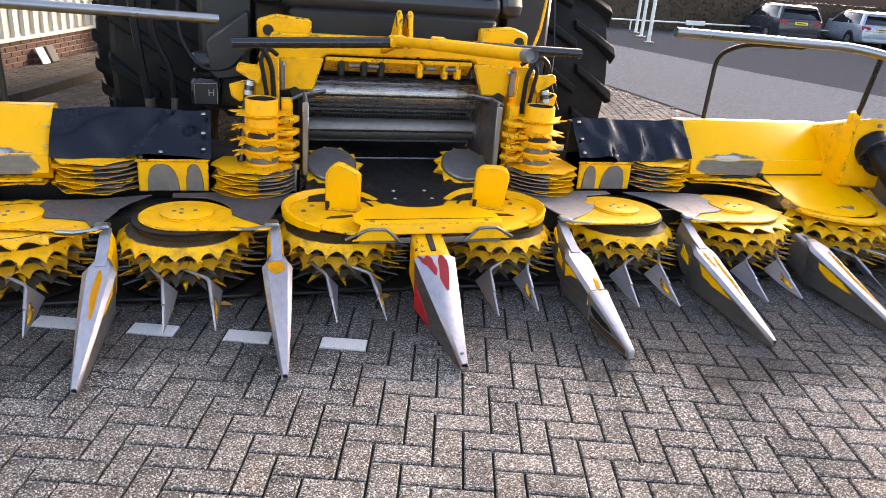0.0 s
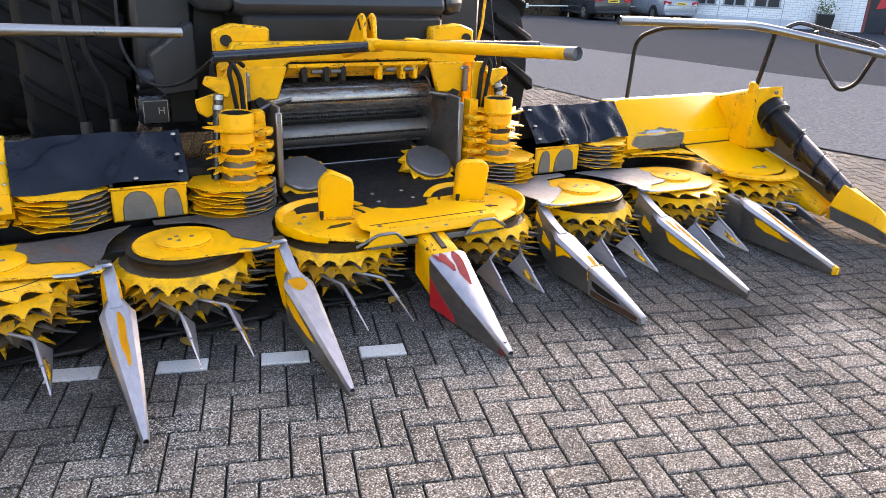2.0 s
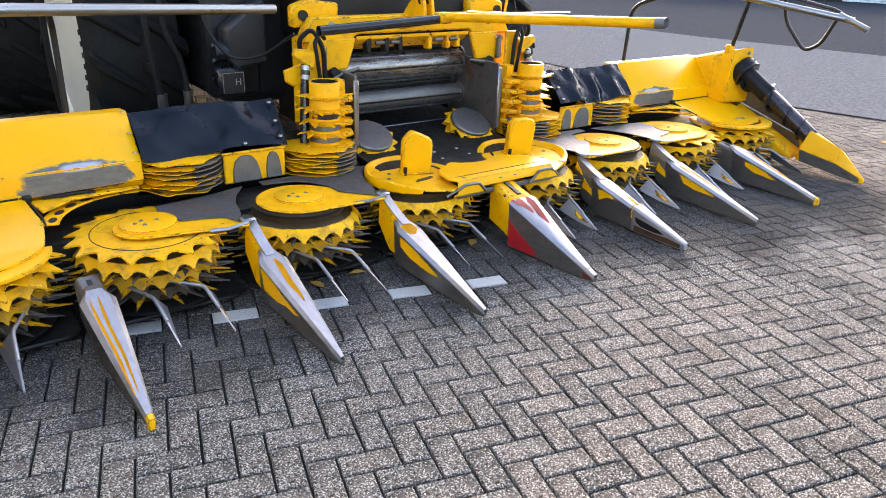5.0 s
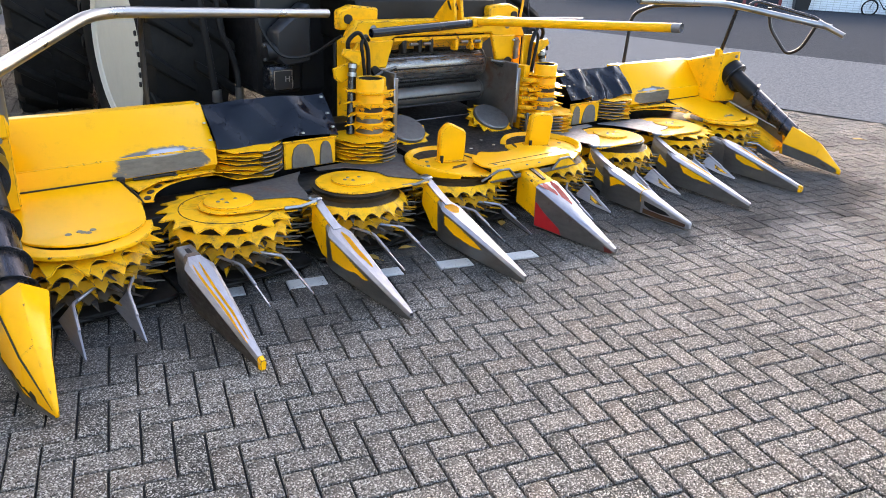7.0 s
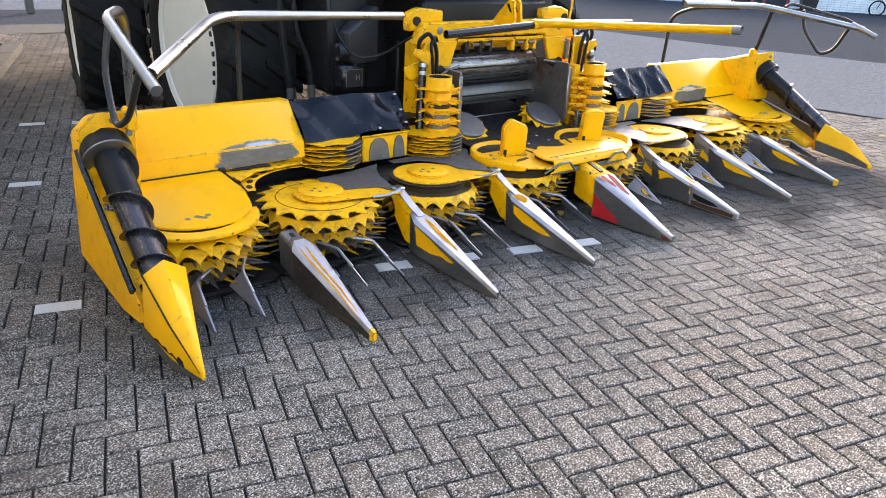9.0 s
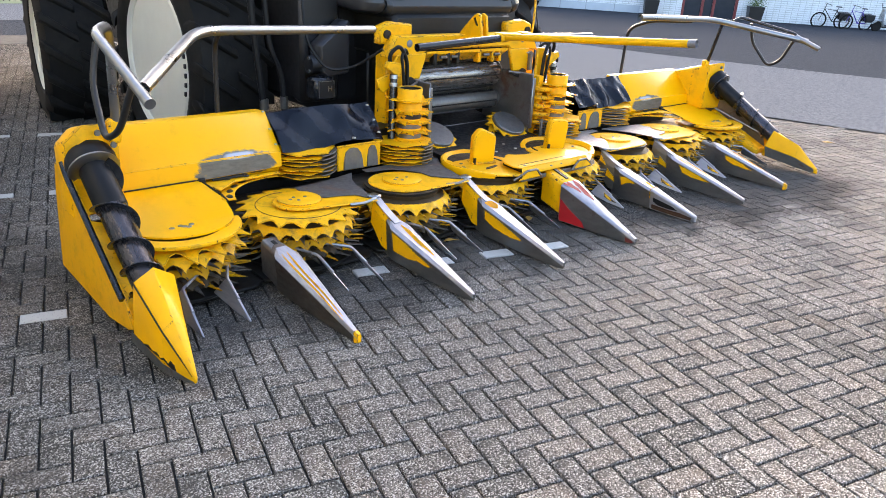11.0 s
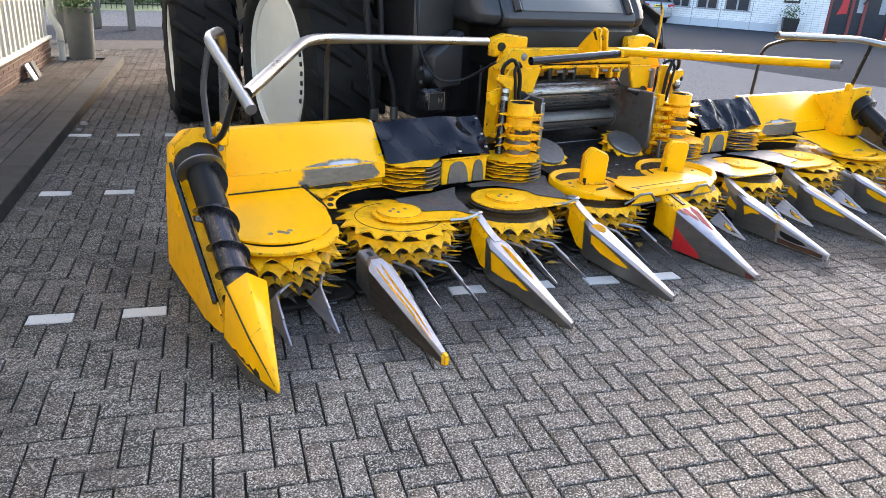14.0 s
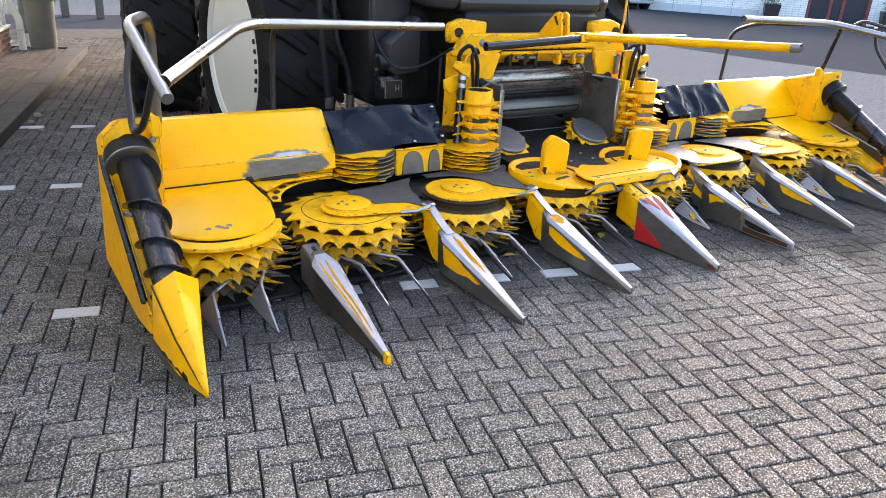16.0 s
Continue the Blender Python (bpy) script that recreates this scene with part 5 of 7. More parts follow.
        # side board with a black edging tube
        board = part("side_board", prism([(0.50, 0.12), (0.60, 0.25), (1.20, 0.655), (1.40, 0.66), (1.45, 0.50), (1.53, 0.06), (0.82, 0.042), (0.58, 0.085)], s * 3.082 - 0.006, s * 3.082 + 0.006, "x", 0.003), PAINT, header, "yellow side board with black edging")
        part("edging", tube([(s * 3.094, 1.235, 0.70), (s * 3.094, 1.20, 0.645), (s * 3.094, 0.59, 0.232)], 0.015, 8, 0.03), BLACK_GLOSS, board, "black rubber edging")
        part("inner_lining", prism([(0.60, 0.11), (0.64, 0.245), (1.18, 0.61), (1.40, 0.60), (1.48, 0.10), (0.84, 0.07)], s * 3.072 - 0.003, s * 3.072 + 0.003, "x", 0), STEEL_DARK, board, "dark steel lining")
        part("trough", loft([[(s * 2.93, 0.60, 0.13), (s * 3.066, 0.60, 0.15), (s * 3.066, 0.60, 0.10), (s * 2.93, 0.60, 0.09)],
                             [(s * 2.90, 1.20, 0.36), (s * 3.066, 1.20, 0.42), (s * 3.066, 1.20, 0.20), (s * 2.90, 1.20, 0.20)]], w=0.003), PAINT_WORN, board, "yellow trough below the auger")
        part("edge_strip", tube([(s * 2.935, 0.64, 0.305), (s * 2.890, 1.10, 0.455)], 0.008, 8), STEEL_TUBE, board, "bright steel strip beside the auger")
        # guard rail
        free = (-1.0, 1.603, 1.228) if s < 0 else (1.392, 1.137, 1.33)
        bend = (-2.45, 1.09, 1.305) if s < 0 else (2.60, 1.14, 1.30)
        rail = part("guard_rail", tube([free, bend, (s * 2.985, 0.40, 1.175)], 0.026, 14, 0.16, hollow=True), STEEL_TUBE, header, "galvanised tubular guard rail")
        if s < 0:
            post = [(-2.85, 1.17, 0.84), (-2.86, 1.10, 1.27), (-2.90, 1.00, 1.345), (-3.005, 0.82, 1.335), (-3.0, 0.30, 1.135)]
        else:
            post = [(2.885, 1.29, 0.80), (2.822, 1.155, 1.27)]
            part("rail_end", tube([(2.95, 0.50, 1.21), (2.965, 0.275, 1.125)], 0.022, 12, hollow=True), STEEL_TUBE, rail)
        part("rail_post", tube(post, 0.0225 if s < 0 else 0.017, 14, 0.06), STEEL_TUBE if s < 0 else BLACK_GLOSS, rail, "bent steel post")
        if s > 0:
            part("upper_bar", tube([(2.72, 1.00, 1.30), (2.80, 0.98, 1.335), (3.01, 0.55, 1.235), (2.985, 0.45, 1.19)], 0.013, 10, 0.05), BLACK_GLOSS, rail, "dark steel bar along the rail")
        lx = 3.035 if s < 0 else 2.975
        part("loop_handle", tube([(s * (lx - 0.06), 0.92, 1.285), (s * (lx - 0.02), 0.90, 1.12), (s * (lx + 0.01), 0.72, 0.915), (s * lx, 0.60 if s > 0 else 0.56, 0.98), (s * (lx - 0.02), 0.50 if s > 0 else 0.43, 1.20 if s > 0 else 1.18)], 0.014, 10, 0.07), BLACK, rail, "dark steel loop")
        part("rear_post", tube([(s * 2.075, 1.72, 0.60), (s * 2.075, 1.70, 1.17), (s * 2.12, 1.50, 1.26), (s * 2.25, 1.15, 1.285)], 0.015, 10, 0.09), BLACK, rail, "black bent support")
        part("post_bracket", box(s * 2.865 - 0.03, s * 2.865 + 0.03, 1.14 if s < 0 else 1.25, 1.19 if s < 0 else 1.31, 0.78, 0.90, 0.008), PAINT, rail)


def build_portal():
    """Yellow coupling frame over the intake, with its folding bars."""
    f = part("coupling_frame", prism([(-0.80, 1.02), (-0.72, 1.165), (0.72, 1.165), (0.80, 1.02), (0.46, 1.035), (0.44, 1.06), (-0.42, 1.06), (-0.46, 1.03)], 1.70, 1.80, "y", 0.006), PAINT, header, "yellow coupling frame over the intake")
    for s in (-1, 1):
        part("gusset", prism([(s * 0.685, 1.04), (s * 0.44, 1.04), (s * 0.50, 0.86), (s * 0.665, 0.86)], 1.685, 1.72, "y", 0.005), PAINT, f)
        part("upright", box(s * 0.74 - 0.045, s * 0.74 + 0.045, 1.72, 1.86, 0.40, 1.05, 0.006), PAINT_WORN, f, "chipped yellow upright")
        part("upright_plate", prism([(s * 0.69, 0.50), (s * 0.84, 0.50), (s * 0.82, 0.98), (s * 0.78, 1.05), (s * 0.69, 1.05)], 1.60, 1.625, "y", 0.004), PAINT, f)
        part("ear", prism([(s * 0.50, 1.12), (s * 0.50, 1.235), (s * 0.70, 1.255), (s * 0.80, 1.22), (s * 0.80, 1.10)], 1.79, 1.87, "y", 0.008), PAINT, f, "yellow ear with an oval hole")
        part("ear_hole", cyl((s * 0.74, 1.775, 1.17), (s * 0.74, 1.79, 1.17), 0.03, n=16), DARK_CAVITY, f)
        part("bracket", prism([(1.42, 0.70), (1.60, 0.66), (1.62, 0.80), (1.46, 0.76)], s * 0.81 - 0.01, s * 0.81 + 0.01, "x", 0.003), PAINT, f)
        bolts(f, [(s * 0.58, 1.80, 1.12), (s * 0.66, 1.684, 1.0)], 0.014, 0.01, Matrix())
        part("pin", cyl((s * 0.675, 1.66, 0.87), (s * 0.675, 1.66, 1.0), 0.018, n=12), STEEL_DARK, f)
        # hydraulic cylinder and hose
        part("cylinder", cyl((s * 0.90, 1.50, 0.50), (s * 0.845, 1.56, 0.93), 0.026, n=14), BLACK_GLOSS, f, "black hydraulic cylinder")
        part("cylinder_collar", cyl((s * 0.857, 1.548, 0.85), (s * 0.853, 1.552, 0.875), 0.029, n=14), STEEL_TUBE, f)
        part("cylinder_collar", cyl((s * 0.849, 1.556, 0.90), (s * 0.845, 1.56, 0.925), 0.029, n=14), STEEL_TUBE, f)
        part("hose", tube([(s * 0.83, 1.60, 0.95), (s * 0.88, 1.58, 1.06), (s * 0.80, 1.56, 1.13), (s * 0.73, 1.56, 1.02), (s * 0.71, 1.57, 0.60)], 0.014, 8, 0.08), HOSE, f)
        part("latch", prism([(s * 0.80, 0.90), (s * 0.92, 0.98), (s * 0.90, 1.02), (s * 0.76, 1.00)], 1.55, 1.59, "y", 0.004), PAINT_WORN, f)
    # lower lip of the beam with ragged hooks, and the pair of lugs
    lip = part("lower_lip", loft([[(-0.43, 1.70, 1.03), (0.43, 1.70, 1.03), (0.43, 1.70, 1.05), (-0.43, 1.70, 1.05)], [(-0.43, 1.80, 0.96), (0.43, 1.80, 0.96), (0.43, 1.83, 0.98), (-0.43, 1.83, 0.98)]]), PAINT_EDGE, f, "chipped yellow lip")
    for x in (-0.34, -0.21, -0.11, 0.12, 0.27, 0.35):
        part("hook", box(x - 0.018, x + 0.018, 1.70, 1.76, 0.945, 1.04, 0.005), DARK_CAVITY if x < -0.1 else PAINT_EDGE, lip)
    for x in (-0.045, 0.015):
        lug = part("lug", prism([(1.52, 1.13), (1.80, 1.13), (1.72, 1.22), (1.62, 1.315), (1.585, 1.33), (1.55, 1.31)], x - 0.012, x + 0.012, "x", 0.004), PAINT, f, "yellow lug plate")
        part("lug_slot", prism([(1.565, 1.24), (1.585, 1.24), (1.62, 1.29), (1.60, 1.30)], x - 0.014, x + 0.014, "x", 0), DARK_CAVITY, lug)
    for s in (-1, 1):
        part("paint_spot", lathe([(0, 0.002), (0.024, 0.002), (0.027, 0.0), (0.0, 0.0)], 20), PALE_PLATE, f, "pale rubbed disc", Matrix.Translation((s * 0.60, 1.6985, 1.112)) @ Matrix.Rotation(math.pi / 2, 4, "X"))
        part("catch", prism([(s * 0.64, 0.865), (s * 0.60, 0.885), (s * 0.545, 0.842), (s * 0.44, 0.868), (s * 0.43, 0.855), (s * 0.53, 0.815), (s * 0.575, 0.80), (s * 0.62, 0.825)], 1.655, 1.685, "y", 0.004), DARK_CAVITY, f, "dark oily catch")
        part("catch_rod", tube([(s * 0.43, 1.67, 0.865), (s * 0.56, 1.645, 0.846), (s * 0.63, 1.64, 0.815)], 0.010, 8), STEEL_DARK, f)
        part("bar_slot", box(s * 0.685 - 0.022, s * 0.685 + 0.022, 1.672, 1.684, 0.86, 1.02, 0.003), STEEL_DARK, f, "rusty slotted bar")
        for z in (0.885, 0.995):
            part("slot_bolt", cyl((s * 0.685, 1.652, z), (s * 0.685, 1.674, z), 0.016, n=8), STEEL_DARK, f)
        part("hose", tube([(s * 0.70, 1.60, 1.06), (s * 0.745, 1.57, 1.10), (s * 0.79, 1.55, 1.05), (s * 0.765, 1.55, 0.90), (s * 0.74, 1.56, 0.70)], 0.012, 8, 0.06), HOSE, f)
        part("arm", prism([(s * 0.83, 0.93), (s * 0.955, 0.895), (s * 0.945, 0.83), (s * 0.90, 0.80), (s * 0.84, 0.83)], 1.60, 1.63, "y", 0.004), PAINT, f, "yellow arm plate")
    for x in (-0.27, -0.16, 0.18, 0.30):
        part("hook_pin", cyl((x - 0.03, 1.695, 1.005), (x + 0.03, 1.695, 1.005), 0.012, n=10), STEEL_DARK, lip)
    # black cross bar and the yellow pole that points forward
    bar = part("cross_bar", tube([(-0.93, 1.225, 1.155), (-0.14, 1.25, 1.19)], 0.026, 16, hollow=True), BLACK_GLOSS, header, "black folding cross bar")
    part("bar_half", tube([(-0.02, 1.25, 1.195), (0.90, 1.243, 1.180)], 0.026, 16, hollow=True), BLACK_GLOSS, bar)
    part("hinge_block", box(-0.16, -0.07, 1.21, 1.30, 1.165, 1.225, 0.008), PAINT_WORN, bar)
    part("stay", tube([(-0.10, 1.30, 1.19), (-0.10, 1.70, 1.10)], 0.022, 10), PAINT, bar)
    part("forward_pole", tube([(-0.12, 1.24, 1.20), (0.065, -0.14, 1.312)], 0.024, 14, hollow=True), PAINT, bar, "long yellow pole with a pale open end")
    part("pole_brace", tube([(0.10, 1.238, 1.205), (0.060, -0.02, 1.306)], 0.019, 12), PAINT, bar, "yellow brace beside the pole")
    part("brace_block", box(0.06, 0.135, 1.20, 1.285, 1.178, 1.228, 0.006), PAINT_WORN, bar)
    part("pole_end", tube([(0.0595, -0.10, 1.3088), (0.066, -0.148, 1.3128)], 0.0248, 14, hollow=True), PALE_PLATE, bar, "pale pole end")


build_dividers()
build_prongs()
build_drums()
build_guards()
build_rear()
build_ends()
build_portal()


# ---- forage harvester ----
COWL_TOP = plain("satin_grey_plastic", (0.11, 0.11, 0.115), 0.34, 0, 0.12, 3)
harvester = thing("forage_harvester", "black and dark grey forage harvester behind the header", "harvester")


def wheel(x, y, z, r, wide, rim_r, s, turn=0.0, label="large lugged tyre on a white rim"):
    """A driven wheel: s tells on which side its outer face lies."""
    m = pose(x, y, z, 0, 0, turn) @ Matrix.Rotation(s * math.pi / 2, 4, "Y")
    h = wide / 2
    sh = r * 0.93
    tyre = part("wheel", lathe([(rim_r, -h * 0.8), (rim_r * 1.12, -h), (r * 0.80, -h * 1.08), (sh, -h * 0.9), (r * 0.95, -h * 0.5), (r * 0.955, 0), (r * 0.95, h * 0.5), (sh, h * 0.9), (r * 0.80, h * 1.08), (rim_r * 1.12, h), (rim_r, h * 0.8)], 48), RUBBER, harvester, label, m)
    lug = finish(loft([[(r * 0.93, -0.04, 0.0), (r * 0.93, 0.04, 0.0), (r, 0.030, 0.0), (r, -0.030, 0.0)],
                       [(r * 0.92, 0.06, h * 0.55), (r * 0.92, 0.155, h * 0.55), (r * 0.995, 0.14, h * 0.55), (r * 0.995, 0.075, h * 0.55)],
                       [(r * 0.86, 0.15, h * 1.04), (r * 0.86, 0.26, h * 1.04), (r * 0.97, 0.245, h * 1.02), (r * 0.97, 0.165, h * 1.02)],
                       [(r * 0.80, 0.17, h * 1.10), (r * 0.80, 0.24, h * 1.10), (r * 0.84, 0.23, h * 1.10), (r * 0.84, 0.18, h * 1.10)]], w=0.006), 35)
    count = 18
    for k in range(count):
        a = 360 * k / count
        part("tyre_lug", lug, RUBBER, tyre, "", pose(0, 0, 0, 0, 0, a))
        part("tyre_lug", lug, RUBBER, tyre, "", pose(0, 0, 0, 180, 0, a + 180 / count))
    rim = part("rim", lathe([(rim_r * 1.03, h * 0.86), (rim_r * 1.06, h * 0.93), (rim_r * 1.03, h * 0.97), (rim_r * 0.97, h * 0.90), (rim_r * 0.93, h * 0.55), (rim_r * 0.90, h * 0.1), (rim_r * 0.62, -h * 0.1), (rim_r * 0.30, 0.0), (0.0, 0.0)], 48), WHITE_RIM, tyre, "white painted dished rim")
    for k in range(6):
        a = radians(-72 - 7 * k)
        part("rim_clip", box(-0.012, 0.012, -0.018, 0.018, -0.014, 0.014, 0.003), BLACK, tyre, "", Matrix.Rotation(a, 4, "Z") @ Matrix.Translation((rim_r * 1.01, 0, h * 0.97)))
    return tyre


def build_harvester():
    wheel(-1.42, 3.60, 0.78, 0.92, 0.58, 0.585, -1)
    wheel(1.47, 3.40, 0.79, 0.94, 0.60, 0.585, 1)
    wheel(-1.78, 5.60, 0.68, 0.80, 0.58, 0.42, -1, -9, "steering wheel tyre behind")
    wheel(1.74, 5.60, 0.64, 0.74, 0.50, 0.36, 1, -20, "steering wheel tyre behind")
    part("chassis", box(-1.05, 1.05, 2.35, 8.6, 0.55, 1.5, 0.05), BLACK, harvester, "black chassis and engine body")
    part("upper_body", box(-1.48, 1.48, 2.75, 8.8, 1.72, 3.75, 0.12), COWL, harvester, "dark grey upper body and cab")
    part("axle", cyl((-1.3, 3.6, 0.80), (1.3, 3.4, 0.80), 0.17, n=20), BLACK, harvester)
    # front cowl with a rounded lower edge
    part("front_cowl", loft([[(x, 1.93, 1.27), (x, 1.86, 1.32), (x, 1.87, 1.385), (x, 2.08, 1.70), (x, 2.45, 2.25), (x, 2.75, 1.27)] for x in (-0.66, -0.60, 0.58, 0.64)], w=0.03), COWL, harvester, "rounded dark plastic front cowl")
    part("cowl_plate", loft([[(x, 1.885, 1.400), (x, 2.085, 1.700), (x, 2.445, 2.235), (x, 2.440, 2.243), (x, 2.077, 1.708), (x, 1.877, 1.408)] for x in (-0.50, 0.48)], w=0.002), COWL_TOP, harvester, "grey sloping cover plate")
    for s in (-1, 1):
        part("cowl_rib", tube([(s * 0.55, 1.875, 1.40), (s * 0.54, 2.08, 1.707), (s * 0.52, 2.45, 2.255)], 0.030, 8, 0.1), BLACK, harvester)
        part("cowl_corner", loft([[(s * x, 1.93 + d, 1.29), (s * x, 1.88 + d, 1.34), (s * x, 1.89 + d, 1.40), (s * x, 2.10 + d, 1.71), (s * x, 2.48 + d, 2.28), (s * x, 2.75 + d, 1.36)] for x, d in ((0.66, 0.0), (0.76, 0.03), (0.83, 0.12))], w=0.025), COWL, harvester)
        part("fender", loft([[(s * 1.05, y, z), (s * 1.70, y, z), (s * 1.70, y + 0.02, z + 0.04), (s * 1.05, y + 0.02, z + 0.04)] for y, z in ((2.55, 1.62), (2.9, 1.80), (3.5, 1.86), (4.2, 1.72))], w=0.008), BLACK, harvester, "black mudguard")
        part("side_panel", box(min(s * 0.80, s * 1.14), max(s * 0.80, s * 1.14), 2.28, 2.42, 0.62, 1.55, 0.02), BLACK, harvester, "dark panel beside the intake")
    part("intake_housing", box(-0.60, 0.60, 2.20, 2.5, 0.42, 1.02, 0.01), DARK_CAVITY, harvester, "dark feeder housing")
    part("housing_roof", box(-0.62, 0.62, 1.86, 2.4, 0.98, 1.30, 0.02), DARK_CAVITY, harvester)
    for z, y, r, mat in ((0.815, 1.95, 0.100, STEEL_ROLLER), (0.60, 1.93, 0.072, STEEL_DARK), (0.690, 2.04, 0.05, STEEL_DARK)):
        roll = part("feed_roller", cyl((-0.53, y, z), (0.53, y, z), r, n=24, w=0.006), mat, harvester, "polished steel feed roller")
        comb = []
        for q in range(45):
            comb += [(-0.515 + 0.0229 * q, r + 0.004), (-0.509 + 0.0229 * q, r + 0.012), (-0.500 + 0.0229 * q, r + 0.012), (-0.494 + 0.0229 * q, r + 0.004)]
        bar_mesh = finish(prism([(-0.52, r - 0.006)] + comb + [(0.52, r - 0.006)], -0.005, 0.005, "y", 0), 30)
        for k in range(5):
            part("roller_bar", bar_mesh, FLOOR_STEEL, roll, "serrated bar", Matrix.Translation((0, y, z)) @ Matrix.Rotation(radians(72 * k + 20), 4, "X"))
        for e in (-1, 1):
            part("roller_flange", lathe([(0.02, 0), (r * 1.10, 0), (r * 1.10, 0.012), (0.02, 0.012)], 28), STEEL_DARK, roll, "", Matrix.Translation((e * 0.532, y, z)) @ Matrix.Rotation(math.pi / 2, 4, "Y"))
    # gear case with its lettering plate, hoses and couplings left of the intake
    part("side_cover", prism([(-1.085, 1.06), (-0.86, 1.235), (-0.835, 1.235), (-0.835, 0.86), (-1.03, 0.835), (-1.085, 0.885)], 2.10, 2.26, "y", 0.010), COWL, harvester, "angular dark side cover")
    pump = part("pump", cyl((-1.155, 2.16, 0.93), (-1.075, 2.16, 0.93), 0.062, n=20, w=0.006), BLACK, harvester, "black pump")
    for z in (0.885, 0.975):
        part("pump_bolt", cyl((-1.168, 2.14, z), (-1.154, 2.14, z), 0.012, n=8), STEEL_DARK, pump)
    box_ = part("valve_box", box(-1.18, -1.01, 2.02, 2.16, 0.69, 0.85, 0.012), BLACK_GLOSS, harvester, "black box with a pale letter plate")
    plate = part("letter_plate", box(-1.165, -1.025, 2.016, 2.0195, 0.705, 0.835, 0.001), BLACK, box_)
    for x0, x1, z0, z1 in ((-1.16, -1.03, 0.826, 0.829), (-1.16, -1.157, 0.71, 0.829), (-1.033, -1.03, 0.71, 0.829)):
        part("plate_line", box(x0, x1, 2.0135, 2.0158, z0, z1, 0), ZINC, box_)
    cu = bpy.data.curves.new("letter", "FONT")
    cu.body, cu.size, cu.extrude = "H", 0.055, 0.001
    letter = new("letter", cu)
    letter.data.materials.append(ZINC)
    letter.parent = box_
    letter.matrix_basis = pose(-1.085, 2.0145, 0.755, 90, 0, 0)
    for pts, r in (([(-1.42, 2.30, 1.45), (-1.40, 2.28, 1.05), (-1.30, 2.28, 0.85), (-1.29, 2.28, 0.55)], 0.020), ([(-1.52, 2.32, 1.5), (-1.50, 2.30, 1.1), (-1.44, 2.30, 0.6)], 0.024),
                   ([(-1.22, 2.15, 1.5), (-1.24, 2.05, 1.1), (-1.12, 1.98, 0.91), (-0.95, 1.90, 0.93), (-0.84, 1.70, 1.08)], 0.010), ([(1.02, 2.0, 1.5), (1.03, 1.9, 1.1), (0.96, 1.75, 0.95), (0.98, 1.62, 0.80)], 0.006)):
        part("hose", tube(pts, r, 8, 0.18), HOSE, harvester)
    part("coupling", cyl((-1.29, 2.28, 0.60), (-1.29, 2.28, 0.69), 0.028, n=12), STEEL_TUBE, harvester)
    part("coupling", cyl((-1.44, 2.30, 0.60), (-1.44, 2.30, 0.68), 0.032, n=12), STEEL_TUBE, harvester)
    part("lever", tube([(0.80, 1.80, 0.98), (0.90, 1.86, 1.25), (0.94, 1.90, 1.45)], 0.010, 8), PAINT, harvester, "yellow lever")
    part("ring_hose", tube([(0.88 + 0.05 * math.cos(q), 1.58, 0.93 + 0.05 * math.sin(q)) for q in [k * 0.4 for k in range(15)]], 0.010, 8), HOSE, harvester)


build_harvester()


# ---- kerb, shed and street furniture on the far left ----
def frame_of(a, d):
    return Matrix.Translation(a) @ Matrix.Rotation(math.atan2(d.y, d.x), 4, "Z")


kerb_m = frame_of(KERB_A, KERB_D)            # x along the kerb, y to its far side
BRICK = plain("brown_brick", (0.085, 0.052, 0.042), 0.85, 0, 0.4, 8, 0.4)
MORTAR = plain("grey_mortar", (0.22, 0.21, 0.19), 0.9)
POT = plain("concrete_planter", (0.11, 0.11, 0.10), 0.8, 0, 0.25, 4, 0.3)
CLAD = plain("cream_cladding", (0.50, 0.50, 0.44), 0.5, 0, 0.08, 2)


for stone in (KERB, BRICK, MORTAR, POT):
    stone.node_tree.nodes["Principled BSDF"].inputs["Specular IOR Level"].default_value = 0.08


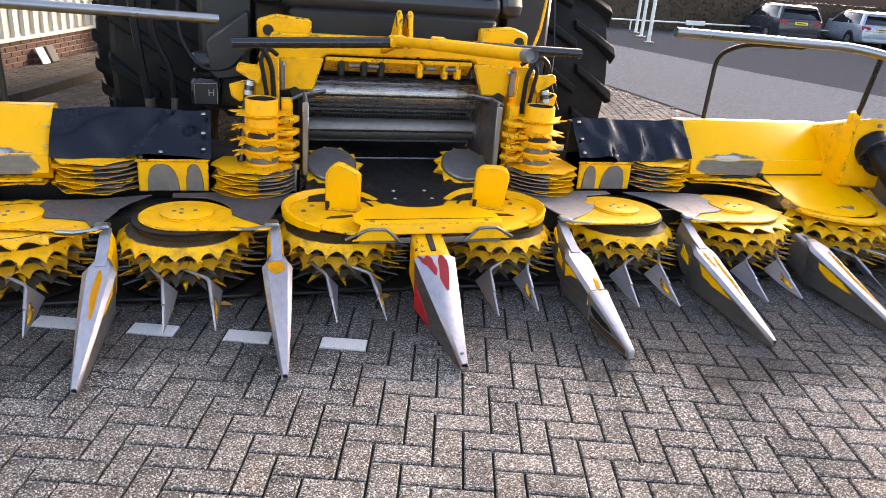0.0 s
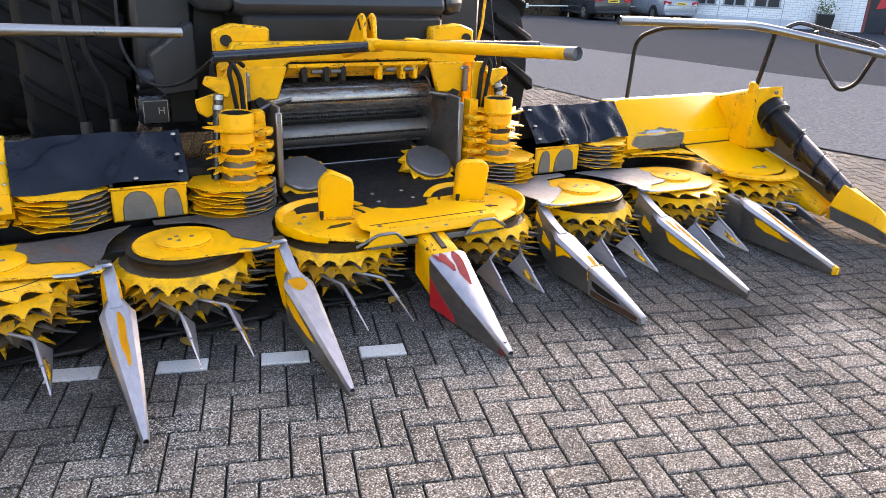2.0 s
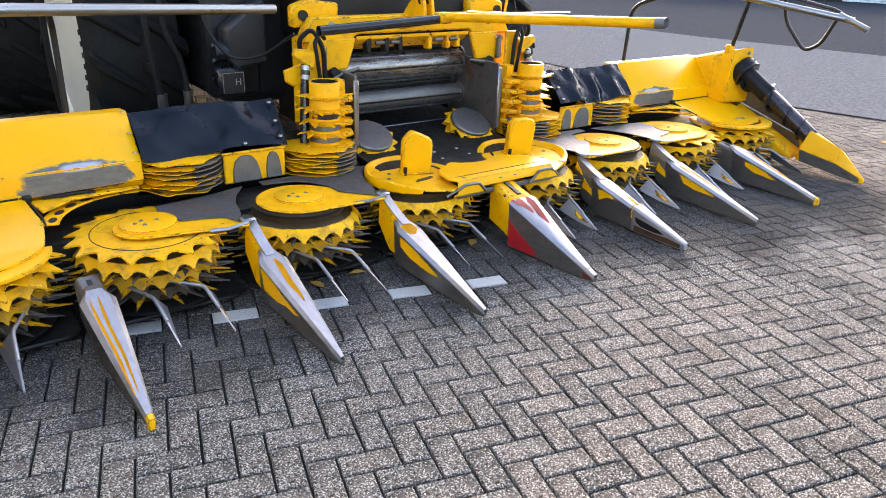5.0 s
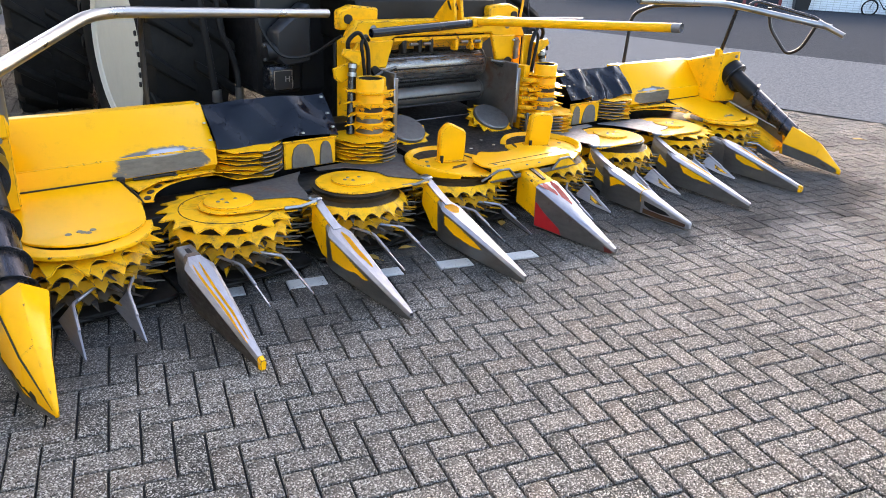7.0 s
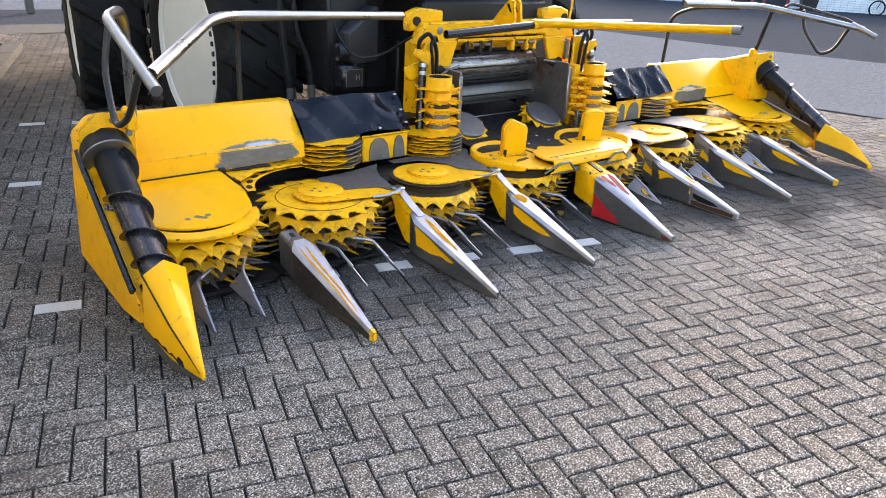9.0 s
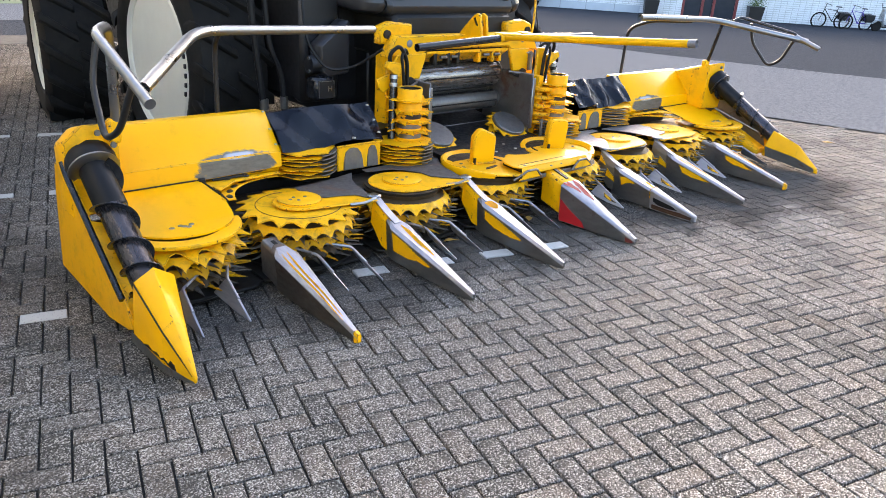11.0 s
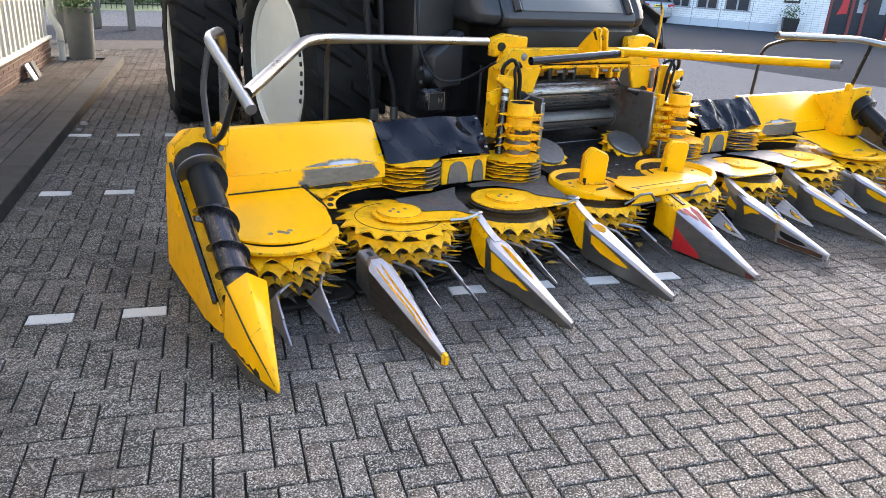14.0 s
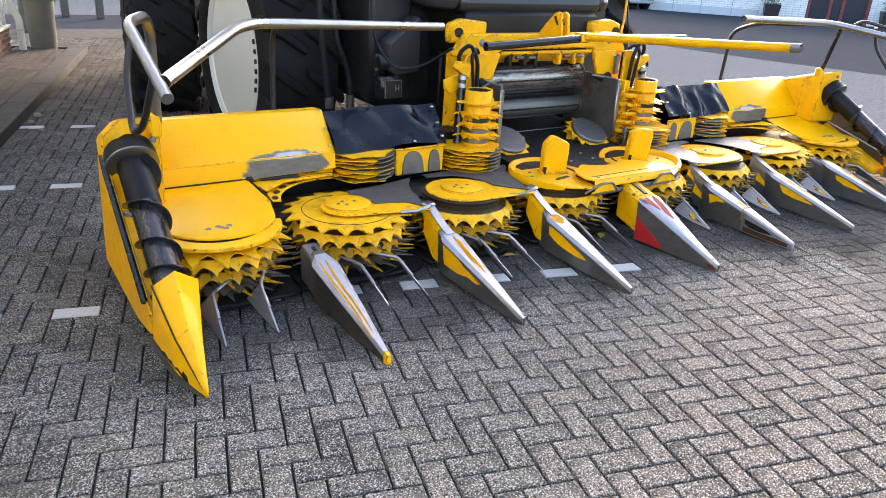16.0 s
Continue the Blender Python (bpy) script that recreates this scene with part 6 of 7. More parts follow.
def build_kerb():
    k = tagged(new("kerb"), "worn grey concrete kerb beside the paving", "kerb", kind="structure")
    k.matrix_basis = kerb_m
    me = finish(box(0.0015, 0.9985, -0.02, 0.20, -0.1, 0.10, 0.004), 30)
    for q in range(-8, 7):
        part("kerb_stone", me, KERB, k, "", Matrix.Translation((q * 1.0 - 0.10, 0, 0)))
    for q in range(3):
        part("kerb_stone", me, KERB, k, "", Matrix.Translation((6.9, 0.205 + q, 0)) @ Matrix.Rotation(math.pi / 2, 4, "Z"))
    walk_side = tagged(new("pavement"), "grey block paving of the raised footway", "pavement", kind="structure")
    walk_side.matrix_basis = kerb_m
    rnd = random.Random(9)
    verts, faces = [], []
    bm = paver_mesh(0.207, 0.100)
    shape, polys = [v.co.copy() for v in bm.verts], [[v.index for v in f.verts] for f in bm.faces]
    bm.verts.index_update()
    polys = [[v.index for v in f.verts] for f in bm.faces]
    bm.free()
    for row in range(0, 28):
        for col in range(-24, 31):
            k0 = len(verts)
            m = Matrix.Translation((col * 0.215 + (row % 2) * 0.107, 0.262 + row * 0.108, 0.095 + rnd.gauss(0, 0.0015)))
            verts += [tuple(m @ v) for v in shape]
            faces += [tuple(k0 + i for i in f) for f in polys]
    me = bpy.data.meshes.new("footway")
    me.from_pydata(verts, [], faces)
    me.materials.append(paver_material("dark_footway_paver", random_by="island", tone=0.5))
    part("paving_field", me, None, walk_side)["kind"] = "stuff"
    part("bedding", box(-8.0, 6.69, 0.12, 12.0, -0.05, 0.075, 0), KERB, walk_side)


def build_shed():
    """Long shed: brick plinth, ribbed cream cladding, downpipe at the corner."""
    shed = thing("shed", "cream ribbed metal shed on a brown brick plinth", "shed")
    shed.matrix_basis = kerb_m @ Matrix.Translation((0, 0.84, 0.095))
    end = 6.35
    part("wall", box(-9, end - 0.02, 0.03, 6.0, 0.3, 4.2, 0), CLAD, shed)
    rib = finish(prism([(-0.05, 0), (0.05, 0), (0.03, -0.035), (-0.03, -0.035)], 0.33, 4.2, w=0), 0)
    for k in range(75):
        part("cladding_rib", rib, CLAD, shed, "", Matrix.Translation((end - 0.08 - k * 0.21, 0.03, 0)))
    part("sill", box(-9, end, -0.05, 0.03, 0.30, 0.335, 0.004), CLAD, shed, "pale sill strip")
    plinth = part("plinth", box(-9, end - 0.015, -0.012, 0.2, -0.1, 0.30, 0), MORTAR, shed, "brown brick plinth")
    brick = finish(box(0, 0.205, -0.022, 0.0, 0, 0.052, 0.004), 0)
    for row in range(5):
        for k in range(34):
            part("brick", brick, BRICK, plinth, "", Matrix.Translation((end - 0.215 * (k + 1) - (row % 2) * 0.107, 0, 0.004 + row * 0.062)))
    part("downpipe", tube([(end + 0.05, -0.06, 4.0), (end + 0.05, -0.06, 0.55), (end + 0.05, -0.14, 0.42), (end + 0.05, -0.14, -0.02)], 0.045, 12, 0.08), CLAD, shed, "cream downpipe")
    part("pipe_clip", lathe([(0.046, 0), (0.054, 0), (0.054, 0.02), (0.046, 0.02)], 16), ZINC, shed, "", pose(end + 0.05, -0.14, 0.25))
    board = thing("leaning_board", "small white board leaning on the brick plinth", "board")
    board.matrix_basis = kerb_m @ Matrix.Translation((4.70, 0.70, 0.1)) @ pose(0, 0, 0, -25, 0, 0)
    part("panel", box(-0.08, 0.08, -0.01, 0.01, 0, 0.20, 0.004), WHITE_RIM, board)
    part("foot", box(-0.07, 0.07, 0.01, 0.05, 0, 0.03, 0.004), STEEL_DARK, board)
    slab = thing("leaning_slab", "grey slab leaning on the brick plinth", "slab")
    slab.matrix_basis = kerb_m @ Matrix.Translation((4.91, 0.70, 0.1)) @ pose(0, 0, 0, -22, 0, 0)
    part("panel", box(-0.085, 0.085, -0.015, 0.015, 0, 0.20, 0.004), POT, slab)
    part("foot", box(-0.075, 0.075, 0.015, 0.06, 0, 0.03, 0.004), STEEL_DARK, slab)


GREEN = plain("leaf_green", (0.06, 0.10, 0.025), 0.6, 0, 0.5, 20)
GREEN_DARK = plain("hedge_leaf", (0.058, 0.036, 0.019), 0.7, 0, 0.6, 3)


def leaves(count, place, size, seed):
    """Many small folded leaves at places drawn by place(rnd)."""
    rnd = random.Random(seed)
    verts, faces = [], []
    for _ in range(count):
        p = Vector(place(rnd))
        m = Matrix.Translation(p) @ Euler((rnd.uniform(0, 6), rnd.uniform(0, 6), rnd.uniform(0, 6))).to_matrix().to_4x4()
        s = size * rnd.uniform(0.6, 1.3)
        k = len(verts)
        verts += [tuple(m @ Vector(q)) for q in ((0, -s, 0), (s * 0.5, 0, s * 0.2), (0, s, 0), (-s * 0.5, 0, s * 0.2))]
        faces += [(k, k + 1, k + 2), (k, k + 2, k + 3)]
    me = bpy.data.meshes.new("leaves")
    me.from_pydata(verts, [], faces)
    return me


def planter(x, y, z, r, h, name_label, seed):
    p = thing("planter", name_label, "planter", at=(x, y, z))
    part("pot", lathe([(0, 0), (r * 0.88, 0), (r, h * 0.96), (r, h), (r * 0.9, h), (r * 0.88, h * 0.9), (0, h * 0.9)], 28), POT, p)
    plant = part("plant", leaves(420, lambda q: (q.gauss(0, r * 0.5), q.gauss(0, r * 0.5), h * 0.9 + abs(q.gauss(0, r * 0.45))), 0.035, seed), GREEN, p, "low green plant")
    plant["kind"] = "stuff"
    return p


def build_left_distance():
    planter(-2.45, 9.32, 0.09, 0.19, 0.70, "tall round grey concrete planter with green plant", 5)
    pole = thing("lamp_pole", "grey metal lamp pole", "pole", at=(-2.30, 10.5, 0.0))
    part("shaft", cyl((0, 0, 0), (0, 0, 4.2), 0.05, 0.04, 14), STEEL_TUBE, pole)
    for x, y in ((-2.43, 11.8), (-1.5, 14.28), (-0.92, 13.94)):
        b = thing("bollard", "dark grey square street bollard", "bollard", "bollards along the street", at=(x, y, 0))
        part("post", box(-0.07, 0.07, -0.07, 0.07, 0, 0.80, 0.012), POT, b)
    sheet("pavement", [(-9, 11.2), (2.6, 10.9), (2.4, 12.0), (-9, 12.6)], 0.002, KERB, "pale concrete strip across the paving")
    sheet("road", [(-40, 12.6), (2.4, 12.0), (2.2, 14.6), (-40, 16.0)], -0.004, ASPHALT, "grey asphalt cross street")
    sheet("pavement", [(-40, 16.0), (2.2, 14.6), (2.2, 18.5), (-40, 20.0)], -0.001, ASPHALT_LIGHT, "pale grey far footway")
    sheet("lawn", [(-40, 20.0), (2.2, 18.5), (2.2, 40), (-40, 40)], 0.0, GREEN, "green lawn behind the fence")
    fence = thing("fence", "black metal bar fence before a lawn", "fence", at=(-12, 19.2, 0))
    bar = finish(box(-0.008, 0.008, -0.008, 0.008, 0, 1.1, 0), 0)
    for k in range(110):
        part("bar", bar, BLACK, fence, "", Matrix.Translation((k * 0.13, 0, 0)))
    for z in (0.12, 1.02):
        part("rail", box(0, 14.3, -0.012, 0.012, z - 0.015, z + 0.015, 0), BLACK, fence)
    hedge = thing("shrubs", "loose green shrubs behind the fence", "shrub", kind="stuff", at=(-12, 21, 0))
    part("foliage", leaves(5000, lambda q: (q.uniform(0, 15), q.gauss(0.6, 0.4), abs(q.gauss(0.3, 0.35))), 0.10, 11), GREEN, hedge)
    house = thing("house", "distant brick house with white-framed windows", "house", at=(-16, 30, 0))
    part("wall", box(0, 24, 0, 6, -1, 6, 0), BRICK, house)
    for k in range(7):
        w = part("window", box(1.5 + k * 3.2, 3.1 + k * 3.2, -0.06, 0.02, 0.9, 2.5, 0.02), WHITE_RIM, house)
        part("pane", box(1.62 + k * 3.2, 2.98 + k * 3.2, -0.075, -0.062, 1.0, 2.4, 0), BLACK_GLOSS, w)


# ---- white building across the street ----
def build_building():
    m = Mat("white_painted_brick", 0.6)
    t = m.mix(m.noise(1.5, 5), (0.62, 0.64, 0.67), (0.76, 0.78, 0.81))
    turn = m.n.new("ShaderNodeMapping")
    turn.inputs["Rotation"].default_value = (-math.pi / 2, 0, 0)
    m.l.new(m.co, turn.inputs[0])
    bond = m.n.new("ShaderNodeTexBrick")
    for key, v in (("Scale", 1.0), ("Brick Width", 0.22), ("Row Height", 0.075), ("Mortar Size", 0.009), ("Mortar Smooth", 0.3)):
        bond.inputs[key].default_value = v
    m.l.new(turn.outputs[0], bond.inputs["Vector"])
    joint = bond.outputs["Fac"]
    t = m.mix(m.step(m.noise(6, 6, 0.75), 0.45, 0.70, 0, 0.4), t, (0.48, 0.48, 0.47))
    t = m.mix(m.math("MULTIPLY", joint, 0.6), t, (0.25, 0.25, 0.25))
    m.to("Base Color", t).bump(m.math("SUBTRACT", m.noise(20, 3), joint), 0.6, 0.012)
    white = m.m
    a, b = Vector((25.6, 24.0, fall(27, 22))), Vector((32.4, 15.7, fall(27, 22)))
    d = (b - a).normalized()
    hb = thing("shop_building", "white-painted brick building with a red glass door", "building")
    hb.matrix_basis = frame_of(a, d) @ Matrix.Diagonal((1.33, 1, 1.33, 1))
    glass = plain("dark_window_glass", (0.03, 0.035, 0.045), 0.08)
    blue = plain("pale_blue_plinth", (0.40, 0.44, 0.50), 0.6, 0, 0.1)
    frame_ = plain("grey_window_frame", (0.25, 0.27, 0.30), 0.5)
    red = plain("red_door_frame", (0.15, 0.016, 0.018), 0.45)
    door0, door1 = 5.83, 7.85
    wins = [(0.50, 1.18), (1.39, 2.16), (2.38, 3.26)]
    # wall pieces left between the openings
    w = part("wall", box(0, 0.50, 0, 0.3, -0.4, 3.2, 0), white, hb, "white-painted brick wall")
    pieces = [(1.18, 1.39, 0, 3.2), (2.16, 2.38, 0, 3.2), (3.26, door0, 0, 3.2), (door1, 30, 0, 3.2), (door0, door1, 2.3, 3.2)]
    for x0, x1 in wins:
        pieces += [(x0, x1, 0, 0.64), (x0, x1, 1.65, 3.2)]
    for x0, x1, z0, z1 in pieces:
        part("wall_piece", box(x0, x1, 0, 0.3, z0, z1, 0), white, w)
    part("back", box(0, 30, 0.3, 10, -0.6, 3.2, 0), white, hb)
    for x0, x1 in ((4.35, door0), (door1, 20)):
        course = finish(box(x0, x1, -0.014, 0.002, 0.004, 0.060, 0), 0)
        for k in range(26):
            part("brick_course", course, white, w, "", Matrix.Translation((0, 0, k * 0.075)))
    part("plinth", box(0, 4.3, -0.015, 0.0, -0.3, 0.27, 0.002), blue, hb)
    for x0, x1 in wins:
        f = part("window", box(x0, x1, 0.10, 0.16, 0.64, 1.65, 0), glass, hb, "dark small window")
        for q in (x0 + 0.03, (x0 + x1) / 2, x1 - 0.03):
            part("window_frame", box(q - 0.03, q + 0.03, 0.06, 0.10, 0.64, 1.65, 0), frame_, f)
        part("window_sill", box(x0 - 0.05, x1 + 0.05, -0.04, 0.10, 0.59, 0.64, 0), frame_, f)
    dr = part("door", box(door0, door1, 0.12, 0.16, 0, 2.3, 0), glass, hb, "red-framed double glass door")
    for q in (door0 + 0.05, door0 + 0.75, (door0 + door1) / 2 + 0.15, door1 - 0.05):
        part("door_frame", box(q - 0.05, q + 0.05, 0.05, 0.12, 0, 2.3, 0), red, dr)
    bright_red = plain("red_cloth", (0.42, 0.02, 0.025), 0.6)
    part("curtain", prism([(door0 + 0.30, 0.75), (door0 + 0.62, 0.80), (door0 + 0.62, 1.25), (door0 + 0.55, 2.28), (door0 + 0.38, 2.28), (door0 + 0.40, 1.1)], 0.085, 0.115, "y", 0.004), bright_red, dr, "red cloth behind the glass")
    for x in (door0 + 0.92, door0 + 1.62):
        part("sheet", box(x, x + 0.20, 0.112, 0.118, 0.85, 1.55, 0.002), frame_, dr, "pale sheet behind the glass")
    part("door_handle", tube([(door0 + 1.06, 0.02, 1.15), (door0 + 1.22, -0.02, 1.35), (door0 + 1.06, 0.02, 1.55)], 0.03, 8, 0.05), BLACK, dr, "black bent handle")
    note = part("notice_box", box(4.34, 4.87, -0.06, -0.001, 1.02, 1.52, 0.01), BLACK, hb, "small wall notice box")
    part("notice_sheet", box(4.40, 4.81, -0.066, -0.061, 1.10, 1.44, 0), WHITE_RIM, note, "white sheet")
    for x in (1.285, 2.27, 3.35):
        part("wall_seam", box(x - 0.012, x + 0.012, -0.020, -0.0155, 0, 1.0, 0), frame_, hb)
    for x, seed in ((4.65, 21), (8.4, 22)):
        p = thing("planter", "square dark planter with a sparse green shrub", "planter", "planters at the door")
        p.matrix_basis = frame_of(a, d) @ Matrix.Translation((x * 1.33, -0.55, -0.02)) @ Matrix.Diagonal((1.2, 1.2, 1.2, 1))
        part("pot", loft([[(-0.24, -0.24, 0), (0.24, -0.24, 0), (0.24, 0.24, 0), (-0.24, 0.24, 0)], [(-0.30, -0.30, 0.6), (0.30, -0.30, 0.6), (0.30, 0.30, 0.6), (-0.30, 0.30, 0.6)]], w=0.01), BLACK, p)
        part("plant", leaves(200, lambda q: (q.gauss(0, 0.17), q.gauss(0, 0.17), 0.6 + abs(q.gauss(0.15, 0.24))), 0.045, seed), GREEN, p)["kind"] = "stuff"


# ---- parked cars, hedge, poles ----
def car(name_label, m, paint, estate=False):
    c = thing("car", name_label, "car")
    c.matrix_basis = m
    glass = bpy.data.materials.get("car_glass") or plain("car_glass", (0.012, 0.013, 0.016), 0.08)
    lamp = bpy.data.materials.get("tail_lamp") or plain("tail_lamp", (0.35, 0.01, 0.015), 0.25)
    plate = bpy.data.materials.get("yellow_plate") or plain("yellow_plate", (0.75, 0.52, 0.03), 0.5)
    # x across, y forward, rear at y 0
    def shell(y, w, z0, z1, tuck=0.05):
        return [(-w + 0.10, y, z0), (-w + 0.02, y, z0 + 0.10), (-w, y, z0 + 0.30), (-w + 0.015, y, z1 - 0.16), (-w + tuck, y, z1 - 0.02), (-w + tuck + 0.10, y, z1),
                (w - tuck - 0.10, y, z1), (w - tuck, y, z1 - 0.02), (w - 0.015, y, z1 - 0.16), (w, y, z0 + 0.30), (w - 0.02, y, z0 + 0.10), (w - 0.10, y, z0)]
    part("body", loft([shell(-0.02, 0.78, 0.42, 0.80), shell(0.0, 0.84, 0.36, 0.92), shell(0.10, 0.89, 0.30, 1.00), shell(0.9, 0.915, 0.24, 1.01), shell(2.2, 0.92, 0.24, 0.98), shell(3.3, 0.915, 0.24, 0.95), shell(4.2, 0.87, 0.27, 0.82), shell(4.5, 0.76, 0.34, 0.70)]), paint, c)

    def top(y, w, z1):
        return [(-w, y, 0.96), (-w * 0.93, y, 0.96 + (z1 - 0.96) * 0.5), (-w * 0.80, y, z1), (w * 0.80, y, z1), (w * 0.93, y, 0.96 + (z1 - 0.96) * 0.5), (w, y, 0.96)]
    part("cabin_glass", loft([top(0.12, 0.82, 1.00), top(0.42, 0.83, 1.38), top(1.2, 0.85, 1.44), top(2.2, 0.85, 1.41), top(3.1, 0.84, 0.99)]), glass, c, "dark tinted windows")
    part("roof", loft([[(-w, y, z - 0.05), (-w * 0.9, y, z), (w * 0.9, y, z), (w, y, z - 0.05), (w * 0.9, y, z - 0.07), (-w * 0.9, y, z - 0.07)] for y, w, z in ((0.24, 0.66, 1.40), (0.34, 0.70, 1.45), (1.2, 0.72, 1.475), (2.1, 0.70, 1.445), (2.35, 0.66, 1.40))]), paint, c)
    for s in (-1, 1):
        for y0, y1, wide in ((0.16, 0.42, 0.16), (1.30, 1.34, 0.05), (2.9, 2.15, 0.07)):
            part("pillar", loft([[(s * 0.80, y0 - wide, 0.95), (s * 0.865, y0 - wide * 0.6, 0.95), (s * 0.865, y0 + wide, 0.95), (s * 0.80, y0 + wide, 0.95)], [(s * 0.62, y1 - wide * 0.7, 1.42), (s * 0.70, y1 - wide * 0.4, 1.42), (s * 0.70, y1 + wide * 0.7, 1.42), (s * 0.62, y1 + wide * 0.7, 1.42)]]), paint, c)
        part("tail_lamp", loft([[(s * 0.52, -0.03, 0.78), (s * 0.50, -0.03, 0.90), (s * 0.50, 0.05, 0.90), (s * 0.52, 0.05, 0.78)], [(s * 0.84, 0.0, 0.76), (s * 0.85, 0.0, 0.93), (s * 0.86, 0.20, 0.94), (s * 0.86, 0.20, 0.80)]], w=0.008), lamp, c, "red tail lamp")
        part("mirror", loft([[(s * 0.90, 2.55, 0.96), (s * 1.06, 2.55, 0.96), (s * 1.06, 2.55, 1.08), (s * 0.90, 2.55, 1.08)], [(s * 0.92, 2.68, 0.98), (s * 1.04, 2.68, 0.98), (s * 1.04, 2.68, 1.06), (s * 0.92, 2.68, 1.06)]], w=0.01), paint, c)
        part("sill", box(min(s * 0.86, s * 0.925), max(s * 0.86, s * 0.925), 1.2, 3.3, 0.20, 0.30, 0.02), BLACK, c)
        part("roof_rail", tube([(s * 0.60, 0.45, 1.47), (s * 0.60, 0.60, 1.50), (s * 0.60, 2.0, 1.49), (s * 0.60, 2.15, 1.45)], 0.015, 8, 0.05), ZINC if estate else BLACK, c)
        for y in (0.85, 3.6):
            part("wheel_arch", cyl((s * 0.80, y, 0.34), (s * 0.926, y, 0.34), 0.385, n=28), BLACK, c)
            wv = part("wheel", cyl((s * 0.72, y, 0.32), (s * 0.932, y, 0.32), 0.325, n=28, w=0.03), RUBBER, c)
            rim = part("rim", cyl((s * 0.90, y, 0.32), (s * 0.940, y, 0.32), 0.225, n=20), STEEL_DARK, wv)
            for k in range(5):
                part("spoke", box(-0.024, 0.024, 0.0, 0.21, -0.006, 0.006, 0), ZINC, wv, "", Matrix.Translation((s * 0.944, y, 0.32)) @ Matrix.Rotation(math.pi / 2, 4, "Y") @ Matrix.Rotation(2 * math.pi * k / 5, 4, "Z"))
    part("boot_line", box(-0.72, 0.72, -0.032, -0.016, 0.735, 0.748, 0), BLACK, c)
    part("spoiler", loft([[(-0.62, 0.18, 1.40), (0.62, 0.18, 1.40), (0.62, 0.18, 1.425), (-0.62, 0.18, 1.425)], [(-0.64, 0.42, 1.43), (0.64, 0.42, 1.43), (0.64, 0.42, 1.47), (-0.64, 0.42, 1.47)]], w=0.006), paint, c)
    part("number_plate", box(-0.26, 0.26, -0.046, -0.018, 0.77, 0.88, 0.004), plate, c, "yellow number plate")
    part("plate_bar", box(-0.19, 0.19, -0.050, -0.0465, 0.805, 0.845, 0), BLACK, c)
    part("bumper", box(-0.76, 0.76, -0.06, 0.08, 0.30, 0.46, 0.03), BLACK if not estate else paint, c)
    return c


def bicycle(label, m, paint):
    b = thing("bicycle", label, "bicycle", "bicycles at the wall")
    b.matrix_basis = m
    for x in (-0.53, 0.53):
        w = part("wheel", tube([(x + 0.33 * math.cos(q * 0.2618), 0, 0.34 + 0.33 * math.sin(q * 0.2618)) for q in range(25)], 0.036, 8), RUBBER, b)
        part("hub", cyl((x, -0.04, 0.34), (x, 0.04, 0.34), 0.03, n=10), ZINC, w)
        for k in range(6):
            q = k * math.pi / 6
            part("spoke", cyl((x - 0.32 * math.cos(q), 0, 0.34 - 0.32 * math.sin(q)), (x + 0.32 * math.cos(q), 0, 0.34 + 0.32 * math.sin(q)), 0.003, n=4), ZINC, w)
    f = part("frame", tube([(-0.53, 0, 0.34), (-0.08, 0, 0.32), (0.38, 0, 0.86), (-0.20, 0, 0.80), (-0.53, 0, 0.34)], 0.026, 8), paint, b)
    part("seat_tube", tube([(-0.08, 0, 0.32), (-0.24, 0, 0.95)], 0.016, 8), paint, f)
    part("fork", tube([(0.53, 0, 0.34), (0.40, 0, 0.75), (0.34, 0, 1.08)], 0.016, 8, 0.1), paint, f)
    part("saddle", loft([[(-0.36, -0.09, 0.95), (-0.36, 0.09, 0.95), (-0.36, 0.08, 1.0), (-0.36, -0.08, 1.0)], [(-0.10, -0.02, 0.96), (-0.10, 0.02, 0.96), (-0.10, 0.02, 1.0), (-0.10, -0.02, 1.0)]], w=0.01), BLACK, b)
    part("handlebar", tube([(0.20, -0.28, 1.06), (0.33, -0.18, 1.10), (0.33, 0.18, 1.10), (0.20, 0.28, 1.06)], 0.013, 8, 0.08), BLACK, b)
    part("rear_rack", box(-0.80, -0.34, -0.07, 0.07, 0.70, 0.73, 0.008), BLACK, b)
    part("pannier", box(-0.80, -0.34, 0.08, 0.20, 0.40, 0.74, 0.02), BLACK, b, "black pannier bag")
    part("pannier", box(-0.80, -0.34, -0.20, -0.08, 0.40, 0.74, 0.02), BLACK, b, "black pannier bag")
    part("mudguard", tube([(-0.53 + 0.38 * math.cos(q * 0.2618), 0, 0.34 + 0.38 * math.sin(q * 0.2618)) for q in range(2, 13)], 0.022, 6), BLACK, b)
    return b


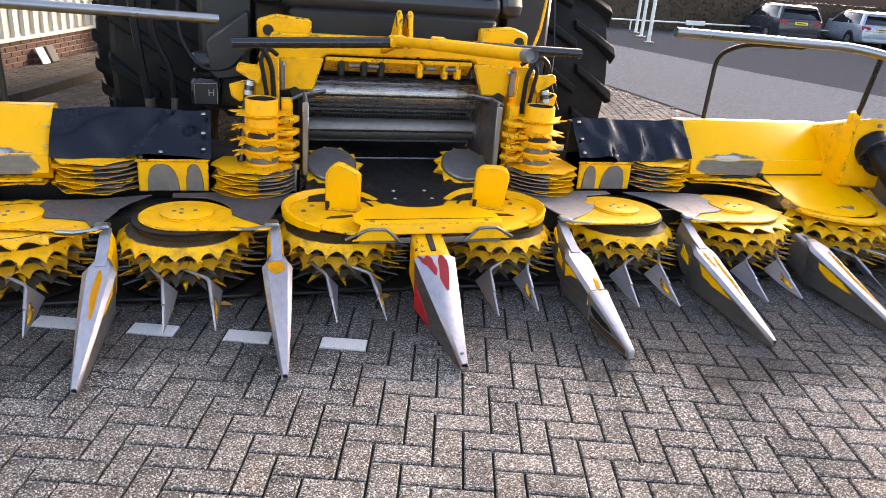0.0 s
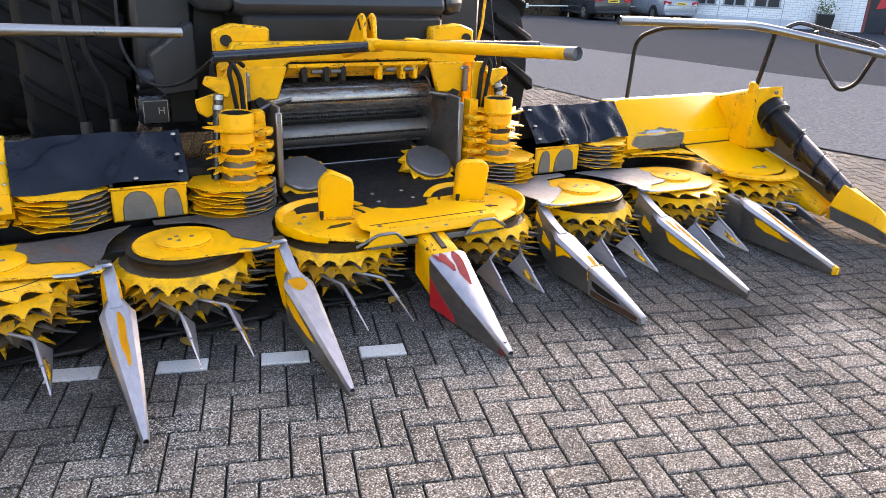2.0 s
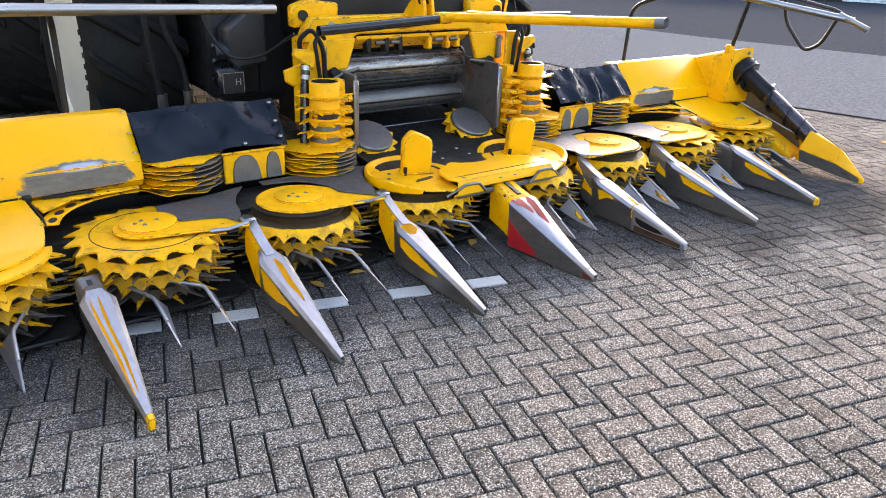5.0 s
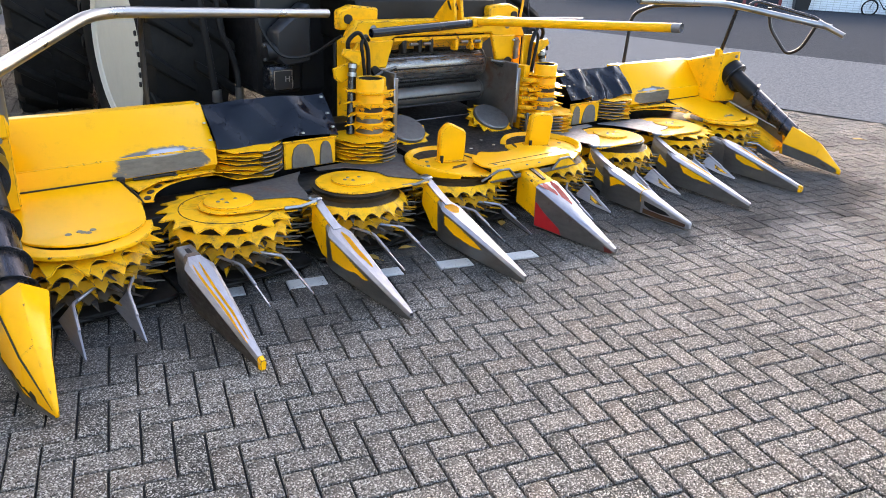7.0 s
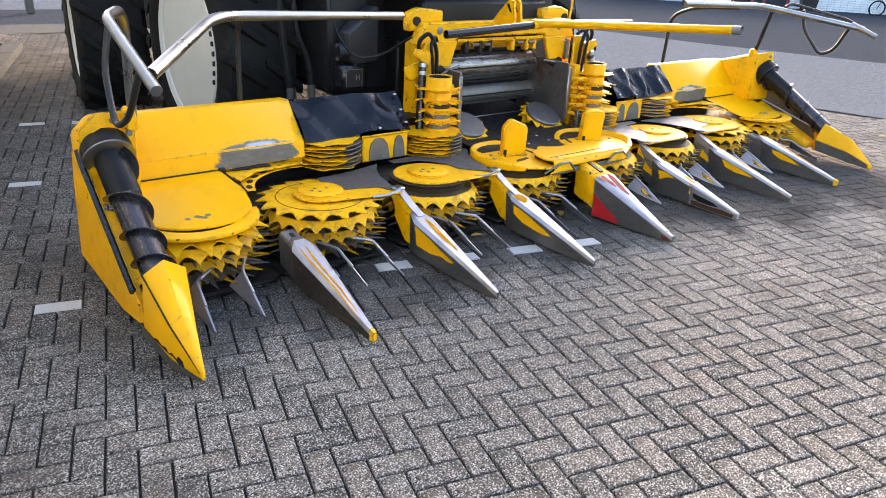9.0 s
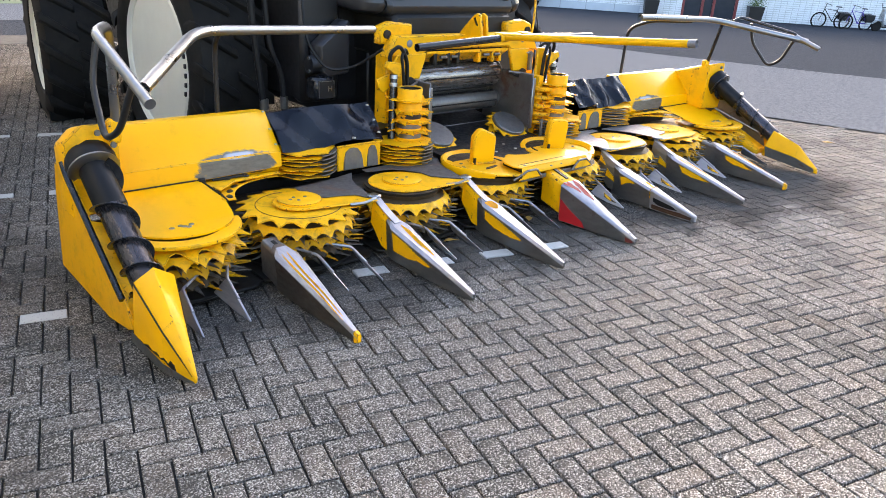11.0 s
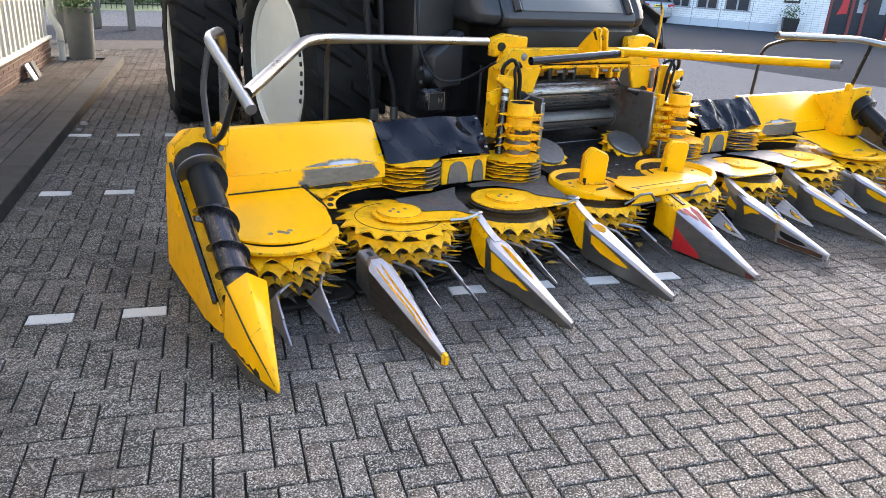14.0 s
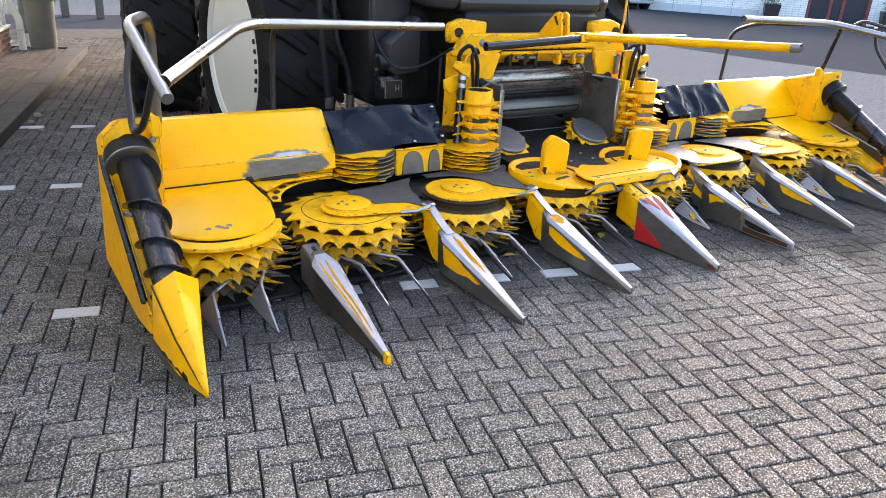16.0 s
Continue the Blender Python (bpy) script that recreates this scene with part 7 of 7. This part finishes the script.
def scooter(m):
    c = thing("scooter", "grey and black motor scooter parked by the white wall", "scooter")
    c.matrix_basis = m
    silver = plain("silver_scooter_paint", (0.30, 0.32, 0.34), 0.3, 0.3, 0.1)
    for x in (-0.60, 0.60):
        w = part("wheel", lathe([(0.13, -0.05), (0.22, -0.055), (0.25, 0.0), (0.22, 0.055), (0.13, 0.05)], 24), RUBBER, c, "", Matrix.Translation((x, 0, 0.25)) @ Matrix.Rotation(math.pi / 2, 4, "X"))
        part("rim", cyl((0, 0, -0.04), (0, 0, 0.04), 0.13, n=16), ZINC, w)
    def ring(x, w, z0, z1):
        return [(x, -w, z0), (x, -w * 1.1, (z0 + z1) / 2), (x, -w * 0.7, z1), (x, w * 0.7, z1), (x, w * 1.1, (z0 + z1) / 2), (x, w, z0)]
    part("body", loft([ring(-0.85, 0.08, 0.52, 0.66), ring(-0.6, 0.16, 0.40, 0.74), ring(-0.15, 0.17, 0.28, 0.72), ring(0.05, 0.16, 0.20, 0.34), ring(0.35, 0.15, 0.20, 0.34)], w=0.015), BLACK_GLOSS, c)
    part("front_shield", loft([ring(0.34, 0.17, 0.22, 0.50), ring(0.46, 0.19, 0.45, 0.80), ring(0.40, 0.14, 0.80, 1.02)], w=0.015), silver, c, "silver front shield")
    part("mudguard", loft([ring(0.42, 0.07, 0.46, 0.54), ring(0.62, 0.08, 0.49, 0.56), ring(0.84, 0.06, 0.34, 0.42)], w=0.01), silver, c)
    part("seat", loft([ring(-0.82, 0.11, 0.70, 0.80), ring(-0.4, 0.15, 0.72, 0.84), ring(-0.08, 0.10, 0.70, 0.78)], w=0.02), BLACK, c, "black seat")
    part("handlebar", tube([(0.30, -0.32, 1.06), (0.38, -0.15, 1.08), (0.38, 0.15, 1.08), (0.30, 0.32, 1.06)], 0.016, 8, 0.06), BLACK, c)
    part("headlight", lathe([(0, 0.02), (0.07, 0.0), (0.085, -0.05), (0.05, -0.12), (0, -0.12)], 18), ZINC, c, "", Matrix.Translation((0.47, 0, 0.98)) @ Matrix.Rotation(math.pi / 2, 4, "Y"))
    for s in (-1, 1):
        part("mirror", tube([(0.36, s * 0.26, 1.07), (0.36, s * 0.30, 1.24), (0.36, s * 0.36, 1.25)], 0.010, 6), BLACK, c)


def build_cycles():
    wall_m = frame_of(Vector((25.6, 24.0, fall(27, 22))), Vector((6.8, -8.3, 0)))
    purple = plain("violet_bicycle_paint", (0.08, 0.05, 0.30), 0.3)
    bicycle("black bicycle parked in front of the white wall", wall_m @ pose(14.3, -1.7, 0.0, -6, 0, 184), BLACK)
    bicycle("violet bicycle beside the black one", wall_m @ pose(15.3, -2.1, 0.0, -6, 0, 200), purple)
    scooter(wall_m @ pose(16.8, -2.0, 0.0, 0, 0, 195))


def build_street():
    grey = plain("dark_grey_car_paint", (0.045, 0.047, 0.055), 0.22, 0.4, 0.05)
    silver = plain("silver_car_paint", (0.30, 0.33, 0.37), 0.30, 0.4, 0.05)
    car("dark grey parked hatchback seen from behind", pose(20.2, 22.6, fall(21, 24), 0, 0, -14), grey)
    car("silver parked estate car seen from behind", pose(24.5, 22.9, fall(25, 24.5), 0, 0, -16), silver, True)
    hedge = thing("hedge", "clipped brown-green hedge along the yard", "hedge", kind="stuff", at=(8, 26.5, 0))
    part("foliage", leaves(26000, lambda q: (q.uniform(-6, 26), q.uniform(-0.5, 0.5), q.uniform(-0.55, 1.22)), 0.085, 31), GREEN_DARK, hedge)
    part("core", box(-6, 26, -0.35, 0.35, -0.7, 1.19, 0), GREEN_DARK, hedge)
    rail = thing("low_rail", "low white rail before the hedge", "rail", at=(11, 24.4, fall(17, 25)))
    part("bar", tube([(0, 0, 0.42), (15, 1.5, 0.42)], 0.03, 8), WHITE_RIM, rail)
    part("rail_sign", box(5.6, 6.5, 0.50, 0.54, 0.34, 0.52, 0.01), WHITE_RIM, rail, "small white sign on the rail")
    for k in range(5):
        part("post", cyl((k * 3, k * 0.3, -0.25), (k * 3, k * 0.3, 0.42), 0.03, n=8), WHITE_RIM, rail)
    for x, y in ((10.8, 17.6), (12.0, 20.2), (13.0, 22.4)):
        p = thing("flag_pole", "white metal flag pole on a small foot", "pole", "poles at the yard", at=(x, y, fall(x, y)))
        part("shaft", cyl((0, 0, 0), (0, 0, 6), 0.055, 0.045, 12), WHITE_RIM, p)
        part("foot", box(-0.12, 0.12, -0.12, 0.12, 0, 0.03, 0.005), STEEL_DARK, p)
    far = thing("house", "distant brown brick houses beyond the hedge", "house", at=(0, 48, 0))
    part("wall", box(-10, 60, 0, 8, -1, 6, 0), BRICK, far)


def build_litter():
    """Fallen leaves and a few loose stones."""
    rnd = random.Random(77)
    tan = plain("fallen_leaf_tan", (0.42, 0.25, 0.045), 0.7, 0, 0.3, 40, 0.2)
    grey = plain("loose_stone", (0.20, 0.185, 0.165), 0.85, 0, 0.3, 40, 0.3)
    for x, y, turn, size in ((-1.24, 0.72, 20, 0.05), (-1.0, 0.735, 75, 0.045), (-0.23, 0.735, 130, 0.05), (4.64, 0.59, 40, 0.06)):
        bm = bmesh.new()
        half = [(0.0, -1.0), (0.34, -0.62), (0.52, -0.1), (0.40, 0.40), (0.0, 1.0)]
        rib = [bm.verts.new((0, size * v, 0.006)) for _, v in half]
        for e in (-1, 1):
            rim = [rib[0]] + [bm.verts.new((e * size * u * rnd.uniform(0.85, 1.1), size * v, 0.006 + 0.22 * size * u + rnd.uniform(0, 0.004))) for u, v in half[1:4]] + [rib[4]]
            for k in range(4):
                ring = [rib[k], rim[k], rim[k + 1], rib[k + 1]]
                bm.faces.new(list(dict.fromkeys(ring)))
        bmesh.ops.recalc_face_normals(bm, faces=bm.faces)
        bmesh.ops.solidify(bm, geom=list(bm.faces), thickness=0.001)
        leaf = thing("fallen_leaf", "curled yellow-brown fallen leaf on the pavers", "leaf", "fallen leaves", at=(x, y, 0), rz=turn)
        part("blade", bm, tan, leaf)
        part("stalk", tube([(0, -size, 0.006), (0.006, -size * 1.5, 0.004)], 0.0012, 5), tan, leaf)
    for x, y, size in ((-2.99, 5.37, 0.035), (-3.07, 5.12, 0.028), (-3.02, 4.80, 0.022)):
        bm = bmesh.new()
        bmesh.ops.create_icosphere(bm, subdivisions=2, radius=size)
        for v in bm.verts:
            v.co *= rnd.uniform(0.86, 1.10)
            v.co.z = max(-0.3 * size, v.co.z * 0.7)
        bmesh.ops.translate(bm, verts=bm.verts, vec=(x, y, 0.3 * size))
        stone = part("loose_stone", bm, grey)
        tagged(stone, "small loose grey stone lying beside the kerb", "stone", "loose stones")


build_litter()
build_kerb()
build_shed()
build_left_distance()
build_building()
build_street()
build_cycles()
lay_paving()
